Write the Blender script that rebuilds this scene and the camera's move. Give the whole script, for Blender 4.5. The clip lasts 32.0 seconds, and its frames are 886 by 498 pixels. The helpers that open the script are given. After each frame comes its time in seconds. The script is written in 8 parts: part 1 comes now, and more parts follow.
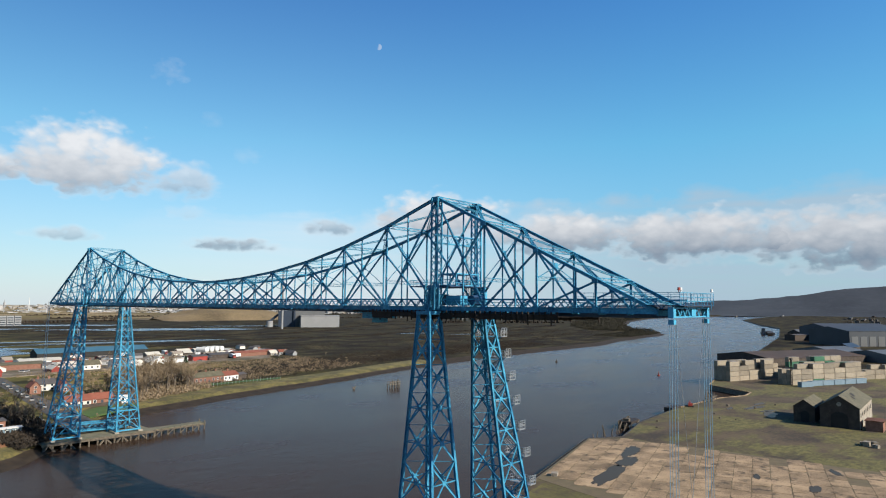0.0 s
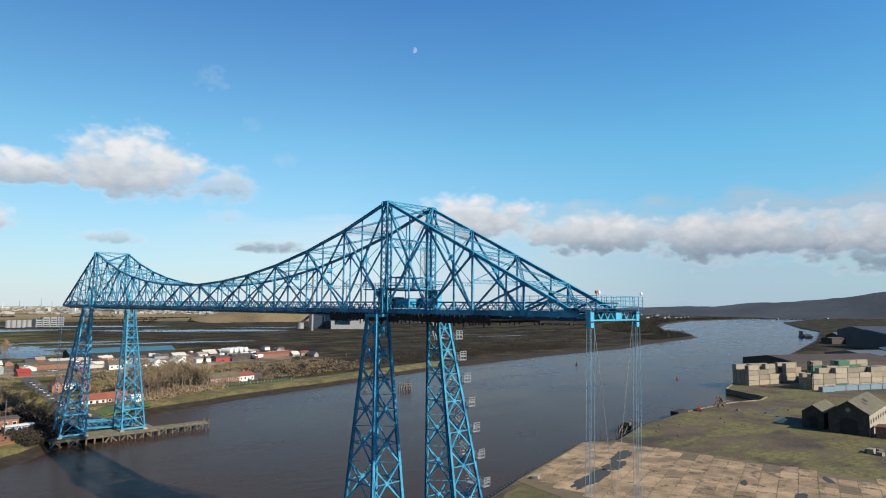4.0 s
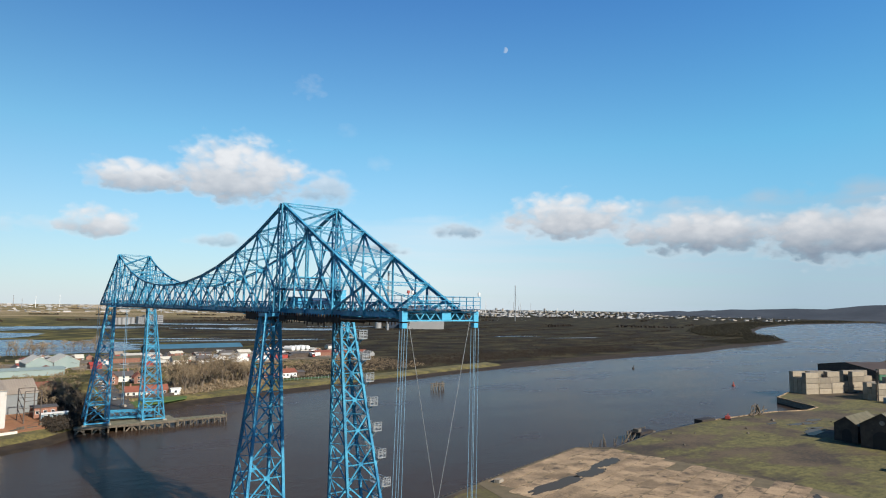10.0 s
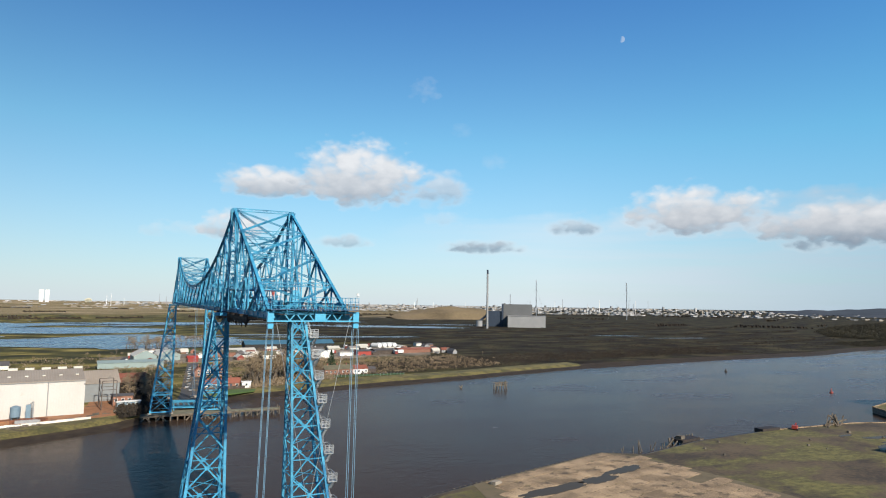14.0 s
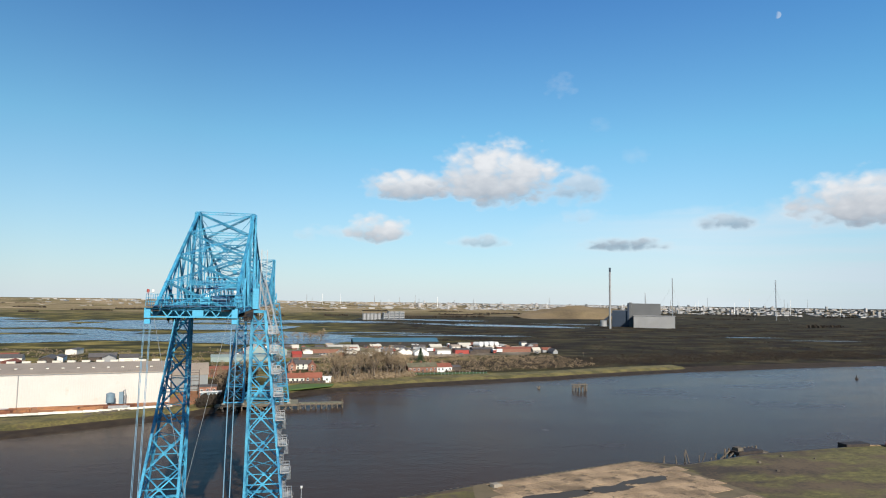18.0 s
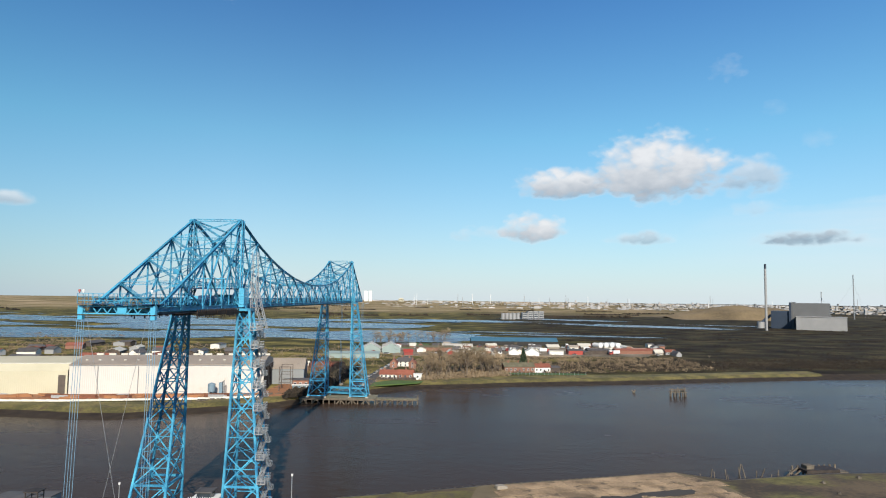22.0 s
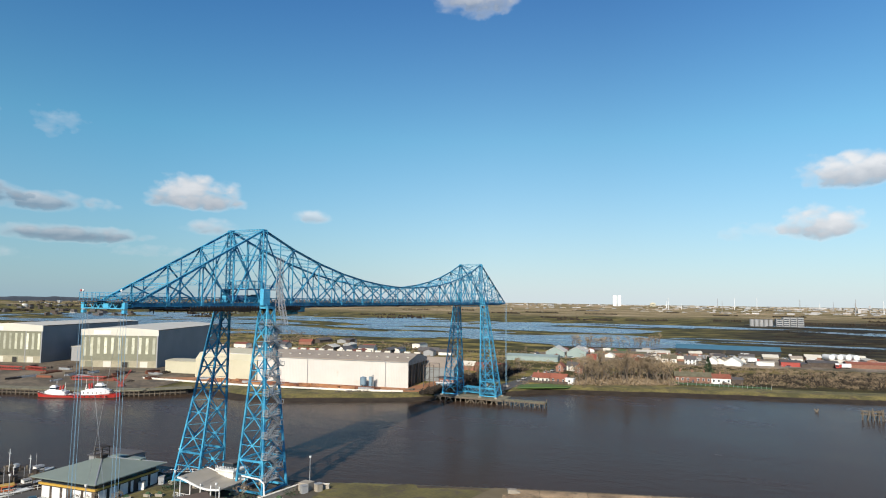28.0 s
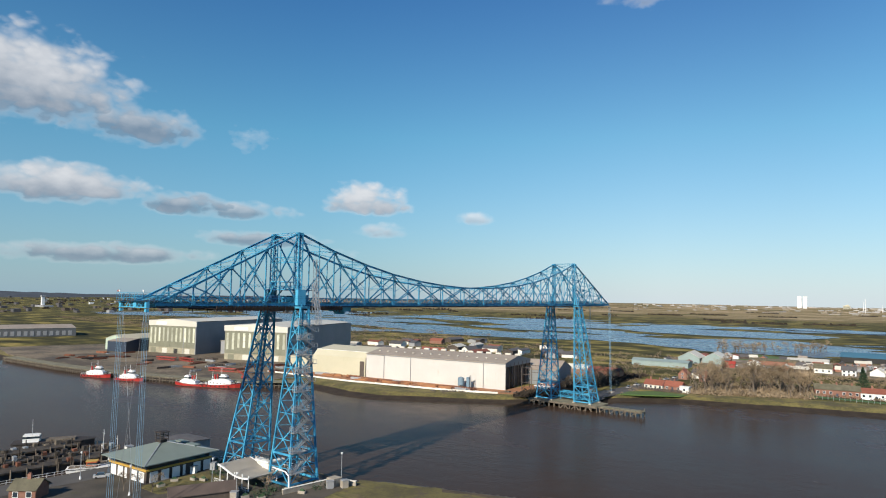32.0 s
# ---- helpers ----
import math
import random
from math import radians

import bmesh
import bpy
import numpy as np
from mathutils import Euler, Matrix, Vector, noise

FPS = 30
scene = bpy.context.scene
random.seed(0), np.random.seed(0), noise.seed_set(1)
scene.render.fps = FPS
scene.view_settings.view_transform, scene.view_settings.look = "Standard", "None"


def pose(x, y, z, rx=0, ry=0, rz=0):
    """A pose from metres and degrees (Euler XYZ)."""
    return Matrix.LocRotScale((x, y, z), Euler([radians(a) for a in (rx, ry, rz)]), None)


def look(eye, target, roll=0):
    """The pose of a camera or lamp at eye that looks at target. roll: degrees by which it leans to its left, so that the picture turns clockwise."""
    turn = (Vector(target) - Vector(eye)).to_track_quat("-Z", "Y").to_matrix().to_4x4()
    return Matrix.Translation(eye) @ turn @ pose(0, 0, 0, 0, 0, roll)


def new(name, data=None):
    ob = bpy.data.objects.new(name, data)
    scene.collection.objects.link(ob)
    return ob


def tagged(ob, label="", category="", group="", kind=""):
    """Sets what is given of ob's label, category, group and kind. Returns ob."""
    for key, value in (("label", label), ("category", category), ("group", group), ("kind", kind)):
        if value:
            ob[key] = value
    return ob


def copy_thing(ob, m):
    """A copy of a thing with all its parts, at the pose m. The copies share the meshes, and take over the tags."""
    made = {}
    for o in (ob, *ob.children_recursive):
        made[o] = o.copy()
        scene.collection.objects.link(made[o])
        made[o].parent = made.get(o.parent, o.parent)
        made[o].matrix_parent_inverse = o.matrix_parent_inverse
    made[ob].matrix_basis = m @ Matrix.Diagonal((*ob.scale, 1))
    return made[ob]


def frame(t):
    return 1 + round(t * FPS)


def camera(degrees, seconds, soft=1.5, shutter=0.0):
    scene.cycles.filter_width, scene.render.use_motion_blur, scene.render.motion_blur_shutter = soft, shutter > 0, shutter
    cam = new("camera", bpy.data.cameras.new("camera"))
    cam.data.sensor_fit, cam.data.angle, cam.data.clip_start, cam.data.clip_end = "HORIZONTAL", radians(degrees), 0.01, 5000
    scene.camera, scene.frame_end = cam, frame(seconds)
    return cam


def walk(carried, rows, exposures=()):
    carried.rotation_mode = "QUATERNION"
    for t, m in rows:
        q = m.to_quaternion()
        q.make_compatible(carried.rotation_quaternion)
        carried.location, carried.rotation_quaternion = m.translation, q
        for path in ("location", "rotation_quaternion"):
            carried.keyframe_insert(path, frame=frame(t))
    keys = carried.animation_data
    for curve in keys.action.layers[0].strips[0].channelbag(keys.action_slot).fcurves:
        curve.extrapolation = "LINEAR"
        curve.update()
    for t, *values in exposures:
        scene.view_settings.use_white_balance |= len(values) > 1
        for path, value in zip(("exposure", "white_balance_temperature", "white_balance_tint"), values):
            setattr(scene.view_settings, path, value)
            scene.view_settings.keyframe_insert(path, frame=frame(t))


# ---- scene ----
cam = camera(69.54, 32.0, 1.1)
PATH = [
    (0.0, -93.91, -82.10, 53.21, -47.615, 4.994, -0.468),
    (0.5, -93.22, -83.67, 53.33, -47.290, 4.996, -0.450),
    (1.0, -92.26, -85.32, 53.39, -46.922, 5.018, -0.464),
    (1.5, -91.12, -86.95, 53.46, -46.543, 5.039, -0.470),
    (2.0, -89.90, -88.52, 53.51, -46.165, 5.048, -0.477),
    (2.5, -88.53, -90.13, 53.55, -45.738, 5.056, -0.486),
    (3.0, -87.02, -91.76, 53.53, -45.284, 5.082, -0.484),
    (3.5, -85.38, -93.39, 53.56, -44.834, 5.105, -0.493),
    (5.5, -77.46, -100.38, 53.29, -42.910, 5.209, -0.549),
    (6.0, -75.45, -102.42, 53.36, -42.372, 5.202, -0.576),
    (6.5, -73.26, -104.45, 53.38, -41.792, 5.203, -0.603),
    (7.0, -70.91, -106.58, 53.41, -41.070, 5.192, -0.639),
    (7.5, -68.37, -108.68, 53.51, -40.338, 5.199, -0.694),
    (8.0, -65.71, -110.88, 53.53, -39.614, 5.193, -0.718),
    (8.5, -62.95, -113.10, 53.65, -38.919, 5.167, -0.760),
    (9.0, -60.14, -115.30, 53.64, -38.154, 5.158, -0.791),
    (9.5, -57.18, -117.69, 53.75, -37.198, 5.129, -0.810),
    (10.0, -54.05, -120.08, 53.84, -36.122, 5.108, -0.838),
    (10.5, -50.78, -122.48, 53.91, -34.915, 5.086, -0.854),
    (11.0, -47.31, -124.79, 54.02, -33.727, 5.023, -0.869),
    (11.5, -43.79, -127.21, 54.22, -32.488, 4.970, -0.882),
    (12.0, -40.06, -129.51, 54.37, -31.198, 4.926, -0.883),
    (12.5, -36.22, -131.82, 54.46, -29.898, 4.902, -0.893),
    (13.0, -32.21, -134.09, 54.59, -28.555, 4.858, -0.882),
    (13.5, -28.08, -136.21, 54.67, -27.171, 4.835, -0.878),
    (14.0, -23.82, -138.29, 54.78, -25.726, 4.782, -0.893),
    (14.5, -19.41, -140.42, 54.91, -24.238, 4.740, -0.887),
    (16.5, -0.13, -146.08, 54.69, -18.114, 4.643, -0.898),
    (17.0, 4.82, -147.62, 54.85, -16.543, 4.607, -0.885),
    (17.5, 9.72, -149.01, 54.92, -14.990, 4.564, -0.871),
    (18.0, 14.77, -150.35, 54.98, -13.353, 4.542, -0.847),
    (18.5, 19.77, -151.55, 55.02, -11.724, 4.513, -0.831),
    (19.0, 24.95, -152.54, 55.14, -10.041, 4.476, -0.805),
    (19.5, 30.16, -153.40, 55.05, -8.334, 4.452, -0.788),
    (20.0, 35.46, -154.27, 55.22, -6.575, 4.419, -0.771),
    (20.5, 40.89, -154.95, 55.27, -4.783, 4.390, -0.763),
    (21.0, 46.33, -155.44, 55.27, -2.999, 4.363, -0.745),
    (21.5, 51.86, -155.77, 55.32, -1.211, 4.348, -0.767),
    (22.0, 57.41, -155.84, 55.29, 0.558, 4.336, -0.730),
    (22.5, 62.94, -155.85, 55.25, 2.328, 4.336, -0.732),
    (23.0, 68.51, -155.67, 55.20, 4.140, 4.338, -0.715),
    (23.5, 74.13, -155.31, 55.22, 5.992, 4.332, -0.729),
    (24.0, 79.77, -154.82, 55.12, 7.843, 4.368, -0.693),
    (24.5, 85.41, -154.11, 55.01, 9.724, 4.396, -0.668),
    (25.0, 90.92, -153.24, 55.05, 11.592, 4.404, -0.714),
    (25.5, 96.58, -152.26, 54.98, 13.498, 4.434, -0.721),
    (27.5, 118.97, -147.26, 54.91, 21.302, 4.495, -0.705),
    (28.0, 123.90, -145.05, 54.79, 23.312, 4.463, -0.751),
    (28.5, 128.68, -142.65, 54.79, 25.299, 4.419, -0.788),
    (29.0, 133.24, -140.05, 54.73, 27.293, 4.383, -0.838),
    (29.5, 137.54, -137.39, 54.74, 29.270, 4.362, -0.871),
    (30.0, 141.78, -134.58, 54.80, 31.239, 4.368, -0.896),
    (30.5, 145.68, -131.64, 54.89, 33.177, 4.368, -0.923),
    (31.0, 149.19, -128.55, 55.05, 35.092, 4.372, -0.934),
    (31.5, 152.39, -125.33, 55.24, 36.860, 4.339, -0.968),
    (32.0, 154.85, -122.33, 55.55, 37.829, 4.267, -0.984),
]
walk(cam, [(t, pose(x, y, z, 90 + pitch, roll, yaw)) for t, x, y, z, yaw, pitch, roll in PATH])

# ---- world, sun ----
SUN = Vector((19.0, -122.6, 73.6)).normalized()
scene.view_settings.exposure = 0.55
world = bpy.data.worlds.new("sky")
scene.world = world
world.use_nodes = True
wt = world.node_tree
wt.nodes.clear()


def wn(kind, **kw):
    n = wt.nodes.new(kind)
    for k, v in kw.items():
        setattr(n, k, v)
    return n


def wmath(op, a, b=None, c=None, clamp=False):
    n = wt.nodes.new("ShaderNodeMath")
    n.operation, n.use_clamp = op, clamp
    for i, v in enumerate((a, b, c)):
        if v is None:
            continue
        if isinstance(v, (int, float)):
            n.inputs[i].default_value = v
        else:
            wt.links.new(v, n.inputs[i])
    return n.outputs[0]


def wmix(fac, a, b):
    n = wt.nodes.new("ShaderNodeMix")
    n.data_type = "RGBA"
    for sock, v in ((n.inputs[0], fac), (n.inputs[6], a), (n.inputs[7], b)):
        if isinstance(v, (int, float)):
            sock.default_value = v
        elif isinstance(v, tuple):
            sock.default_value = (*v, 1.0)
        else:
            wt.links.new(v, sock)
    return n.outputs[2]


SKY_STRENGTH = 0.075
sky = wn("ShaderNodeTexSky", sky_type="NISHITA", sun_disc=False)
sky.sun_elevation, sky.sun_rotation = math.asin(SUN.z), math.atan2(SUN.x, SUN.y)
sky.altitude, sky.air_density, sky.dust_density, sky.ozone_density = 50.0, 1.0, 0.2, 4.0
tc = wn("ShaderNodeTexCoord")
sep = wn("ShaderNodeSeparateXYZ")
wt.links.new(tc.outputs["Generated"], sep.inputs[0])
AZ = wmath("MULTIPLY", wmath("ARCTAN2", sep.outputs[0], sep.outputs[1]), 57.2958)
EL = wmath("MULTIPLY", wmath("ARCSINE", sep.outputs[2]), 57.2958)
uv = wn("ShaderNodeCombineXYZ")
wt.links.new(AZ, uv.inputs[0])
wt.links.new(wmath("MULTIPLY", EL, 1.6), uv.inputs[1])


def wnoise(scale, detail, rough, offset=0.0):
    n = wn("ShaderNodeTexNoise", noise_dimensions="3D")
    n.inputs["Scale"].default_value, n.inputs["Detail"].default_value, n.inputs["Roughness"].default_value = scale, detail, rough
    m = wn("ShaderNodeMapping")
    m.inputs["Location"].default_value = (offset, offset * 0.7, offset * 0.3)
    wt.links.new(uv.outputs[0], m.inputs[0])
    wt.links.new(m.outputs[0], n.inputs["Vector"])
    return n.outputs["Fac"]


PUFF = wnoise(0.34, 5.0, 0.5)
CURL = wnoise(1.0, 3.0, 0.5, 57.0)
BILLOW = wnoise(0.2, 4.0, 0.5, 31.0)
LIGHTER = wnoise(0.55, 5.0, 0.55, 13.0)
# rounded heaps for the cumulus tops, bent by the curl so that no two are alike
bend = wn("ShaderNodeVectorMath", operation="ADD")
curl3 = wn("ShaderNodeCombineXYZ")
wt.links.new(wmath("MULTIPLY", CURL, 1.3), curl3.inputs[0])
wt.links.new(wmath("MULTIPLY", PUFF, 1.6), curl3.inputs[1])
wt.links.new(uv.outputs[0], bend.inputs[0])
wt.links.new(curl3.outputs[0], bend.inputs[1])


def heaps(scale):
    n = wn("ShaderNodeTexVoronoi", feature="SMOOTH_F1", voronoi_dimensions="2D")
    n.inputs["Scale"].default_value, n.inputs["Smoothness"].default_value = scale, 0.35
    wt.links.new(bend.outputs[0], n.inputs["Vector"])
    return n.outputs["Distance"]


HEAP = wmath("ADD", wmath("MULTIPLY", heaps(0.42), 0.65), wmath("MULTIPLY", heaps(1.05), 0.35))
band = wn("ShaderNodeMapping")
band.inputs["Scale"].default_value = (0.05, 0.42, 1.0)
wt.links.new(uv.outputs[0], band.inputs[0])
bands = wn("ShaderNodeTexNoise", noise_dimensions="3D")
bands.inputs["Scale"].default_value, bands.inputs["Detail"].default_value = 1.0, 5.0
wt.links.new(band.outputs[0], bands.inputs["Vector"])
BANDS = bands.outputs["Fac"]

# azimuth and elevation of the middle, half width, height above and below it, density, greyness
CLOUDS = [
    (18.2, 10.5, 6.8, 4.2, 2.5, 1.0, 0.10), (10.5, 9.9, 5.3, 1.9, 1.3, 1.0, 0.10), (25.2, 10.0, 3.2, 2.2, 1.9, 0.6, 0.2),
    (7.4, 5.8, 3.2, 2.1, 1.0, 1.0, 0.15), (2.4, 5.6, 2.8, 0.9, 0.6, 0.45, 0.3), (23.8, 18.7, 1.5, 1.1, 1.0, 0.28, 0.0),
    (27.0, 15.2, 1.2, 0.7, 0.6, 0.14, 0.0), (30.5, 12.6, 1.5, 0.8, 0.7, 0.2, 0.1),
    (47.5, 7.6, 6.8, 3.0, 1.9, 1.0, 0.15), (58.0, 6.2, 8.0, 2.3, 2.0, 0.95, 0.3), (69.0, 5.8, 9.0, 2.9, 2.6, 1.0, 0.35),
    (80.0, 5.2, 9.0, 3.2, 2.8, 1.0, 0.42), (92.0, 5.6, 11.0, 3.4, 3.0, 1.0, 0.42),
    (37.4, 6.7, 2.8, 1.2, 0.9, 0.6, 0.6), (29.5, 4.9, 5.2, 0.9, 0.7, 0.7, 0.75), (16.6, 5.2, 3.0, 0.9, 0.6, 0.55, 0.5), (26.0, 7.6, 2.4, 0.7, 0.7, 0.4, 0.4),
    (-44.8, 8.0, 4.6, 2.3, 1.0, 1.0, 0.25), (-55.8, 7.0, 5.2, 1.0, 0.9, 0.7, 0.6), (-54.0, 4.6, 6.4, 0.9, 0.7, 0.75, 0.7),
    (-69.0, 7.9, 7.0, 2.2, 1.3, 1.0, 0.4), (-60.0, 7.2, 4.6, 1.2, 0.9, 0.8, 0.75), (-73.5, 15.2, 10.5, 4.8, 3.0, 1.0, 0.42),
    (-64.0, 13.2, 5.6, 2.0, 1.6, 0.8, 0.7), (-54.8, 13.0, 2.0, 1.5, 1.2, 0.5, 0.3), (-20.5, 26.2, 4.6, 2.6, 2.2, 0.8, 0.2),
    (-35.1, 6.9, 1.9, 0.9, 0.6, 0.6, 0.2), (-43.0, 5.6, 3.0, 1.0, 0.6, 0.6, 0.3), (-66.0, 2.9, 10.0, 1.1, 0.9, 0.75, 0.65), (-48.0, 3.6, 3.6, 0.6, 0.5, 0.5, 0.5),
    (-95.0, 9.0, 12.0, 4.0, 2.6, 1.0, 0.4),
]
density, shade_lo = None, None
for az, el, half, up, dn, dens, grey in CLOUDS:
    du = wmath("MULTIPLY", wmath("SUBTRACT", AZ, az), 1.0 / half)
    dv = wmath("SUBTRACT", EL, el)
    dvn = wmath("ADD", wmath("MULTIPLY", wmath("MAXIMUM", dv, 0.0), 1.0 / up), wmath("MULTIPLY", wmath("MINIMUM", dv, 0.0), -1.0 / dn))
    r2 = wmath("ADD", wmath("MULTIPLY", du, du), wmath("MULTIPLY", dvn, dvn))
    body = wmath("SUBTRACT", 1.0, r2)
    rag = (0.65 if half >= 6.0 and az < 0 else 1.0) if dens > 0.5 else 2.2
    field = wmath("ADD", wmath("MULTIPLY", body, 1.6 if dens > 0.5 else 0.9), wmath("ADD", wmath("MULTIPLY", wmath("SUBTRACT", PUFF, 0.53), 1.7 * rag), wmath("ADD", wmath("MULTIPLY", wmath("SUBTRACT", CURL, 0.52), 0.9 * rag), wmath("MULTIPLY", wmath("SUBTRACT", 0.43, HEAP), 1.5))))
    d = wmath("MULTIPLY", wmath("MULTIPLY_ADD", field, 0.72 if dens > 0.5 else 0.5, 0.0, clamp=True), dens)
    d = wmath("MULTIPLY", d, wmath("MULTIPLY_ADD", body, 2.5, 1.6, clamp=True))
    d = wmath("MULTIPLY", wmath("MULTIPLY", d, d), wmath("MULTIPLY_ADD", d, -2.0, 3.0)) if dens > 0.5 else d
    tone = wmath("MULTIPLY", wmath("MULTIPLY", d, 1.5, clamp=True), wmath("ADD", grey * 0.9, wmath("MULTIPLY", wmath("MULTIPLY_ADD", dv, -0.8 / up, 0.3, clamp=True), 0.95)))
    density = d if density is None else wmath("MAXIMUM", density, d)
    shade_lo = tone if shade_lo is None else wmath("MAXIMUM", shade_lo, tone)
shade_lo = wmath("ADD", shade_lo, wmath("MULTIPLY", wmath("SUBTRACT", LIGHTER, 0.5), 0.5), clamp=True)
shade_lo = wmath("ADD", shade_lo, wmath("MULTIPLY", wmath("SUBTRACT", HEAP, 0.45), 0.3), clamp=True)
veil_top = wmath("ADD", wmath("MULTIPLY_ADD", AZ, 0.045, 6.2), wmath("MULTIPLY", wmath("SUBTRACT", BILLOW, 0.5), 5.0))
veil = wmath("MULTIPLY", wmath("MULTIPLY_ADD", wmath("SUBTRACT", veil_top, EL), 0.9, 0.2, clamp=True), wmath("MULTIPLY_ADD", AZ, 0.03, -0.5, clamp=True))
skycol = wn("ShaderNodeVectorMath", operation="SCALE")
wt.links.new(sky.outputs[0], skycol.inputs[0])
skycol.inputs["Scale"].default_value = SKY_STRENGTH
tint = wmix(wmath("MULTIPLY", EL, 1 / 14.0, clamp=True), (0.98, 1.18, 1.26), (0.70, 1.50, 1.50))
tint = wmix(wmath("MULTIPLY_ADD", EL, 1 / 20.0, -14 / 20.0, clamp=True), tint, (0.42, 1.02, 1.64))
# a clear winter zenith is deep blue
tint = wmix(wmath("MULTIPLY_ADD", EL, 1 / 35.0, -28 / 35.0, clamp=True), tint, (0.14, 0.34, 0.62))
clear = wn("ShaderNodeVectorMath", operation="MULTIPLY")
wt.links.new(skycol.outputs[0], clear.inputs[0])
wt.links.new(tint, clear.inputs[1])
# brighter towards the east, where thin high cloud catches the sun
glow = wn("ShaderNodeVectorMath", operation="SCALE")
wt.links.new(clear.outputs[0], glow.inputs[0])
wt.links.new(wmath("ADD", 1.0, wmath("MULTIPLY", wmath("MULTIPLY_ADD", AZ, 1 / 75.0, 0.12, clamp=True), 0.65)), glow.inputs["Scale"])
haze = wmath("MULTIPLY", wmath("POWER", 2.718, wmath("MULTIPLY", wmath("MAXIMUM", EL, 0.0), -0.12)), 0.78)
# the low sky is palest to the north and duller towards both sides
side = wmath("MULTIPLY_ADD", wmath("ABSOLUTE", wmath("SUBTRACT", AZ, 8.0)), 1 / 30.0, -0.9, clamp=True)
hazy = wmix(haze, glow.outputs[0], wmix(side, (0.66, 0.745, 0.83), (0.29, 0.44, 0.56)))
veil = wmath("MULTIPLY", veil, wmath("MULTIPLY_ADD", BANDS, 2.2, -0.35, clamp=True))
base = wmix(wmath("MULTIPLY", veil, 0.85), hazy, wmix(side, (0.74, 0.83, 0.91), (0.42, 0.55, 0.67)))
cloud = wmix(shade_lo, (0.86, 0.865, 0.88), (0.215, 0.275, 0.36))
base = wmix(wmath("MULTIPLY", density, 0.93), base, cloud)
# the moon, half lit, about half a degree wide
mu, mv = wmath("MULTIPLY", wmath("SUBTRACT", AZ, 41.5), 0.925), wmath("SUBTRACT", EL, 22.4)
disc = wmath("SUBTRACT", 1.0, wmath("MULTIPLY", wmath("ADD", wmath("MULTIPLY", mu, mu), wmath("MULTIPLY", mv, mv)), 1 / 0.075))
half_lit = wmath("MULTIPLY_ADD", wmath("ADD", mu, wmath("MULTIPLY", mv, -0.2)), 6.0, 0.75, clamp=True)
base = wmix(wmath("MULTIPLY", wmath("MULTIPLY", wmath("MULTIPLY", disc, 3.0, clamp=True), half_lit), 0.36), base, (0.82, 0.86, 0.9))
bg = wn("ShaderNodeBackground")
wt.links.new(base, bg.inputs[0])
bg.inputs[1].default_value = 0.68
wo = wn("ShaderNodeOutputWorld")
wt.links.new(bg.outputs[0], wo.inputs[0])

sun = new("sun", bpy.data.lights.new("sun", "SUN"))
sun.data.energy, sun.data.angle, sun.data.color = 5.0, radians(0.53), (1.0, 0.90, 0.75)
sun.matrix_world = look(SUN * 100, (0, 0, 0))

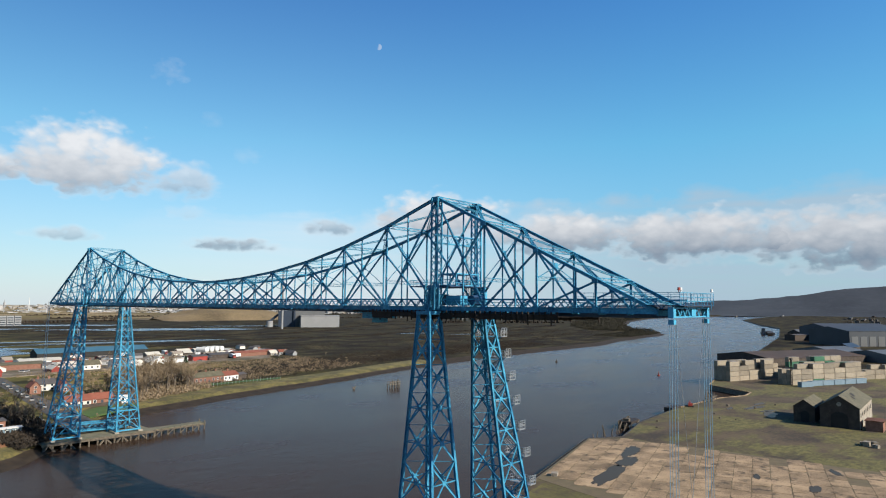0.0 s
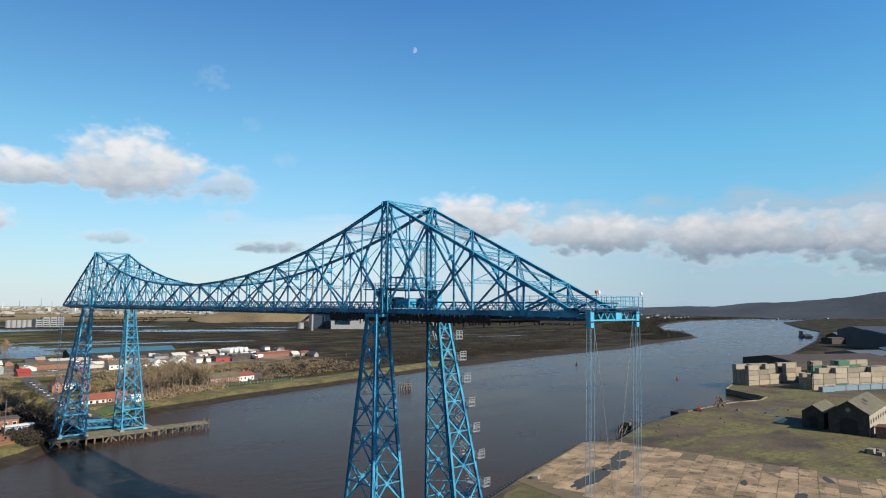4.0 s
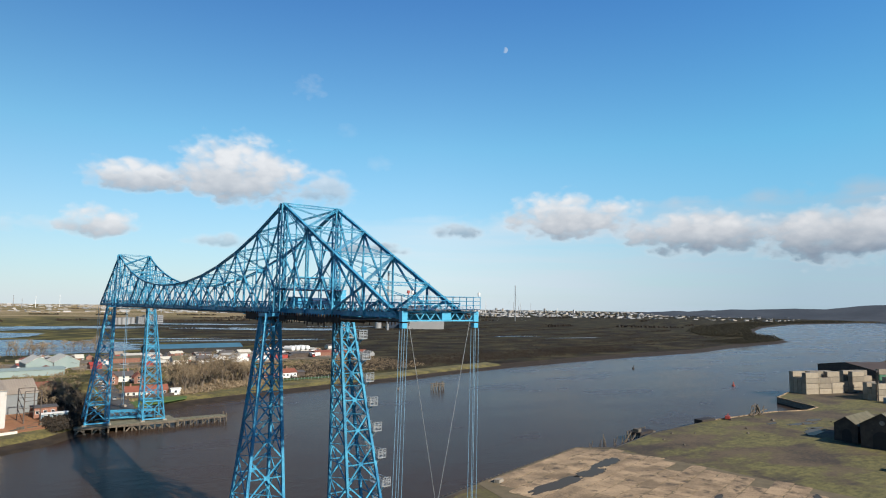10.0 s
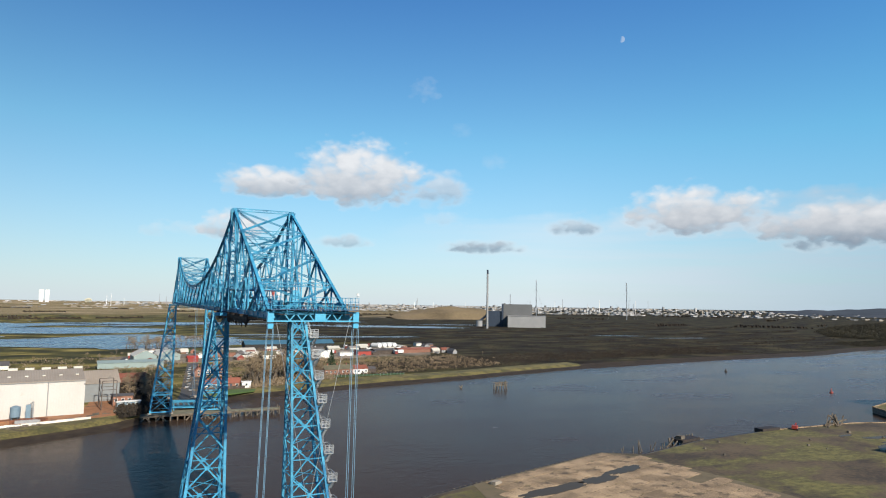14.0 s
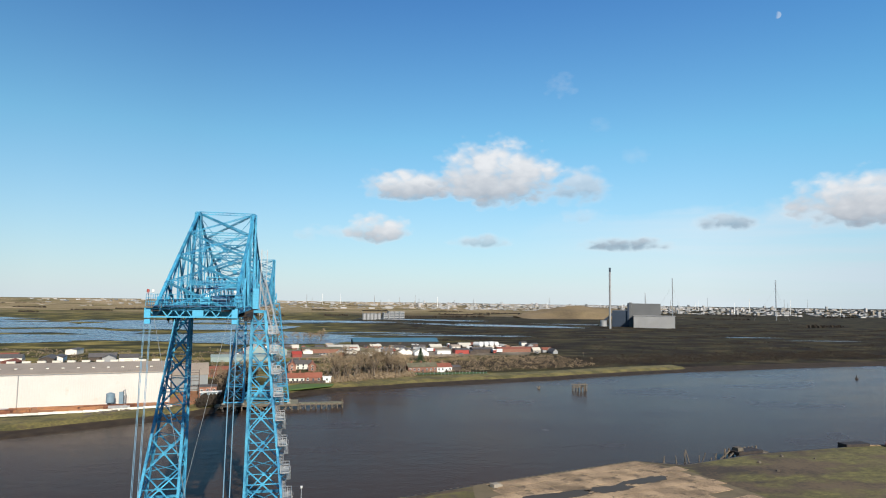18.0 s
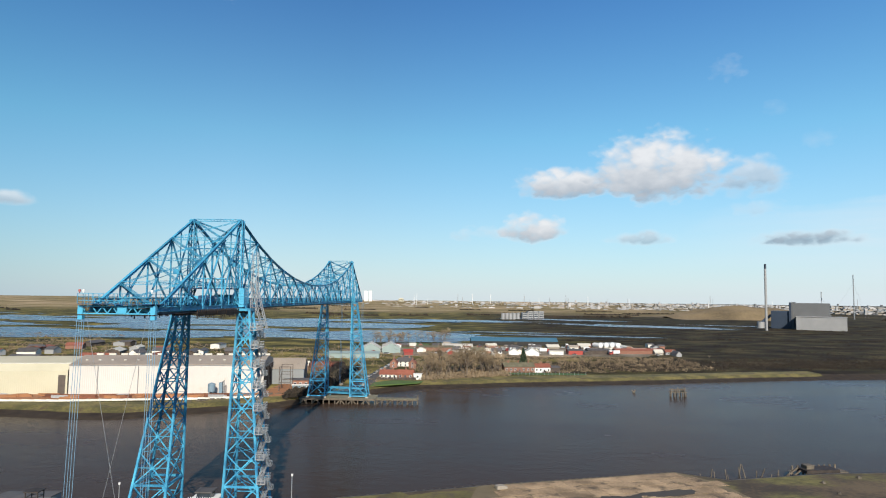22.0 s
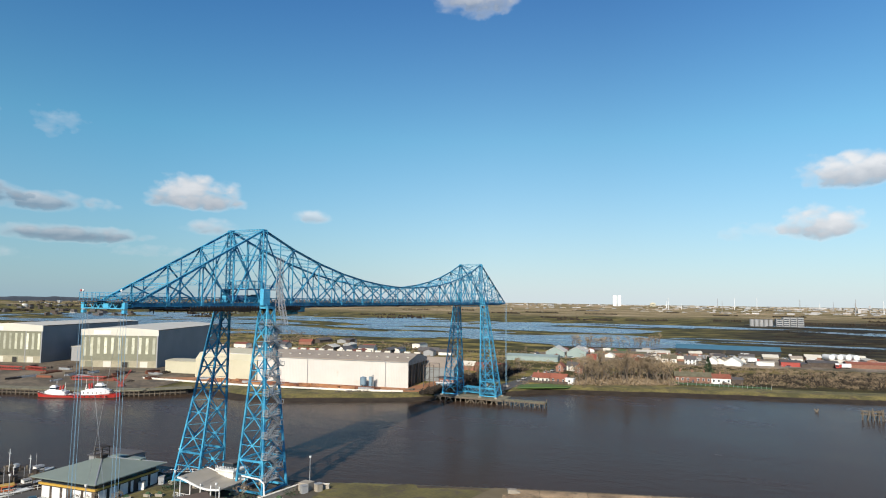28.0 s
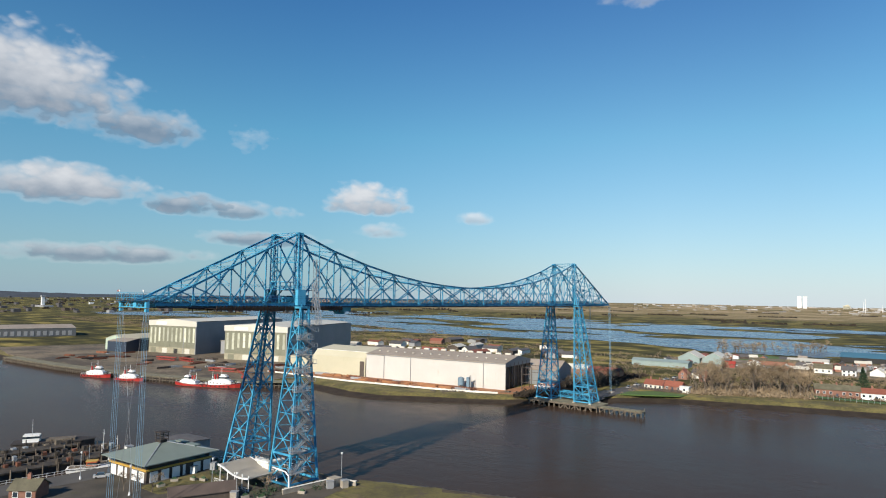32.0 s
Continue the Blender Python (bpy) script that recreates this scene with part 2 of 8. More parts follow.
# ---- materials ----
def material(name, dark, light, rough=0.7, metal=0.0, scale=0.6, fine=6.0, bump=0.15, spread=0.5, stain=None, stain_at=0.62, random_tint=0.0, coat=0.0, spec=0.5):
    """Two tones mixed by a broad and a fine noise, with stains, relief and a tint that differs from piece to piece."""
    m = bpy.data.materials.new(name)
    m.use_nodes = True
    t = m.node_tree
    b = t.nodes["Principled BSDF"]
    n1, n2 = t.nodes.new("ShaderNodeTexNoise"), t.nodes.new("ShaderNodeTexNoise")
    geo = t.nodes.new("ShaderNodeNewGeometry")
    n1.inputs["Scale"].default_value, n1.inputs["Detail"].default_value = scale, 5.0
    n2.inputs["Scale"].default_value, n2.inputs["Detail"].default_value = fine, 4.0
    for n in (n1, n2):
        t.links.new(geo.outputs["Position"], n.inputs["Vector"])
    def math_node(op, a, b_=None, c_=None, clamp=False):
        n = t.nodes.new("ShaderNodeMath")
        n.operation, n.use_clamp = op, clamp
        for i, v in enumerate((a, b_, c_)):
            if v is None:
                continue
            if isinstance(v, (int, float)):
                n.inputs[i].default_value = v
            else:
                t.links.new(v, n.inputs[i])
        return n.outputs[0]
    def mixed(fac, a, b_):
        n = t.nodes.new("ShaderNodeMix")
        n.data_type = "RGBA"
        for sock, v in ((n.inputs[0], fac), (n.inputs[6], a), (n.inputs[7], b_)):
            if isinstance(v, (int, float)):
                sock.default_value = v
            elif isinstance(v, tuple):
                sock.default_value = (*v, 1.0)
            else:
                t.links.new(v, sock)
        return n.outputs[2]
    f = math_node("ADD", math_node("MULTIPLY", n1.outputs["Fac"], 0.6), math_node("MULTIPLY", n2.outputs["Fac"], 0.4))
    f = math_node("MULTIPLY_ADD", math_node("SUBTRACT", f, 0.5), 2.0 * spread * 2, 0.5, clamp=True)
    col = mixed(f, dark, light)
    if stain:
        n3 = t.nodes.new("ShaderNodeTexNoise")
        n3.inputs["Scale"].default_value, n3.inputs["Detail"].default_value, n3.inputs["Roughness"].default_value = scale * 1.7, 6.0, 0.65
        mp = t.nodes.new("ShaderNodeMapping")
        mp.inputs["Location"].default_value = (7.0, 3.0, 11.0)
        t.links.new(geo.outputs["Position"], mp.inputs[0])
        t.links.new(mp.outputs[0], n3.inputs["Vector"])
        col = mixed(math_node("MULTIPLY", math_node("SUBTRACT", n3.outputs["Fac"], stain_at), 9.0, clamp=True), col, stain)
    if random_tint:
        oi = t.nodes.new("ShaderNodeObjectInfo")
        hs = t.nodes.new("ShaderNodeHueSaturation")
        t.links.new(col, hs.inputs["Color"])
        t.links.new(math_node("MULTIPLY_ADD", oi.outputs["Random"], random_tint * 2, 1.0 - random_tint), hs.inputs["Value"])
        col = hs.outputs[0]
    t.links.new(col, b.inputs["Base Color"])
    b.inputs["Metallic"].default_value = metal
    b.inputs["Specular IOR Level"].default_value = spec
    b.inputs["Coat Weight"].default_value = coat
    t.links.new(math_node("MULTIPLY_ADD", n2.outputs["Fac"], 0.25, rough - 0.12, clamp=True), b.inputs["Roughness"])
    if bump:
        bp = t.nodes.new("ShaderNodeBump")
        bp.inputs["Strength"].default_value, bp.inputs["Distance"].default_value = bump, 0.05
        t.links.new(n2.outputs["Fac"], bp.inputs["Height"])
        t.links.new(bp.outputs[0], b.inputs["Normal"])
    return m


def corrugated(name, dark, light, pitch=0.9, axis=0, rough=0.55, bump=0.5, stain=None):
    """Profiled sheet: ribs of a real pitch along one axis."""
    m = material(name, dark, light, rough, 0.0, 0.08, 2.0, 0.0, 0.5, stain)
    t = m.node_tree
    co = t.nodes.new("ShaderNodeTexCoord")
    w = t.nodes.new("ShaderNodeTexWave")
    w.bands_direction = "XYZ"[axis]
    w.inputs["Scale"].default_value = 0.314 / pitch
    t.links.new(co.outputs["Object"], w.inputs["Vector"])
    bp = t.nodes.new("ShaderNodeBump")
    bp.inputs["Strength"].default_value, bp.inputs["Distance"].default_value = bump, 0.1
    t.links.new(w.outputs["Fac"], bp.inputs["Height"])
    t.links.new(bp.outputs[0], t.nodes["Principled BSDF"].inputs["Normal"])
    return m


BLUE = material("blue bridge paint", (0.014, 0.108, 0.225), (0.068, 0.335, 0.50), 0.5, 0.0, 0.35, 3.0, 0.1, 0.8, (0.017, 0.075, 0.125), 0.62, 0.18, 0.0, 0.2)
BLUE_DARK = material("dark blue paint", (0.0102, 0.0382, 0.0935), (0.0213, 0.0723, 0.153), 0.5, 0.0, 0.4, 4.0, 0.08, 0.5)
BLUE_BRIGHT = material("bright blue panel paint", (0.0467, 0.281, 0.459), (0.0765, 0.357, 0.544), 0.45, 0.0, 0.4, 4.0, 0.05, 0.5, (0.0298, 0.17, 0.315), 0.68, 0.0, 0.0, 0.35)
STEEL_DARK = material("dark rusted steel", (0.017, 0.0153, 0.0153), (0.0595, 0.0467, 0.0382), 0.7, 0.3, 0.8, 6.0, 0.2, 0.7, (0.102, 0.0425, 0.0213), 0.6)
GALV = material("galvanised steel", (0.272, 0.289, 0.306), (0.425, 0.442, 0.459), 0.45, 0.5, 1.0, 8.0, 0.05, 0.5, None, 0.6, 0.1)
CABLE = material("pale blue cable paint", (0.10, 0.21, 0.31), (0.17, 0.30, 0.41), 0.5, 0.0, 1.0, 8.0, 0.0, 0.4)
WIRE = material("grey wire rope", (0.255, 0.272, 0.289), (0.425, 0.442, 0.459), 0.4, 0.6, 1.0, 8.0, 0.0, 0.4)
WHITE = material("white paint", (0.561, 0.57, 0.561), (0.697, 0.697, 0.68), 0.55, 0.0, 0.5, 5.0, 0.05, 0.4, (0.425, 0.399, 0.357), 0.68)
CREAM = corrugated("cream profiled sheet", (0.37, 0.345, 0.25), (0.47, 0.44, 0.33), 1.0, 0, 0.55, 0.4)
WHITE_SHEET = corrugated("white profiled sheet", (0.408, 0.391, 0.368), (0.517, 0.494, 0.466), 1.0, 0, 0.5, 0.35, (0.391, 0.351, 0.293))
GREY_SHEET = corrugated("grey profiled sheet", (0.136, 0.153, 0.162), (0.204, 0.221, 0.23), 1.0, 1, 0.5, 0.4)
ROOF_SHEET = corrugated("brown grey roof sheet", (0.187, 0.157, 0.128), (0.323, 0.281, 0.234), 1.0, 0, 0.7, 0.5, (0.085, 0.0765, 0.0595))
PALE_ROOF = corrugated("pale roof sheet", (0.425, 0.404, 0.348), (0.527, 0.506, 0.442), 1.0, 0, 0.5, 0.4, (0.425, 0.425, 0.399))
OLIVE = material("olive grey cladding", (0.128, 0.128, 0.0892), (0.191, 0.191, 0.136), 0.5, 0.0, 0.3, 3.0, 0.05, 0.5, (0.085, 0.0808, 0.0595), 0.66)
STRIP = material("translucent strip", (0.306, 0.306, 0.221), (0.561, 0.561, 0.459), 0.35, 0.0, 0.2, 2.0, 0.0, 0.8, (0.204, 0.212, 0.153), 0.6, 0.35)
# also colours the blocks that stand for shade under the pier decks
BLACK = material("near-black for openings, fittings and deck shade", (0.0102, 0.0102, 0.011), (0.0255, 0.0238, 0.0221), 0.8, 0.0, 0.5, 4.0, 0.0, 0.5)
BROWN_STEEL = material("brown steel columns", (0.0425, 0.034, 0.0298), (0.0935, 0.0723, 0.0595), 0.6, 0.0, 0.5, 4.0, 0.1, 0.5)
BRICK = material("red brick", (0.153, 0.0669, 0.0446), (0.255, 0.128, 0.0892), 0.85, 0.0, 0.8, 8.0, 0.2, 0.7, (0.096, 0.0542, 0.0382), 0.62, 0.2)
BRICK_DARK = material("soot dark brick", (0.0319, 0.0255, 0.0224), (0.0833, 0.0638, 0.051), 0.9, 0.0, 0.5, 6.0, 0.2, 0.7, (0.128, 0.102, 0.0765), 0.62)
RENDER = material("pale wall render", (0.51, 0.484, 0.425), (0.646, 0.62, 0.561), 0.8, 0.0, 0.4, 5.0, 0.1, 0.5, None, 0.6, 0.12)
SLATE = material("slate roof", (0.0425, 0.0425, 0.0442), (0.102, 0.0935, 0.0935), 0.7, 0.0, 0.6, 6.0, 0.2, 0.5, (0.136, 0.111, 0.085), 0.66, 0.15)
TILE = material("red clay roof tiles", (0.147, 0.0428, 0.0275), (0.22, 0.0799, 0.049), 0.8, 0.0, 0.6, 7.0, 0.2, 0.5, None, 0.6, 0.15)
MOSSY = material("mossy brown roof", (0.0595, 0.0566, 0.0357), (0.131, 0.119, 0.0777), 0.85, 0.0, 0.35, 5.0, 0.2, 0.7, (0.0357, 0.0357, 0.0238), 0.6)
GREEN_ROOF = material("grey green standing roof", (0.123, 0.151, 0.138), (0.18, 0.217, 0.191), 0.5, 0.0, 0.3, 4.0, 0.05, 0.4, (0.145, 0.173, 0.159), 0.6)
TEAL_ROOF = material("pale teal sheet", (0.169, 0.232, 0.226), (0.242, 0.295, 0.285), 0.5, 0.0, 0.2, 3.0, 0.05, 0.4)
BLUE_SHEET = material("blue roof sheet", (0.0224, 0.0833, 0.14), (0.0446, 0.128, 0.191), 0.75, 0.0, 0.1, 2.0, 0.05, 0.5)
NAVY = material("navy cladding", (0.0136, 0.0238, 0.0408), (0.0272, 0.0408, 0.068), 0.5, 0.0, 0.1, 2.0, 0.0, 0.5)
PLANT_GREY = material("light grey cladding", (0.187, 0.191, 0.196), (0.281, 0.285, 0.289), 0.5, 0.0, 0.06, 1.0, 0.0, 0.4)
YELLOW = material("yellow fascia paint", (0.383, 0.23, 0.034), (0.493, 0.315, 0.068), 0.5, 0.0, 0.6, 5.0, 0.05, 0.4)
RED = material("red hull paint", (0.272, 0.0153, 0.0119), (0.391, 0.0298, 0.0213), 0.45, 0.0, 0.5, 5.0, 0.05, 0.5, (0.136, 0.0255, 0.017), 0.64, 0.1)
ORANGE_EARTH = material("orange rusty earth", (0.212, 0.0935, 0.0425), (0.34, 0.162, 0.0765), 0.95, 0.0, 0.15, 3.0, 0.3, 0.7, (0.111, 0.0765, 0.051), 0.58)
RUST = material("rusty steel stock", (0.0765, 0.0298, 0.017), (0.187, 0.068, 0.034), 0.85, 0.0, 0.7, 6.0, 0.2, 0.6, None, 0.6, 0.3)
TIMBER = material("weathered wet timber", (0.051, 0.0425, 0.0323), (0.162, 0.132, 0.0978), 0.9, 0.0, 0.8, 9.0, 0.3, 0.7, (0.0255, 0.0238, 0.017), 0.6, 0.2)
DECK = material("algae stained deck", (0.085, 0.085, 0.0553), (0.204, 0.187, 0.128), 0.9, 0.0, 0.4, 6.0, 0.25, 0.7, (0.085, 0.111, 0.034), 0.58)
CONCRETE = material("worn sandy concrete", (0.165, 0.115, 0.066), (0.37, 0.265, 0.16), 0.9, 0.0, 0.13, 2.2, 0.4, 1.25, (0.080, 0.058, 0.036), 0.54, 0.2)
STONE = material("stone blockwork", (0.187, 0.162, 0.128), (0.34, 0.306, 0.255), 0.9, 0.0, 0.4, 5.0, 0.3, 0.6, (0.102, 0.0935, 0.0765), 0.6, 0.15)
ROCK = material("dark riprap", (0.0425, 0.0365, 0.0289), (0.145, 0.123, 0.0935), 0.9, 0.0, 0.5, 3.0, 0.5, 0.8)
ASPHALT = material("asphalt", (0.0425, 0.0408, 0.0391), (0.085, 0.0808, 0.0765), 0.85, 0.0, 0.2, 6.0, 0.15, 0.5)
GRASS = material("rough winter grass", (0.0561, 0.0527, 0.0153), (0.162, 0.134, 0.0408), 0.95, 0.0, 0.09, 0.9, 0.6, 1.4, (0.0663, 0.0493, 0.0255), 0.54)
LAWN = material("green lawn", (0.0382, 0.0808, 0.0153), (0.0765, 0.128, 0.0272), 0.95, 0.0, 0.12, 2.0, 0.4, 0.7)
MUD = material("wet river mud", (0.015, 0.011, 0.008), (0.044, 0.033, 0.022), 0.8, 0.0, 0.2, 2.5, 0.7, 0.9, None, 0.6, 0.0, 0.0, 0.25)

CONTAINER = material("weathered pale container paint", (0.184, 0.153, 0.113), (0.282, 0.242, 0.184), 0.6, 0.0, 0.5, 4.0, 0.1, 0.6, (0.122, 0.0979, 0.0734), 0.64, 0.28)
CONTAINER_GREEN = material("green container paint", (0.017, 0.085, 0.0467), (0.034, 0.136, 0.0723), 0.6, 0.0, 0.5, 4.0, 0.1, 0.5)
CONTAINER_BLUE = material("blue grey container paint", (0.102, 0.166, 0.217), (0.166, 0.229, 0.28), 0.6, 0.0, 0.5, 4.0, 0.1, 0.5)
BARK = material("bare winter bark", (0.0723, 0.0553, 0.0408), (0.145, 0.115, 0.085), 0.9, 0.0, 1.0, 6.0, 0.2, 0.6, None, 0.6, 0.25)
TWIG = material("bare twigs", (0.12, 0.088, 0.055), (0.27, 0.205, 0.13), 0.9, 0.0, 0.08, 3.0, 0.0, 0.8, None, 0.6, 0.3)
SCRUB = material("brown scrub", (0.012, 0.0095, 0.007), (0.040, 0.029, 0.019), 0.95, 0.0, 0.05, 1.0, 0.0, 0.9)
CONIFER = material("evergreen needles", (0.0102, 0.0298, 0.0119), (0.0298, 0.068, 0.0255), 0.8, 0.0, 0.4, 4.0, 0.0, 0.6)
CAR_PAINT = material("car paint", (0.212, 0.212, 0.221), (0.425, 0.425, 0.425), 0.3, 0.2, 1.0, 5.0, 0.0, 0.3, None, 0.6, 0.6, 0.5)
RED_PAINT = material("red vehicle paint", (0.204, 0.0298, 0.0221), (0.289, 0.0467, 0.034), 0.45, 0.0, 1.0, 5.0, 0.0, 0.4, (0.119, 0.034, 0.0255), 0.64, 0.2)


def glass_material():
    m = bpy.data.materials.new("dark window glass")
    m.use_nodes = True
    b = m.node_tree.nodes["Principled BSDF"]
    b.inputs["Base Color"].default_value = (0.02, 0.03, 0.04, 1)
    b.inputs["Roughness"].default_value = 0.08
    return m


GLASS = glass_material()


def fields_material():
    """Far flat land: large patches of heath darkened for cloud shade, marsh grass and pale stubble, broken up at three
    scales.
    """
    m = bpy.data.materials.new("flat marsh and cloud-darkened heath")
    m.use_nodes = True
    t = m.node_tree
    b = t.nodes["Principled BSDF"]
    geo = t.nodes.new("ShaderNodeNewGeometry")
    def node(kind, scale, detail, loc=(0, 0, 0), stretch=(1, 1, 1)):
        mp = t.nodes.new("ShaderNodeMapping")
        mp.inputs["Location"].default_value, mp.inputs["Scale"].default_value = loc, stretch
        t.links.new(geo.outputs["Position"], mp.inputs[0])
        n = t.nodes.new(kind)
        n.inputs["Scale"].default_value = scale
        n.inputs["Detail"].default_value = detail
        t.links.new(mp.outputs[0], n.inputs["Vector"])
        return n.outputs["Fac"]
    def ramp(fac, stops):
        r = t.nodes.new("ShaderNodeValToRGB")
        while len(r.color_ramp.elements) < len(stops):
            r.color_ramp.elements.new(0.5)
        for e, (p, c) in zip(r.color_ramp.elements, stops):
            e.position, e.color = p, (*c, 1)
        t.links.new(fac, r.inputs[0])
        return r.outputs[0]
    def mixed(fac, a, b_):
        n = t.nodes.new("ShaderNodeMix")
        n.data_type = "RGBA"
        for sock, v in ((n.inputs[0], fac), (n.inputs[6], a), (n.inputs[7], b_)):
            if isinstance(v, (int, float)):
                sock.default_value = v
            else:
                t.links.new(v, sock)
        return n.outputs[2]
    broad = node("ShaderNodeTexNoise", 0.0035, 6.0, (3.1, 0.4, 0), (1.0, 1.7, 1))
    middle = node("ShaderNodeTexNoise", 0.02, 6.0, (9, 2, 0), (1, 1.6, 1))
    small = node("ShaderNodeTexNoise", 0.25, 4.0)
    # heath tones are lowered to stand for cloud shadow over the eastern land
    heath = ramp(middle, [(0.3, (0.009, 0.0075, 0.006)), (0.45, (0.022, 0.0175, 0.0125)), (0.54, (0.036, 0.033, 0.016)), (0.64, (0.068, 0.054, 0.030))])
    marsh = ramp(middle, [(0.3, (0.021, 0.023, 0.013)), (0.44, (0.045, 0.043, 0.02)), (0.54, (0.10, 0.09, 0.03)), (0.66, (0.25, 0.20, 0.068))])
    near_mix = ramp(broad, [(0.44, (0, 0, 0)), (0.56, (1, 1, 1))])
    sepn = t.nodes.new("ShaderNodeSeparateXYZ")
    t.links.new(geo.outputs["Position"], sepn.inputs[0])
    def maths(op, a, b_, c_=None, clamp=False):
        n = t.nodes.new("ShaderNodeMath")
        n.operation, n.use_clamp = op, clamp
        for i, v in enumerate((a, b_, c_)):
            if v is None:
                continue
            if isinstance(v, (int, float)):
                n.inputs[i].default_value = v
            else:
                t.links.new(v, n.inputs[i])
        return n.outputs[0]
    # heath east of the town, marsh to the north-west, pale stubble and dunes towards the sea
    west = maths("MULTIPLY_ADD", maths("ADD", sepn.outputs[0], maths("MULTIPLY", maths("SUBTRACT", broad, 0.5), 500.0)), -0.006, 1.3, clamp=True)
    far = maths("MULTIPLY_ADD", maths("ADD", sepn.outputs[1], maths("MULTIPLY", maths("SUBTRACT", broad, 0.5), 1500.0)), 0.0018, -3.2, clamp=True)
    stripes = node("ShaderNodeTexNoise", 0.0045, 5.0, (4, 1, 0), (0.55, 3.2, 1))
    stubble = ramp(stripes, [(0.32, (0.06, 0.058, 0.022)), (0.45, (0.16, 0.132, 0.06)), (0.55, (0.29, 0.22, 0.13)), (0.68, (0.43, 0.34, 0.23))])
    col = mixed(west, heath, mixed(near_mix, heath, marsh))
    col = mixed(west, col, marsh)
    inland = maths("MULTIPLY_ADD", sepn.outputs[0], -1 / 900.0, 1700 / 900.0, clamp=True)
    col = mixed(maths("MULTIPLY", far, inland), col, stubble)
    hs = t.nodes.new("ShaderNodeHueSaturation")
    t.links.new(col, hs.inputs["Color"])
    t.links.new(maths("MULTIPLY_ADD", small, 0.9, 0.55), hs.inputs["Value"])
    t.links.new(hs.outputs[0], b.inputs["Base Color"])
    b.inputs["Roughness"].default_value = 1.0
    b.inputs["Specular IOR Level"].default_value = 0.1
    return m


FIELDS = fields_material()


def waste_ground(name, dirt, earth, moss, turf, at=0.5):
    """Trodden ground: dark and tan earth with mossy turf spreading over it in ragged patches."""
    m = material(name, dirt, earth, 0.95, 0.0, 0.05, 0.7, 0.6, 1.5, (dirt[0] * 0.6, dirt[1] * 0.6, dirt[2] * 0.6), 0.6)
    t = m.node_tree
    b = t.nodes["Principled BSDF"]
    ground = b.inputs["Base Color"].links[0].from_socket
    geo = t.nodes.new("ShaderNodeNewGeometry")

    def spread(scale, detail, lo, hi, loc):
        mp = t.nodes.new("ShaderNodeMapping")
        mp.inputs["Location"].default_value, mp.inputs["Scale"].default_value = loc, (0.75, 1.25, 1.0)
        t.links.new(geo.outputs["Position"], mp.inputs[0])
        n = t.nodes.new("ShaderNodeTexNoise")
        n.inputs["Scale"].default_value, n.inputs["Detail"].default_value, n.inputs["Roughness"].default_value = scale, detail, 0.62
        t.links.new(mp.outputs[0], n.inputs["Vector"])
        r = t.nodes.new("ShaderNodeMapRange")
        r.inputs[1].default_value, r.inputs[2].default_value = lo, hi
        t.links.new(n.outputs["Fac"], r.inputs[0])
        return r.outputs[0]

    def blend(fac, a, b_):
        n = t.nodes.new("ShaderNodeMix")
        n.data_type = "RGBA"
        t.links.new(fac, n.inputs[0])
        for sock, v in ((n.inputs[6], a), (n.inputs[7], b_)):
            if isinstance(v, tuple):
                sock.default_value = (*v, 1.0)
            else:
                t.links.new(v, sock)
        return n.outputs[2]

    green = blend(spread(0.5, 4.0, 0.35, 0.65, (2, 9, 0)), moss, turf)
    col = blend(spread(0.034, 8.0, at, at + 0.09, (5.3, 1.7, 0)), ground, green)
    t.links.new(col, b.inputs["Base Color"])
    return m


DIRT = waste_ground("bare brown dirt with thin grass", (0.034, 0.024, 0.015), (0.098, 0.070, 0.038), (0.060, 0.055, 0.017), (0.145, 0.128, 0.038), 0.445)


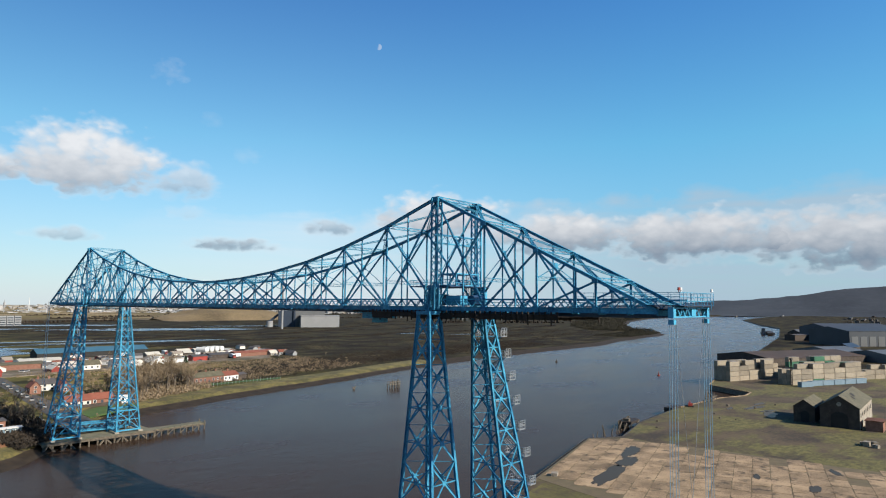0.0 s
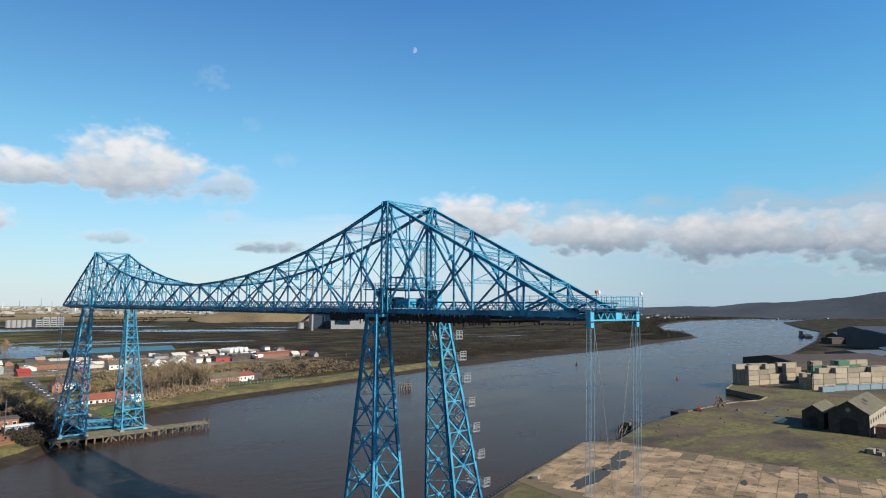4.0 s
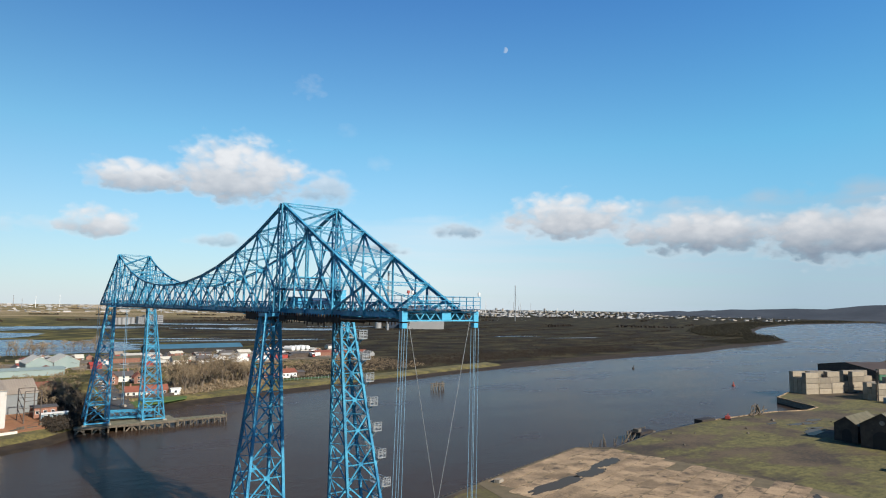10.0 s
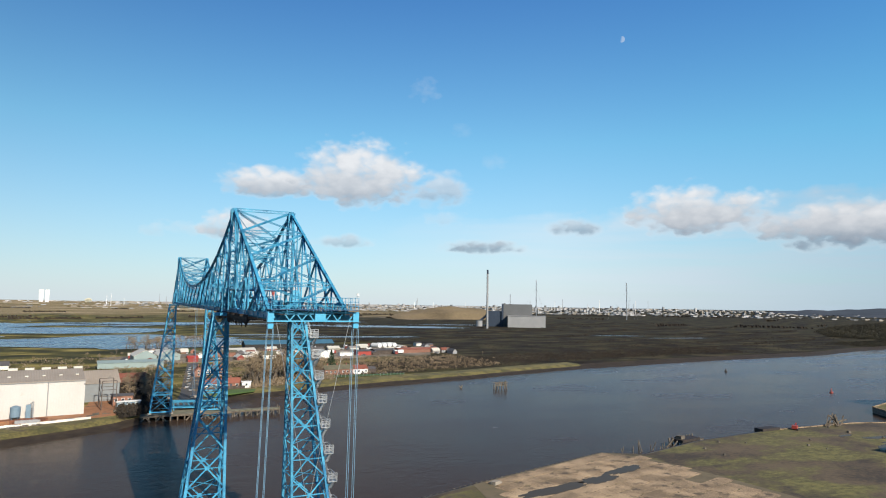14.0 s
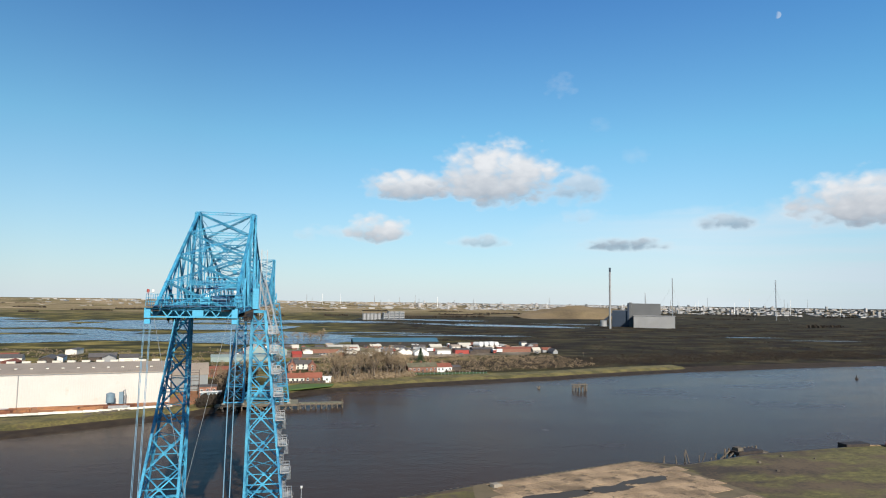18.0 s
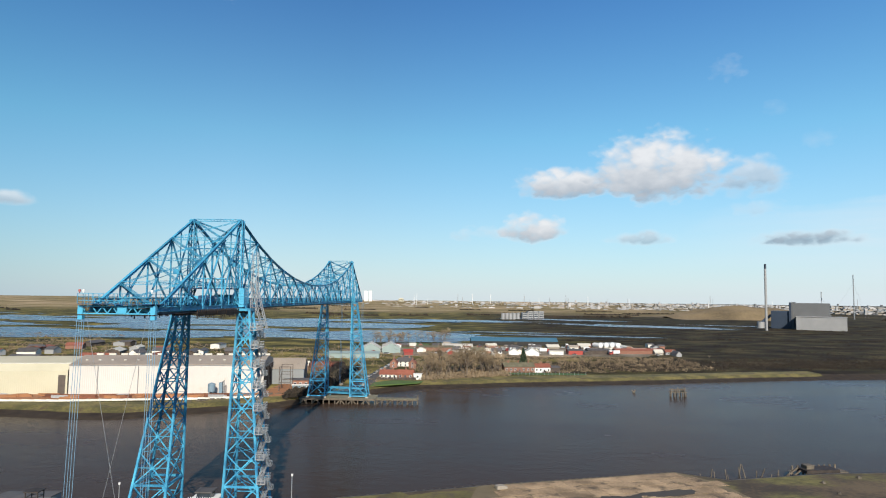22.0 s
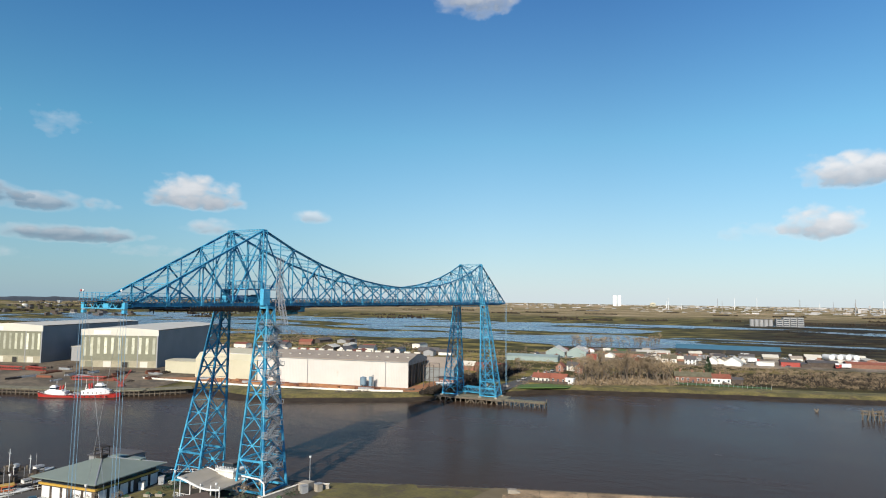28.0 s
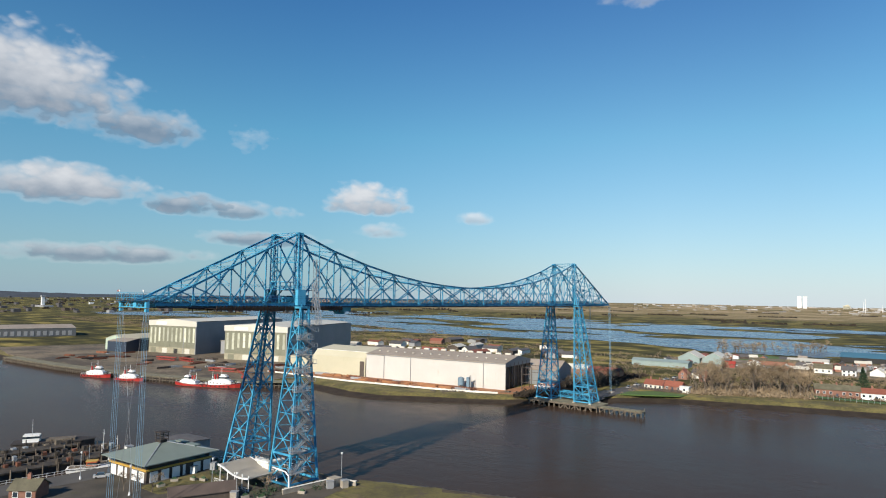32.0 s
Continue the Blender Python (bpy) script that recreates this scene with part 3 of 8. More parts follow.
def water_material(name, colour, rough, wave, strength, power=1.5, gain=0.9):
    """Silty water: a diffuse body under a rippled gloss that grows towards grazing views."""
    m = bpy.data.materials.new(name)
    m.use_nodes = True
    t = m.node_tree
    t.nodes.remove(t.nodes["Principled BSDF"])
    out = t.nodes["Material Output"]
    geo = t.nodes.new("ShaderNodeNewGeometry")

    def noise_at(scale, stretch, detail=5.0):
        mp = t.nodes.new("ShaderNodeMapping")
        mp.inputs["Scale"].default_value = stretch
        mp.inputs["Rotation"].default_value = (0, 0, 0.5)
        t.links.new(geo.outputs["Position"], mp.inputs[0])
        n = t.nodes.new("ShaderNodeTexNoise")
        n.inputs["Scale"].default_value, n.inputs["Detail"].default_value = scale, detail
        t.links.new(mp.outputs[0], n.inputs["Vector"])
        return n.outputs["Fac"]

    fine, swell, streak = noise_at(wave, (1.0, 2.4, 1), 3.0), noise_at(wave * 0.16, (1.0, 1.8, 1)), noise_at(0.012, (1, 2.5, 1))
    add = t.nodes.new("ShaderNodeMath")
    add.operation = "MULTIPLY_ADD"
    t.links.new(swell, add.inputs[0])
    add.inputs[1].default_value = 1.6
    t.links.new(fine, add.inputs[2])
    bp = t.nodes.new("ShaderNodeBump")
    bp.inputs["Strength"].default_value, bp.inputs["Distance"].default_value = strength, 0.25
    t.links.new(add.outputs[0], bp.inputs["Height"])
    # slicks and wind-ruffled streaks differ in gloss and silt
    r = t.nodes.new("ShaderNodeMapRange")
    r.inputs[1].default_value, r.inputs[2].default_value = 0.38, 0.62
    r.inputs[3].default_value, r.inputs[4].default_value = rough * 0.7, rough * 1.4
    t.links.new(streak, r.inputs[0])
    mx = t.nodes.new("ShaderNodeMix")
    mx.data_type = "RGBA"
    mx.inputs[6].default_value = (*colour, 1)
    mx.inputs[7].default_value = (colour[0] * 1.4, colour[1] * 1.35, colour[2] * 1.3, 1)
    t.links.new(streak, mx.inputs[0])
    body, gloss = t.nodes.new("ShaderNodeBsdfDiffuse"), t.nodes.new("ShaderNodeBsdfGlossy")
    t.links.new(mx.outputs[2], body.inputs["Color"])
    gloss.inputs["Color"].default_value = (0.95, 0.95, 0.95, 1)
    t.links.new(r.outputs[0], gloss.inputs["Roughness"])
    t.links.new(bp.outputs[0], gloss.inputs["Normal"])
    t.links.new(bp.outputs[0], body.inputs["Normal"])
    fr = t.nodes.new("ShaderNodeFresnel")
    fr.inputs["IOR"].default_value = 1.33
    t.links.new(bp.outputs[0], fr.inputs["Normal"])
    pw = t.nodes.new("ShaderNodeMath")
    pw.operation = "POWER"
    t.links.new(fr.outputs[0], pw.inputs[0])
    pw.inputs[1].default_value = power
    gn = t.nodes.new("ShaderNodeMath")
    gn.operation, gn.use_clamp = "MULTIPLY", True
    t.links.new(pw.outputs[0], gn.inputs[0])
    gn.inputs[1].default_value = gain
    mix = t.nodes.new("ShaderNodeMixShader")
    t.links.new(gn.outputs[0], mix.inputs[0])
    t.links.new(body.outputs[0], mix.inputs[1])
    t.links.new(gloss.outputs[0], mix.inputs[2])
    t.links.new(mix.outputs[0], out.inputs["Surface"])
    return m


RIVER = water_material("silty river water", (0.036, 0.024, 0.017), 0.2, 0.9, 0.2, 1.42, 0.70)
POND = water_material("marsh pool water", (0.025, 0.03, 0.035), 0.25, 1.5, 0.6, 1.0, 0.9)


# ---- mesh building ----
class Geo:
    """Collects boxes, beams, tubes and prisms for one mesh."""

    def __init__(self):
        self.v, self.f, self.s = [], [], []

    def add(self, verts, faces, slot=0):
        k = len(self.v)
        self.v += [tuple(p) for p in verts]
        self.f += [[i + k for i in f] for f in faces]
        self.s += [slot] * len(faces)
        return self

    def box(self, x0, y0, z0, x1, y1, z1, slot=0):
        return self.add([(x0, y0, z0), (x1, y0, z0), (x1, y1, z0), (x0, y1, z0), (x0, y0, z1), (x1, y0, z1), (x1, y1, z1), (x0, y1, z1)],
                        [(3, 2, 1, 0), (4, 5, 6, 7), (0, 1, 5, 4), (1, 2, 6, 5), (2, 3, 7, 6), (3, 0, 4, 7)], slot)

    def beam(self, p, q, w, h=None, up=(0, 0, 1), slot=0):
        """A bar from p to q, w wide and h high."""
        p, q, h = Vector(p), Vector(q), h or w
        d = (q - p).normalized()
        u = Vector(up)
        if abs(d.dot(u)) > 0.98:
            u = Vector((0, 1, 0))
        s = d.cross(u).normalized() * (w / 2)
        u = s.cross(d).normalized() * (h / 2)
        return self.add([p - s - u, p + s - u, p + s + u, p - s + u, q - s - u, q + s - u, q + s + u, q - s + u],
                        [(3, 2, 1, 0), (4, 5, 6, 7), (0, 1, 5, 4), (1, 2, 6, 5), (2, 3, 7, 6), (3, 0, 4, 7)], slot)

    def channel(self, p, q, w, h, up=(0, 0, 1), plate=0.06):
        """A built-up girder of two side plates and two flanges, open at mid height like riveted steelwork."""
        p, q = Vector(p), Vector(q)
        d = (q - p).normalized()
        u = Vector(up)
        if abs(d.dot(u)) > 0.98:
            u = Vector((0, 1, 0))
        s = d.cross(u).normalized()
        u = s.cross(d).normalized()
        for k in (-1, 1):
            self.beam(p + u * k * (h / 2 - plate / 2), q + u * k * (h / 2 - plate / 2), w, plate, up)
        self.beam(p, q, w * 0.35, h - 2 * plate, up)
        return self

    def laced(self, p, q, w, h, up=(0, 0, 1), bar=0.1, step=None):
        """Four corner angles with zigzag lacing on four sides."""
        p, q = Vector(p), Vector(q)
        L = (q - p).length
        d = (q - p) / L
        u = Vector(up)
        if abs(d.dot(u)) > 0.98:
            u = Vector((0, 1, 0))
        s = d.cross(u).normalized()
        u = s.cross(d).normalized()
        corner = [(-1, -1), (1, -1), (1, 1), (-1, 1)]
        cs = [s * (a * w / 2) + u * (b * h / 2) for a, b in corner]
        for c in cs:
            self.beam(p + c, q + c, bar * 1.5, bar * 1.5, up)
        n = max(2, round(L / (step or max(w, h))))
        for i in range(4):
            a, b = cs[i], cs[(i + 1) % 4]
            for k in range(n):
                e, f = (a, b) if k % 2 == 0 else (b, a)
                self.beam(p + d * (L * k / n) + e, p + d * (L * (k + 1) / n) + f, bar * 0.7, bar * 0.7, up)
        return self

    def tube(self, p, q, r, r2=None, n=6, caps=True, slot=0):
        p, q = Vector(p), Vector(q)
        r2 = r if r2 is None else r2
        d = (q - p).normalized()
        a = d.orthogonal().normalized()
        b = d.cross(a)
        vs = []
        for c, rr in ((p, r), (q, r2)):
            for i in range(n):
                w = 2 * math.pi * i / n
                vs.append(c + (a * math.cos(w) + b * math.sin(w)) * rr)
        fs = [(i, (i + 1) % n, n + (i + 1) % n, n + i) for i in range(n)]
        if caps:
            fs += [tuple(range(n - 1, -1, -1)), tuple(range(n, 2 * n))]
        return self.add(vs, fs, slot)

    def prism(self, outline, z0, z1, slot=0):
        """A flat shape with thickness; the outline runs counter-clockwise."""
        n = len(outline)
        vs = [(x, y, z0) for x, y in outline] + [(x, y, z1) for x, y in outline]
        fs = [tuple(range(n - 1, -1, -1)), tuple(range(n, 2 * n))] + [(i, (i + 1) % n, n + (i + 1) % n, n + i) for i in range(n)]
        return self.add(vs, fs, slot)

    def gable(self, w, d, eave, ridge, over=0.4, thick=0.25, z=0.0, slot=0, hip=0.0):
        """A pitched roof over a w by d plan whose ridge runs along x; hip pulls the ridge's ends in."""
        x, y = w / 2 + over, d / 2 + over
        low = eave - over * (ridge - eave) / (d / 2)
        vs = []
        for dz in (0.0, thick):
            vs += [(-x, -y, low + dz), (x, -y, low + dz), (x, y, low + dz), (-x, y, low + dz), (-x + hip, 0, ridge + dz), (x - hip, 0, ridge + dz)]
        fs = [(6, 7, 11, 10), (8, 9, 10, 11), (7, 8, 11), (9, 6, 10), (1, 0, 4, 5), (3, 2, 5, 4), (2, 1, 5), (0, 3, 4), (0, 1, 7, 6), (1, 2, 8, 7), (2, 3, 9, 8), (3, 0, 6, 9)]
        if not hip:
            fs = [(6, 7, 11, 10), (8, 9, 10, 11), (1, 0, 4, 5), (3, 2, 5, 4), (0, 1, 7, 6), (2, 3, 9, 8), (1, 5, 11, 7), (5, 2, 8, 11), (4, 0, 6, 10), (3, 4, 10, 9)]
        return self.add(vs, fs, slot)

    def mesh(self, name, mats, smooth=False):
        me = bpy.data.meshes.new(name)
        me.from_pydata(self.v, [], self.f)
        for m in (mats if isinstance(mats, (list, tuple)) else [mats]):
            me.materials.append(m)
        if any(self.s):
            me.polygons.foreach_set("material_index", self.s)
        if smooth:
            me.polygons.foreach_set("use_smooth", [True] * len(self.f))
        me.update()
        return me


def thing(name, label, category, at=None, group="", kind=""):
    ob = new(name)
    ob.empty_display_size = 0.5
    if at is not None:
        ob.matrix_basis = at
    return tagged(ob, label, category, group, kind)


def part(name, g, mats, parent, label="", smooth=False):
    ob = new(name, g if isinstance(g, bpy.types.Mesh) else g.mesh(name, mats, smooth))
    ob.parent = parent
    if label:
        ob["label"] = label
    return ob


def solid(name, g, mats, label, category, at=None, group="", kind="", smooth=False):
    ob = new(name, g.mesh(name, mats, smooth))
    if at is not None:
        ob.matrix_basis = at
    return tagged(ob, label, category, group, kind)


def piece(name, me, parent, at):
    ob = new(name, me)
    ob.parent = parent
    ob.matrix_basis = at
    return ob

# ---- the land and the river ----
NORTH = [(-4600, 320), (-1500, 150), (-700, 74), (-417, 64), (-330, 68), (-289, 73), (-264, 78), (-235, 85), (-202, 95), (-165, 113), (-150, 131), (-134, 129), (-110, 125), (-88, 127), (-60, 142), (-30, 160), (-12, 182), (23, 222), (42, 231),
         (104, 250), (197, 271), (260, 290), (330, 307), (496, 331), (700, 347), (834, 383), (1035, 413), (1103, 432), (1150, 470), (1300, 590), (1600, 760), (1948, 917), (2600, 1130), (3400, 1200), (4600, 1000)]
SOUTH = [(-4600, -320), (-700, -160), (-220, -100), (-120, -80), (-62, -68), (-46, -58), (-44, -30), (-36, -9), (-20, 3), (0, 9), (23, 9), (29, 15), (66, 27), (127, 44.5), (140, 37), (174, 46), (221, 50), (274, 47), (296, 40), (312, 42), (332, 73), (374, 84), (440, 98),
         (700, 150), (1102, 234), (1632, 371), (1904, 495), (2600, 760), (3400, 900), (4600, 700)]


def along(line, step_near=18.0):
    """The line with points added every few metres, closer near the bridge."""
    out = []
    for (x0, y0), (x1, y1) in zip(line, line[1:]):
        L = math.hypot(x1 - x0, y1 - y0)
        step = step_near if max(abs(x0), abs(x1)) < 1200 else 120.0
        n = max(1, math.ceil(L / step))
        out += [(x0 + (x1 - x0) * i / n, y0 + (y1 - y0) * i / n) for i in range(n)]
    return out + [line[-1]]


def rise(x, y):
    """Land height: flat by the river, gently swelling, low hills at the rim."""
    r = math.hypot(x, y)
    z = 3.0 + (0.6 * noise.noise((x * 0.01, y * 0.01, 0)) + 1.5 * noise.noise((x * 0.002, y * 0.002, 5))) * min(1.0, max(0.0, (r - 350) / 900))
    return z + 27.0 * max(0.0, min(1.0, (r - 3300) / 1300)) ** 1.5


def ground_sheet():
    g = Geo()
    for line, sign in ((NORTH, 1), (SOUTH, -1)):
        pts = along(line)
        rows = [(0.0, -1.6), (0.01, -1.2)] if sign < 0 else [(-3.0, -1.6), (0.0, 0.03), (5.0, 0.6), (9.5, 1.5), (13.0, 2.9)]
        if sign < 0:
            rows = [(0.0, -2.0), (0.02, 2.95), (1.0, 3.0)]
        offs = [16, 30, 55, 90, 140, 220, 340, 520, 800, 1200, 1700, 2300, 3000, 3700, 4500]
        grid = []
        for x, y in pts:
            wob = 1.2 * noise.noise((x * 0.06, sign * 9.0, 0)) if sign > 0 else 0.0
            col = [(x, y + sign * (o + wob), z + (0.25 * noise.noise((x * 0.2, o, 3)) if sign > 0 else 0)) for o, z in rows]
            for o in offs:
                yy = y + sign * o
                if abs(yy) > 4600:
                    yy = sign * 4600 + 0.02 * o
                col.append((x, yy, rise(x, yy)))
            grid.append(col)
        n, k = len(grid[0]), len(g.v)
        vs = [p for col in grid for p in col]
        fs, slots = [], []
        for i in range(len(grid) - 1):
            for j in range(n - 1):
                a, b, c, d = i * n + j, (i + 1) * n + j, (i + 1) * n + j + 1, i * n + j + 1
                fs.append((a, b, c, d) if sign > 0 else (a, d, c, b))
                x = grid[i][0][0]
                if sign > 0:
                    slots.append(0 if j < 3 else ((1 if j < 6 else 2) if -175 < x < 330 else ((1 if j < 5 else 2) if x < -175 else (2 if j > 3 else 0))))
                else:
                    slots.append(3 if j < 2 else (4 if j < 9 and x < 460 else 2))
        g.v += vs
        g.f += [[q + k for q in f] for f in fs]
        g.s += slots
    ob = solid("ground", g, [MUD, GRASS, FIELDS, TIMBER, DIRT], "flat river land with muddy banks and winter grass", "ground", kind="structure", smooth=True)
    return ob


ground_sheet()

g = Geo()
xs = [-4700, -1500, -500, -200, 0, 200, 500, 1000, 1500, 3000, 4700]
ys = [-1500, -300, -100, 0, 100, 300, 600, 1200, 2200]
g.add([(x, y, 0.0) for x in xs for y in ys], [(i * 9 + j, (i + 1) * 9 + j, (i + 1) * 9 + j + 1, i * 9 + j + 1) for i in range(10) for j in range(8)])
solid("water", g, RIVER, "wide brown tidal river with fine ripples", "river", kind="structure")

# marsh pools: centre, half sizes, turn
POOLS = [(60, 1250, 170, 60, -3), (415, 1090, 175, 48, -28), (245, 740, 105, 13, -8), (330, 1390, 140, 36, -25), (640, 1180, 90, 16, -20),
         (160, 810, 70, 11, -12), (700, 700, 40, 6, -10), (760, 620, 50, 5, -8)]
for i, (cx, cy, a, b, turn) in enumerate(POOLS):
    outline = []
    n = 72
    for k in range(n):
        w = 2 * math.pi * k / n
        r = 1.0 + 0.5 * noise.noise((math.cos(w) * 2.2 + i * 7, math.sin(w) * 2.2, i)) + 0.3 * noise.noise((math.cos(w) * 6 + i, math.sin(w) * 6, i * 3))
        x, y = a * r * math.cos(w), b * r * math.sin(w)
        c, s = math.cos(radians(turn)), math.sin(radians(turn))
        outline.append((cx + c * x - s * y, cy + s * x + c * y))
    z = max(rise(x, y) for x, y in outline) * 0.5 + rise(cx, cy) * 0.5 + 0.9
    solid("pool", Geo().prism(outline, z - 2.5, z), POND, "shallow marsh pool reflecting the sky", "pool", group="marsh pools", kind="structure")


def marsh_water():
    """The lagoons north-west of the town: water wherever a broad noise dips, cut out cell by cell."""
    g = Geo()
    step = 14.0
    x0, y0, nx, ny = -1500.0, 500.0, 125, 68

    def wet(x, y):
        f = noise.noise((x * 0.0042, y * 0.0095, 2.0)) + 0.4 * noise.noise((x * 0.012, y * 0.026, 7.0)) + 0.13 * noise.noise((x * 0.04, y * 0.08, 9.0))
        edge = min((y - 505) / 90.0, (1420 - y) / 160.0, (190 - 0.12 * (y - 600) - x) / 160.0, 1.0)
        return f + 0.2 + (edge - 1.0) * 0.7 if edge < 1.0 else f + 0.2

    for i in range(nx):
        for j in range(ny):
            cs = [(x0 + i * step, y0 + j * step), (x0 + (i + 1) * step, y0 + j * step), (x0 + (i + 1) * step, y0 + (j + 1) * step), (x0 + i * step, y0 + (j + 1) * step)]
            vs = [wet(*c) for c in cs]
            if max(vs) <= 0:
                continue
            out = []
            for k in range(4):
                a, b, fa, fb = cs[k], cs[(k + 1) % 4], vs[k], vs[(k + 1) % 4]
                if fa > 0:
                    out.append(a)
                if (fa > 0) != (fb > 0):
                    q = fa / (fa - fb)
                    out.append((a[0] + (b[0] - a[0]) * q, a[1] + (b[1] - a[1]) * q))
            if len(out) > 2:
                g.add([(x, y, rise(x, y) + 0.45) for x, y in out], [tuple(range(len(out)))])
    solid("marsh_lagoon", g, POND, "broken blue lagoons and creeks across the marsh", "lagoon", kind="structure")


marsh_water()


# distant hills along the eastern and western skyline
def hills(name, az0, az1, dist, heights, label):
    g = Geo()
    n = 90
    vs = []
    for i in range(n + 1):
        az = radians(az0 + (az1 - az0) * i / n)
        q = i / n * (len(heights) - 1)
        k = min(int(q), len(heights) - 2)
        f = q - k
        f = f * f * (3 - 2 * f)
        top = heights[k] + (heights[k + 1] - heights[k]) * f
        top += 11 * noise.noise((i * 0.16, dist * 0.01, 2)) + 5 * noise.noise((i * 0.6, 1, 2))
        for dd, z in ((-700, 4), (-350, 4 + top * 0.35), (0, top), (250, top * 0.8)):
            vs.append(((dist + dd) * math.sin(az), (dist + dd) * math.cos(az), z))
    fs = [(i * 4 + j, (i + 1) * 4 + j, (i + 1) * 4 + j + 1, i * 4 + j + 1) for i in range(n) for j in range(3)]
    g.add(vs, fs)
    solid(name, g, HAZED_HILL, label, "hills", kind="structure", smooth=True)


# the blue of the haze in between is mixed into the moor colour
HAZED_HILL = material("distant moor tinted for haze", (0.015, 0.022, 0.034), (0.032, 0.041, 0.055), 1.0, 0.0, 0.004, 0.03, 0.0, 1.3)
hills("hills_east", 52, 112, 4450, [20, 42, 60, 74, 94, 124, 182, 206, 215, 210, 205, 195, 190], "dark moorland hills on the far skyline, tinted blue for haze")
hills("hills_west", -100, -52, 4450, [60, 52, 46, 42, 36, 34], "low dark hills on the far skyline, tinted blue for haze")

# ---- the transporter bridge ----
W = 5.9          # half the distance between the two trusses
ZB, ZT = 52.5, 73.5   # bottom chord, peaks
SPAN = 180.0
PANEL = SPAN / 13
HALF = [73.5, 69.0, 65.5, 62.8, 60.9, 59.7, 59.1]


def top_z(y):
    """Height of the top chord along the bridge."""
    if y < 0:
        return ZT + y * (ZT - ZB) / 43.2
    if y > SPAN:
        return ZT - (y - SPAN) * (ZT - ZB) / 43.2
    q = min(y, SPAN - y) / PANEL
    k = min(int(q), 5)
    return HALF[k] + (HALF[min(k + 1, 6)] - HALF[k]) * min(q - k, 1.0)


NODES = [-43.2, -33.4, -22.6, -11.6] + [PANEL * i for i in range(14)] + [SPAN + 11.6, SPAN + 22.6, SPAN + 33.4, SPAN + 43.2]
bridge = thing("transporter_bridge", "blue steel cantilever transporter bridge on lattice legs", "bridge")
for side in (-1, 1):
    x = side * W
    for a, b in zip(NODES, NODES[1:]):
        za, zb = top_z(a), top_z(b)
        part("top_chord", Geo().channel((x, a, za), (x, b, zb), 0.5, 0.52), BLUE, bridge)
        part("bottom_chord", Geo().channel((x, a, ZB), (x, b, ZB), 0.6, 0.8), BLUE, bridge)
        ha, hb = za - ZB, zb - ZB
        if ha > 1.0 and hb > 1.0:
            part("diagonal", Geo().channel((x, a, za - 0.3), (x, b, ZB + 0.3), 0.29, 0.3, (1, 0, 0)), BLUE, bridge)
            part("diagonal", Geo().channel((x, a, ZB + 0.3), (x, b, zb - 0.3), 0.29, 0.3, (1, 0, 0)), BLUE, bridge)
            f = ha / (ha + hb)
            ym, zm = a + (b - a) * f, ZB + ha * hb / (ha + hb)
            part("hanger", Geo().channel((x, ym, ZB + 0.3), (x, ym, top_z(ym) - 0.3), 0.2, 0.22), BLUE, bridge)
            part("gusset", Geo().beam((x - 0.24, ym, zm), (x + 0.24, ym, zm), 0.7, 0.7), BLUE, bridge)
        else:
            y0, y1 = (a, b) if ha > hb else (b, a)
            ym = (y0 + y1) / 2
            part("diagonal", Geo().channel((x, y0, ZB + 0.3), (x, ym, top_z(ym) - 0.3), 0.32, 0.3, (1, 0, 0)), BLUE, bridge)
    for y in NODES[1:-1]:
        if abs(y) < 0.01 or abs(y - SPAN) < 0.01:
            # the main posts over the legs are wide laced columns
            part("main_post", Geo().laced((x, y, ZB), (x, y, top_z(y)), 1.2, 1.5, bar=0.17, step=1.3), BLUE, bridge)
            part("gusset", Geo().box(x - 0.42, y - 0.9, ZT - 0.8, x + 0.42, y + 0.9, ZT + 0.2), BLUE, bridge)
        else:
            part("hanger", Geo().channel((x, y, ZB + 0.3), (x, y, top_z(y) - 0.3), 0.26, 0.3), BLUE, bridge)
            part("gusset", Geo().box(x - 0.34, y - 0.5, top_z(y) - 0.6, x + 0.34, y + 0.5, top_z(y) + 0.05), BLUE, bridge)
            part("gusset", Geo().box(x - 0.34, y - 0.5, ZB - 0.2, x + 0.34, y + 0.5, ZB + 0.6), BLUE, bridge)
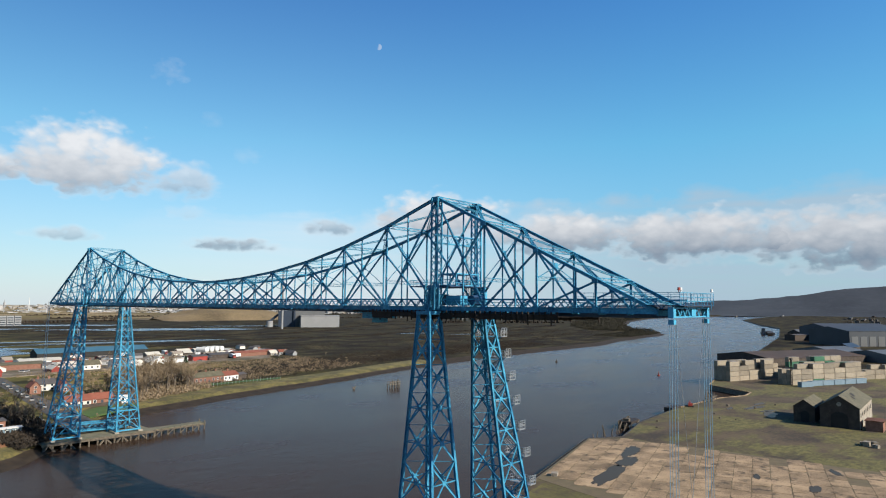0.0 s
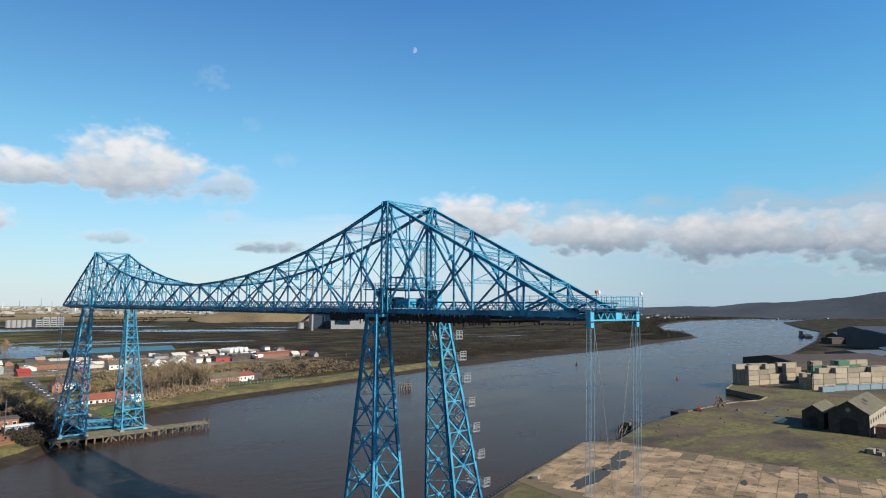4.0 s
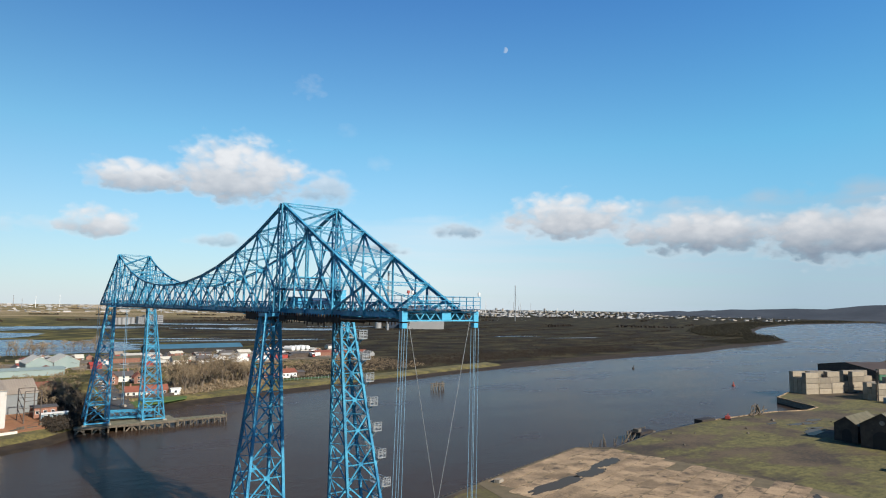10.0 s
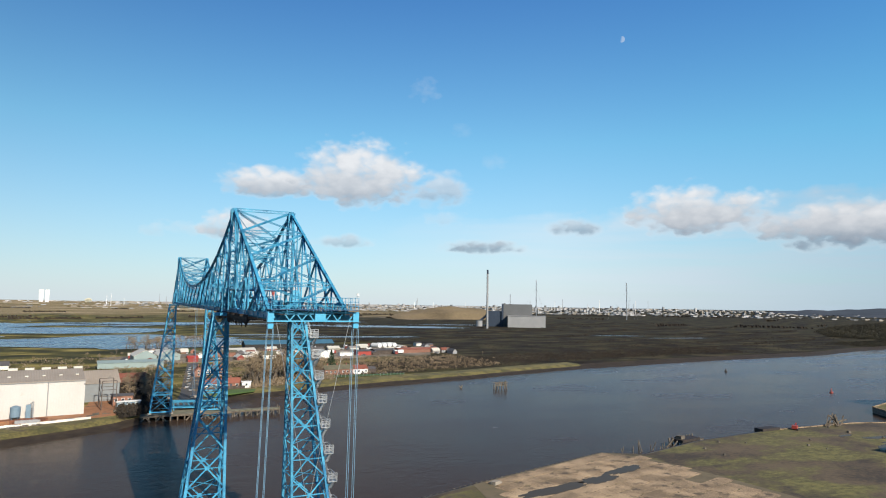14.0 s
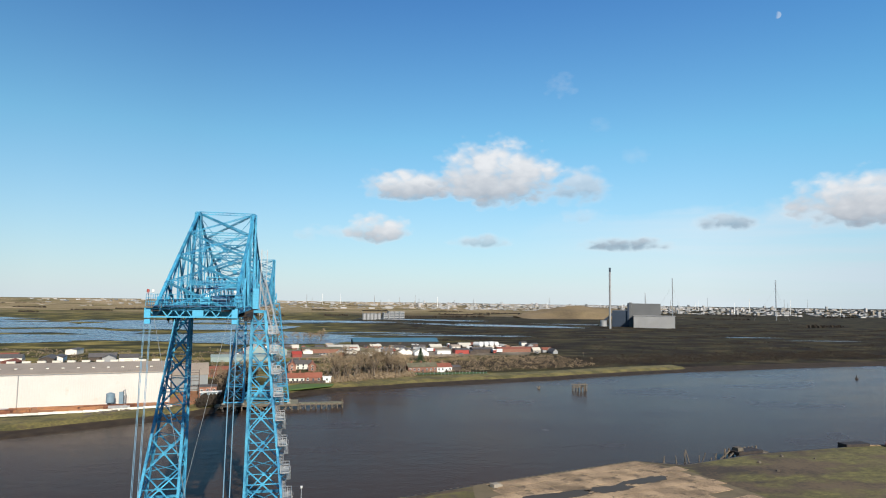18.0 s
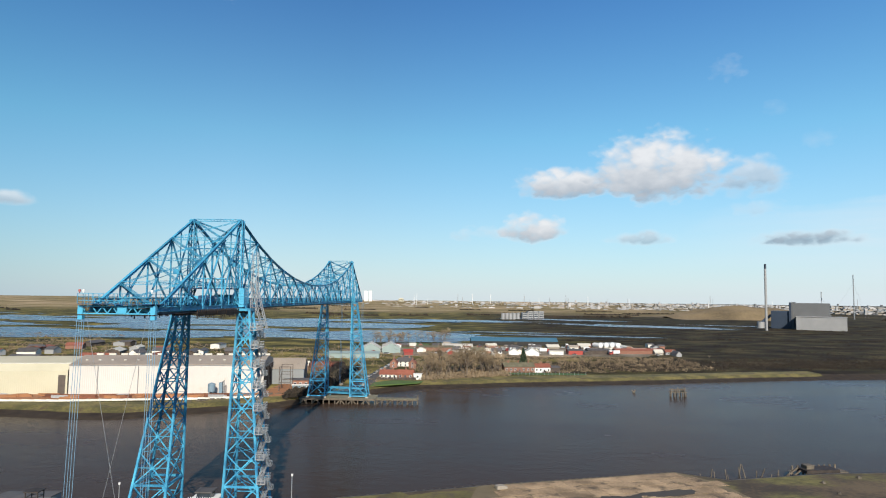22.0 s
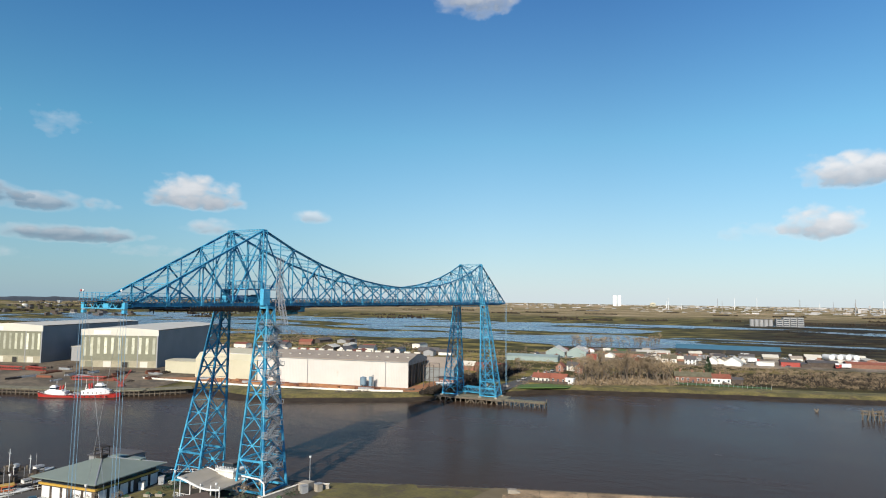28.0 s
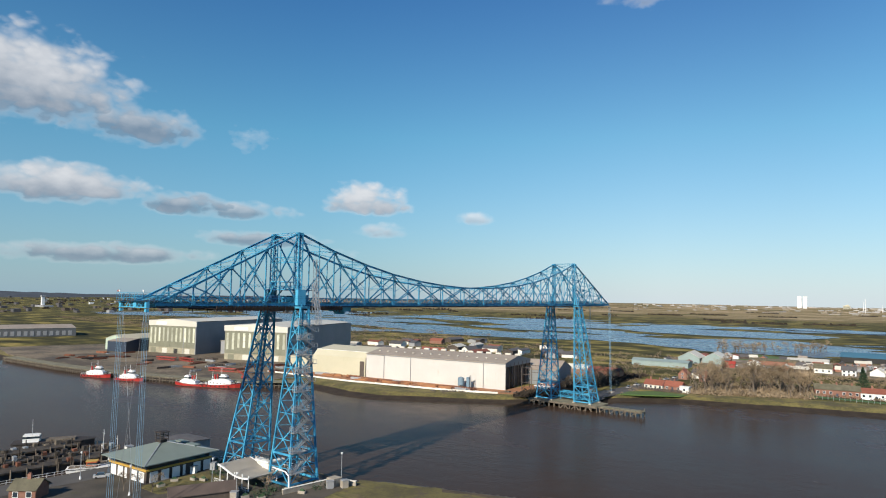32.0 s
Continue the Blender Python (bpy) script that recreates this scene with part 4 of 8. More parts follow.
# top laterals and sway frames between the trusses
for a, b in zip(NODES, NODES[1:]):
    za, zb = top_z(a), top_z(b)
    part("top_lateral", Geo().laced((-W, a, za), (W, b, zb), 0.4, 0.24, bar=0.055, step=0.7), BLUE, bridge)
    part("top_lateral", Geo().laced((W, a, za), (-W, b, zb), 0.4, 0.24, bar=0.055, step=0.7), BLUE, bridge)
    part("bottom_lateral", Geo().channel((-W, a, ZB - 0.1), (W, b, ZB - 0.1), 0.3, 0.25), BLUE, bridge)
    part("bottom_lateral", Geo().channel((W, a, ZB - 0.1), (-W, b, ZB - 0.1), 0.3, 0.25), BLUE, bridge)
for y in NODES[1:-1]:
    z = top_z(y)
    part("top_strut", Geo().laced((-W, y, z), (W, y, z), 0.4, 0.55, bar=0.07, step=0.8), BLUE, bridge)
    h = z - ZB
    if h > 9:
        zs = ZB + 5.2
        part("sway_strut", Geo().laced((-W, y, zs), (W, y, zs), 0.3, 0.6, bar=0.05, step=0.8), BLUE, bridge)
        part("sway_brace", Geo().beam((-W, y, zs), (W, y, z - 0.4), 0.09, 0.12), BLUE, bridge)
        part("sway_brace", Geo().beam((W, y, zs), (-W, y, z - 0.4), 0.09, 0.12), BLUE, bridge)
        part("sway_plate", Geo().box(-0.5, y - 0.05, (zs + z) / 2 - 0.7, 0.5, y + 0.05, (zs + z) / 2 + 0.4), BLUE, bridge)
    elif h > 5:
        part("sway_brace", Geo().beam((-W, y, ZB + 4.6), (0, y, z - 0.4), 0.09, 0.12), BLUE, bridge)
        part("sway_brace", Geo().beam((W, y, ZB + 4.6), (0, y, z - 0.4), 0.09, 0.12), BLUE, bridge)
for y0 in (0.0, SPAN):
    part("sway_strut", Geo().laced((-W, y0, ZB + 13.2), (W, y0, ZB + 13.2), 0.8, 1.6, bar=0.12, step=1.4), BLUE, bridge)
# cross beams, track girders and side walkways along the bottom chords
y = NODES[0]
while y <= NODES[-1] + 0.1:
    part("cross_beam", Geo().channel((-W - 0.2, y, ZB - 0.25), (W + 0.2, y, ZB - 0.25), 0.3, 0.7), BLUE, bridge)
    y += 4.617
for x in (-3.9, -1.3, 1.3, 3.9):
    part("track_girder", Geo().channel((x, NODES[0] + 2, ZB - 0.7), (x, NODES[-1] - 2, ZB - 0.7), 0.3, 0.6), BLUE_DARK, bridge)
for side in (-1, 1):
    x0 = side * (W - 1.6)
    part("walkway", Geo().box(min(x0, x0 + side * 1.2), -47, ZB + 0.2, max(x0, x0 + side * 1.2), 222, ZB + 0.28), STEEL_DARK, bridge)
    for k in range(9):
        g = Geo()
        ya, yb = -47 + k * 29.8, -47 + (k + 1) * 29.8
        for z in (0.65, 1.25):
            g.beam((x0, ya, ZB + z), (x0, yb, ZB + z), 0.06)
        for i in range(16):
            yy = ya + (yb - ya) * i / 16
            g.beam((x0, yy, ZB + 0.2), (x0, yy, ZB + 1.25), 0.06)
        part("railing", g, BLUE, bridge)
    # shallow lattice stringer just inside each bottom chord
    for k in range(19):
        ya, yb = -43 + k * 13.9, -43 + (k + 1) * 13.9
        g = Geo().beam((side * (W - 0.5), ya, ZB + 1.75), (side * (W - 0.5), yb, ZB + 1.75), 0.2)
        n = 10
        for i in range(n):
            u0, u1 = ya + (yb - ya) * i / n, ya + (yb - ya) * (i + 1) / n
            za, zb = (ZB + 0.3, ZB + 1.7) if i % 2 else (ZB + 1.7, ZB + 0.3)
            g.beam((side * (W - 0.5), u0, za), (side * (W - 0.5), u1, zb), 0.14)
        part("stringer", g, BLUE, bridge)

# machinery house level at the near posts and its outer panel boxes
for y0, side in ((0.0, 1), (0.0, -1), (SPAN, 1), (SPAN, -1)):
    x = side * (W + 1.2)
    if y0 == 0.0 and side > 0:
        for k in range(7):
            part("panel_board", Geo().box(x - 0.62, y0 - 1.45, ZB - 0.2 + k * 0.66, x + 0.62, y0 + 1.45, ZB + 0.4 + k * 0.66), BLUE_BRIGHT, bridge, "bright blue panel board")
    else:
        part("post_frame", Geo().laced((x, y0, ZB - 0.2), (x, y0, ZB + 4.4), 1.1, 2.4, bar=0.2, step=1.1), BLUE, bridge)
    part("knee_brace", Geo().channel((side * 8.0, y0, 51.6), (side * W, y0, ZB + 6.5), 0.3, 0.3), BLUE, bridge)
part("machinery_floor", Geo().box(-W, -3.4, ZB + 4.1, W, 7.0, ZB + 4.3), BLUE_DARK, bridge)
g = Geo()
for yy in (-3.4, 7.0):
    for z in (4.9, 5.4):
        g.beam((-W, yy, ZB + z), (W, yy, ZB + z), 0.07)
for xx in (-W, W):
    for z in (4.9, 5.4):
        g.beam((xx, -3.4, ZB + z), (xx, 7.0, ZB + z), 0.07)
    for i in range(12):
        g.beam((xx, -3.4 + i * 10.4 / 11, ZB + 4.3), (xx, -3.4 + i * 10.4 / 11, ZB + 5.4), 0.06)
part("railing", g, BLUE, bridge)
for xa, ya, xb, yb, h, m in ((-4.2, -4.6, -2.2, -1.0, 1.8, BLUE_BRIGHT), (2.2, -3.0, 4.2, 1.0, 1.6, BLUE), (-1.6, 4.4, 2.6, 6.8, 2.2, BLUE_BRIGHT)):
    part("winding_gear", Geo().box(xa, ya, ZB + 0.6, xb, yb, ZB + 0.6 + h), m, bridge)
for k in range(4):
    part("winding_drum", Geo().tube((-1.6, -5 + k * 3.4, ZB + 1.6), (1.6, -5 + k * 3.4, ZB + 1.6), 0.95, n=14), BLUE_DARK, bridge)
cabf = part("control_cabin", Geo().box(-3.4, -2.8, ZB + 4.3, 3.4, 2.8, ZB + 4.5).box(-3.4, -2.8, ZB + 6.5, 3.4, 2.8, ZB + 6.7), BLUE_BRIGHT, bridge)
for xx in (-3.3, -1.1, 1.1, 3.3):
    for yy in (-2.7, 2.7):
        part("mullion", Geo().box(xx - 0.1, yy - 0.1, ZB + 4.5, xx + 0.1, yy + 0.1, ZB + 6.5), BLUE_BRIGHT, cabf)
# dark maintenance staging hung under the chords beside the near legs
SOOT = material("tarred staging timber", (0.0102, 0.00765, 0.0068), (0.0425, 0.0289, 0.0213), 0.9, 0.0, 0.8, 6.0, 0.2, 0.7)
for x in (-W - 0.6, -2, 2, W + 0.6):
    part("staging_beam", Geo().beam((x, -27, ZB - 1.45), (x, 17, ZB - 1.45), 0.22, 0.36), SOOT, bridge)
rng = random.Random(44)
for i in range(40):
    yy = -27 + i * 44 / 39
    part("staging_plank", Geo().box(-W - 0.9, yy - 0.36, ZB - 1.26, W + 0.9, yy + 0.36, ZB - 1.16), SOOT, bridge)
    for x in (-W - 0.75, W + 0.75):
        lo = rng.uniform(1.7, 2.5)
        part("staging_prop", Geo().box(x - 0.09, yy - 0.1, ZB - lo, x + 0.09, yy + 0.1, ZB - 0.3), SOOT, bridge)
for x in (-W - 0.8, W + 0.8):
    for k in range(8):
        ya = -27 + k * 5.5
        part("staging_board", Geo().box(x - 0.04, ya + 0.1, ZB - 1.15 - rng.uniform(0.1, 0.9), x + 0.04, ya + 5.3, ZB - 0.75), SOOT, bridge)

# trolley with its cabin under the track
tr = part("trolley", Geo().box(-3.4, 20.5, ZB - 2.3, 3.4, 24.0, ZB - 0.9).box(-4.2, 18.5, ZB - 1.1, 4.2, 26.5, ZB - 0.95).box(-1.2, 21, ZB - 3.2, 1.2, 23.4, ZB - 2.3), BLUE, bridge, "blue trolley hung under the track")
for i in range(8):
    part("trolley_wheel", Geo().tube((-4.1, 19 + i, ZB - 0.85), (-3.6, 19 + i, ZB - 0.85), 0.34, n=10), STEEL_DARK, tr)

# ---- legs ----
def leg(parent, y0, side, base_z, top=51.4):
    """A tapering lattice leg: upright inner face, battered outer face, four corner posts, star bracing in eight tiers."""
    lg = part("leg", Geo().box(5.2 if side > 0 else -9.5, y0 - 1.7, top, 9.5 if side > 0 else -5.2, y0 + 1.7, top + 0.6), BLUE, parent, "tapering blue lattice leg")

    land = -1 if y0 < 90 else 1

    def corner(z, sx, sy):
        # upright towards the river and the other leg, battered towards the land and outwards
        f = (top - z) / (top - 3.5)
        xo = 9.2 + f * 6.1
        h = (1.5 + f * 7.2) if sy == land else 1.3
        return Vector((side * (xo if sx else 6.5), y0 + sy * h, z))

    for sx in (0, 1):
        for sy in (-1, 1):
            part("post", Geo().channel(corner(base_z, sx, sy), corner(top, sx, sy), 0.52, 0.52, plate=0.1), BLUE, lg)
            b = corner(base_z, sx, sy)
            part("foot", Geo().box(b.x - 0.8, b.y - 0.8, base_z - 0.9, b.x + 0.8, b.y + 0.8, base_z + 0.25), STONE, lg)
    tiers = [base_z + 0.6]
    heights = [7.6, 7.2, 6.8, 6.3, 5.7, 5.1, 4.6, 4.2]
    k = (top - 0.4 - tiers[0]) / sum(heights)
    for h in heights:
        tiers.append(tiers[-1] + h * k)
    faces = [((0, -1), (1, -1)), ((1, -1), (1, 1)), ((1, 1), (0, 1)), ((0, 1), (0, -1))]
    for (ax, ay), (bx, by) in faces:
        for n, (z0, z1) in enumerate(zip(tiers, tiers[1:])):
            a0, a1, b0, b1 = corner(z0, ax, ay), corner(z1, ax, ay), corner(z0, bx, by), corner(z1, bx, by)
            part("brace", Geo().beam(a0, b1, 0.16, 0.26), BLUE, lg)
            part("brace", Geo().beam(b0, a1, 0.16, 0.26), BLUE, lg)
            wa, wb = (a0 - b0).length, (a1 - b1).length
            zm = z0 + (z1 - z0) * wa / (wa + wb)
            part("strut", Geo().beam(corner(zm, ax, ay), corner(zm, bx, by), 0.13, 0.2), BLUE, lg)
            c = (corner(zm, ax, ay) + corner(zm, bx, by)) / 2
            d = (b0 - a0).normalized() * 0.42
            part("star_plate", Geo().beam(c - d, c + d, 0.2, 0.75), BLUE, lg)
        part("strut", Geo().beam(corner(tiers[1], ax, ay), corner(tiers[1], bx, by), 0.4, 0.5), BLUE, lg)
        part("strut", Geo().beam(corner(tiers[0], ax, ay), corner(tiers[0], bx, by), 0.4, 0.5), BLUE, lg)
    # crossed ties inside every other tier
    for z0 in tiers[1:-1]:
        part("inner_tie", Geo().beam(corner(z0, 0, -1), corner(z0, 1, 1), 0.11), BLUE, lg)
        part("inner_tie", Geo().beam(corner(z0, 0, 1), corner(z0, 1, -1), 0.11), BLUE, lg)
    return corner, tiers


for y0, bz in ((0.0, 3.6), (SPAN, 3.2)):
    for side in (-1, 1):
        corner, tiers = leg(bridge, y0, side, bz)
# portal ties between the two legs of each pair, just under the boom
for y0 in (0.0, SPAN):
    for sy in (-1, 1):
        part("portal_tie", Geo().laced((-7, y0 + sy * 1.3, 51.2), (7, y0 + sy * 1.3, 51.2), 0.5, 0.9, bar=0.1, step=1.0), BLUE, bridge)

# ---- anchor girder and cables at the near end ----
g = Geo().beam((-6.6, -45.4, 53.0), (6.6, -45.4, 53.0), 0.5, 0.2).beam((-6.6, -45.4, 51.75), (6.6, -45.4, 51.75), 0.5, 0.2)
part("anchor_girder", g, BLUE_BRIGHT, bridge)
n = 14
for i in range(n):
    xa, xb = -6.2 + 12.4 * i / n, -6.2 + 12.4 * (i + 1) / n
    za, zb = (51.8, 52.95) if i % 2 else (52.95, 51.8)
    part("girder_web", Geo().beam((xa, -45.4, za), (xb, -45.4, zb), 0.14, 0.13, (0, 1, 0)), BLUE_BRIGHT, bridge)
for side in (-1, 1):
    part("saddle", Geo().box(side * 6.3 - 0.45, -45.8, 51.6, side * 6.3 + 0.45, -45.0, 53.1), BLUE_BRIGHT, bridge)
    part("end_shoe", Geo().box(side * 6.3 - 0.4, -45.8, 50.7, side * 6.3 + 0.4, -45.0, 51.4), BLUE_BRIGHT, bridge)
    part("mid_panel", Geo().box(side * 1.0 - 0.9, -45.7, 51.8, side * 1.0 + 0.7, -45.1, 53.0), BLUE_BRIGHT, bridge) if side > 0 else None
    bx = 6.0 if side > 0 else -7.3
    for dx in (-0.42, 0.42):
        for dy in (-0.35, 0.35):
            part("anchor_cable", Geo().tube((side * 6.3 + dx, -45.5 + dy, 50.6), (bx + dx * 1.2, -45.3 + dy * 1.4, 3.2), 0.042, n=6), CABLE, bridge, "pale blue anchor cable")
    part("stay_wire", Geo().tube((side * 5.4, -45.4, 51.6), (-side * 4.6, -45.0, 3.2), 0.035, n=5), WIRE, bridge, "thin grey stay wire")
    part("anchor_block", Geo().box(bx - 1.6, -47.0, 2.2, bx + 1.6, -43.6, 4.0), STONE, bridge)
# end platform with handrail and lamps above the girder
g = Geo().box(-6.4, -46.6, 53.35, 6.4, -41.5, 53.45)
part("end_platform", g, BLUE_DARK, bridge)
g = Geo()
for z in (54.0, 54.6, 55.2):
    for x0, y0, x1, y1 in ((-6.4, -46.6, 6.4, -46.6), (-6.4, -46.6, -6.4, -30), (6.4, -46.6, 6.4, -30)):
        g.beam((x0, y0, z), (x1, y1, z), 0.07)
for i in range(11):
    xx = -6.4 + 12.8 * i / 10
    g.beam((xx, -46.6, 53.4), (xx, -46.6, 55.2), 0.07)
for i in range(1, 11):
    for xx in (-6.4, 6.4):
        g.beam((xx, -46.6 + i * 1.66, 53.2), (xx, -46.6 + i * 1.66, 55.2), 0.07)
part("railing", g, BLUE, bridge)
for x, m in ((-6.2, RED_PAINT), (-5.5, WHITE), (6.3, WHITE)):
    part("warning_lamp", Geo().tube((x, -46.4, 55.2), (x, -46.4, 55.5), 0.07, n=6).tube((x, -46.4, 55.5), (x, -46.4, 55.9), 0.22, 0.18, n=8), m, bridge)
# far end girder and its anchor cables
for side in (-1, 1):
    for dx in (-0.35, 0.35):
        for dy in (-0.3, 0.3):
            part("anchor_cable", Geo().tube((side * 6.0 + dx, 224.0 + dy, 51.8), (side * 6.4 + dx, 224.6 + dy, 3.0), 0.05, n=5), CABLE, bridge, "pale blue anchor cable")
    part("anchor_block", Geo().box(side * 6.4 - 1.6, 223.0, 2.2, side * 6.4 + 1.6, 226.4, 4.0), STONE, bridge)
part("end_girder", Geo().channel((-W, 223.2, ZB), (W, 223.2, ZB), 0.6, 1.0), BLUE, bridge)

# ---- stair tower on the near eastern leg ----
def stair():
    """Zigzag flights outside the eastern face, from landing to landing beside its southern post."""
    def outer(z):
        return 9.2 + (51.4 - z) / 47.9 * 6.1

    def south(z):
        return -1.5 - (51.4 - z) / 47.9 * 7.2

    zs = [7.4, 12.6, 17.8, 23.3, 28.5, 33.5, 38.3, 42.7, 46.9]
    for i, z in enumerate(zs):
        x, y = outer(z), south(z)
        cage = part("stair_landing", Geo().box(x + 0.25, y - 1.1, z - 0.1, x + 2.1, y + 3.9, z), GALV, bridge, "galvanised stair landing with a mesh guard")
        edges = (((x + 2.1, y - 1.1), (x + 2.1, y + 3.9)), ((x + 0.25, y - 1.1), (x + 2.1, y - 1.1)), ((x + 0.25, y + 3.9), (x + 2.1, y + 3.9)))
        for a, b in edges:
            for h in (0.06, 0.65, 1.25):
                part("guard_rail", Geo().beam((*a, z + h), (*b, z + h), 0.09), GALV, cage)
            n = 6 if a[0] == b[0] else 2
            for k in range(n + 1):
                q = k / n
                part("guard_post", Geo().beam((a[0] + (b[0] - a[0]) * q, a[1] + (b[1] - a[1]) * q, z), (a[0] + (b[0] - a[0]) * q, a[1] + (b[1] - a[1]) * q, z + 1.25), 0.07), GALV, cage)
        for a in (x + 0.35, x + 1.2, x + 2.05):
            part("cage_post", Geo().beam((a, y - 1.12, z), (a, y - 1.12, z + 1.7), 0.1), GALV, cage)
        for h in (0.9, 1.7):
            part("cage_rail", Geo().beam((x + 0.35, y - 1.12, z + h), (x + 2.05, y - 1.12, z + h), 0.1), GALV, cage)
        for yy in (y + 0.2, y + 3.4):
            part("bracket", Geo().beam((x - 0.1, yy, z - 1.5), (x + 1.9, yy, z - 0.1), 0.14), BLUE, cage)
        if i + 1 < len(zs):
            zn = zs[i + 1]
            zmid = (z + zn) / 2
            for k2, (za, zb, sgn, off) in enumerate(((z, zmid, 1, 0.75), (zmid, zn, -1, 1.65))):
                xm = outer(zmid) + off
                ya, yb = (y + 0.4, y + 4.6) if sgn > 0 else (y + 4.6, south(zn) + 0.6)
                p, q = Vector((xm, ya, za)), Vector((xm, yb, zb))
                g = Geo()
                for k in (-0.4, 0.4):
                    g.beam(p + Vector((k, 0, 0)), q + Vector((k, 0, 0)), 0.08, 0.26)
                    for h in (0.55, 1.05):
                        g.beam(p + Vector((k, 0, h)), q + Vector((k, 0, h)), 0.06)
                    for j in range(6):
                        c = p.lerp(q, j / 5) + Vector((k, 0, 0))
                        g.beam(c, c + Vector((0, 0, 1.05)), 0.05)
                for j in range(13):
                    c = p.lerp(q, (j + 0.5) / 13)
                    g.box(c.x - 0.38, c.y - 0.13, c.z - 0.03, c.x + 0.38, c.y + 0.13, c.z + 0.03)
                part("stair_flight", g, GALV, bridge, "galvanised open stair flight")
            xm, ym = outer(zmid), y + 4.6
            half = part("half_landing", Geo().box(xm + 0.25, ym, zmid - 0.1, xm + 2.1, ym + 1.1, zmid), GALV, bridge)
            part("guard_rail", Geo().beam((xm + 0.25, ym + 1.1, zmid + 1.05), (xm + 2.1, ym + 1.1, zmid + 1.05), 0.07), GALV, half)
            part("guard_rail", Geo().beam((xm + 2.1, ym, zmid + 1.05), (xm + 2.1, ym + 1.1, zmid + 1.05), 0.07), GALV, half)
            for q in (0.0, 1.1):
                part("guard_post", Geo().beam((xm + 2.1, ym + q, zmid), (xm + 2.1, ym + q, zmid + 1.05), 0.07), GALV, half)
    g = Geo().laced((11.6, 3.6, 46.6), (8.2, 4.2, 58.8), 0.9, 1.3, bar=0.1, step=1.0)
    part("ladder_cage", g, GALV, bridge, "caged ladder above the stair")
    part("lift_mast", Geo().laced((8.4, 4.6, 50), (8.4, 4.6, 66.0), 1.3, 1.3, bar=0.08, step=1.2), GALV, bridge)


stair()

# ---- buildings ----
def building(name, label, cat, x, y, w, d, eave, ridge, rot, wall, roof, z=3.0, windows=0, floors=1, hip=0.0, door=False, chimneys=0, group="", gable_windows=False):
    """A pitched-roof building: w along its ridge, d across, with its windows, doors and chimneys."""
    t = thing(name, label, cat, pose(x, y, z, 0, 0, rot), group)
    g = Geo().box(-w / 2, -d / 2, -0.6, w / 2, d / 2, eave)
    if not hip and ridge > eave:
        for s in (-1, 1):
            xx = s * w / 2
            g.add([(xx, -d / 2, eave), (xx, d / 2, eave), (xx, 0, ridge)], [(0, 1, 2) if s > 0 else (2, 1, 0)])
    part("wall", g, wall, t)
    rf = part("roof", Geo().gable(w, d, eave, ridge, 0.4, 0.2, hip=hip), roof, t)
    fh = eave / floors
    for fl in range(floors):
        zc = fh * (fl + 0.55)
        for k in range(windows):
            xx = -w / 2 + w * (k + 0.5) / windows
            if door and fl == 0 and k == windows // 2:
                part("door", Geo().box(xx - 0.55, -d / 2 - 0.06, 0.0, xx + 0.55, -d / 2 + 0.02, 2.1), NAVY, t)
                continue
            for s in (-1, 1):
                yy = s * d / 2
                wd = part("window", Geo().box(xx - 0.7, min(yy, yy + s * 0.08), zc - 0.75, xx + 0.7, max(yy, yy + s * 0.08), zc + 0.75), WHITE, t)
                part("pane", Geo().box(xx - 0.58, min(yy, yy + s * 0.1), zc - 0.63, xx + 0.58, max(yy, yy + s * 0.1), zc + 0.63), GLASS, wd)
    if gable_windows:
        for s in (-1, 1):
            xx = s * w / 2
            for zc in (1.5, 3.7):
                wd = part("window", Geo().box(min(xx, xx + s * 0.08), -0.7, zc - 0.7, max(xx, xx + s * 0.08), 0.7, zc + 0.7), WHITE, t)
                part("pane", Geo().box(min(xx, xx + s * 0.1), -0.58, zc - 0.58, max(xx, xx + s * 0.1), 0.58, zc + 0.58), GLASS, wd)
    for k in range(chimneys):
        xx = -w / 2 + w * (k + 0.5) / chimneys
        part("chimney", Geo().box(xx - 0.45, -0.35, ridge - 0.6, xx + 0.45, 0.35, ridge + 1.3).tube((xx - 0.2, 0, ridge + 1.3), (xx - 0.2, 0, ridge + 1.7), 0.13).tube((xx + 0.2, 0, ridge + 1.3), (xx + 0.2, 0, ridge + 1.7), 0.13), BRICK, rf)
    return t


# the town on the far bank
building("terrace_house", "long low red brick terrace with a mossy brown roof", "house", 107, 304, 22, 8, 4.2, 6.6, 10, BRICK, MOSSY, windows=7, floors=1, door=True, chimneys=3)
building("terrace_house", "white rendered end of the brick terrace under red tiles", "house", 123.6, 306.9, 11.6, 8, 3.6, 5.8, 10, WHITE, TILE, windows=4, floors=1, door=True, chimneys=1)
building("outhouse", "dark low outhouse beside the terrace", "shed", 133, 309, 7, 7, 3.2, 4.2, 12, BRICK_DARK, SLATE)
building("terrace_house", "white terrace with a red tiled roof", "house", 19, 261, 11, 7, 2.8, 5.2, -3, RENDER, TILE, windows=4, floors=1, door=True, chimneys=2)
building("terrace_house", "red brick terrace with a red tiled roof", "house", 30, 262, 10, 7, 2.8, 5.2, -3, BRICK, TILE, windows=3, floors=1, door=True, chimneys=1)
building("cabin", "small white flat-topped cabin", "cabin", 38, 256, 5, 4, 3.4, 3.6, -3, WHITE, WHITE, windows=1)
building("gabled_house", "tall brick house with a steep tiled gable", "house", 17, 322, 8, 5.4, 3.8, 6.6, 90, BRICK, TILE, windows=2, floors=1, gable_windows=True, chimneys=1)
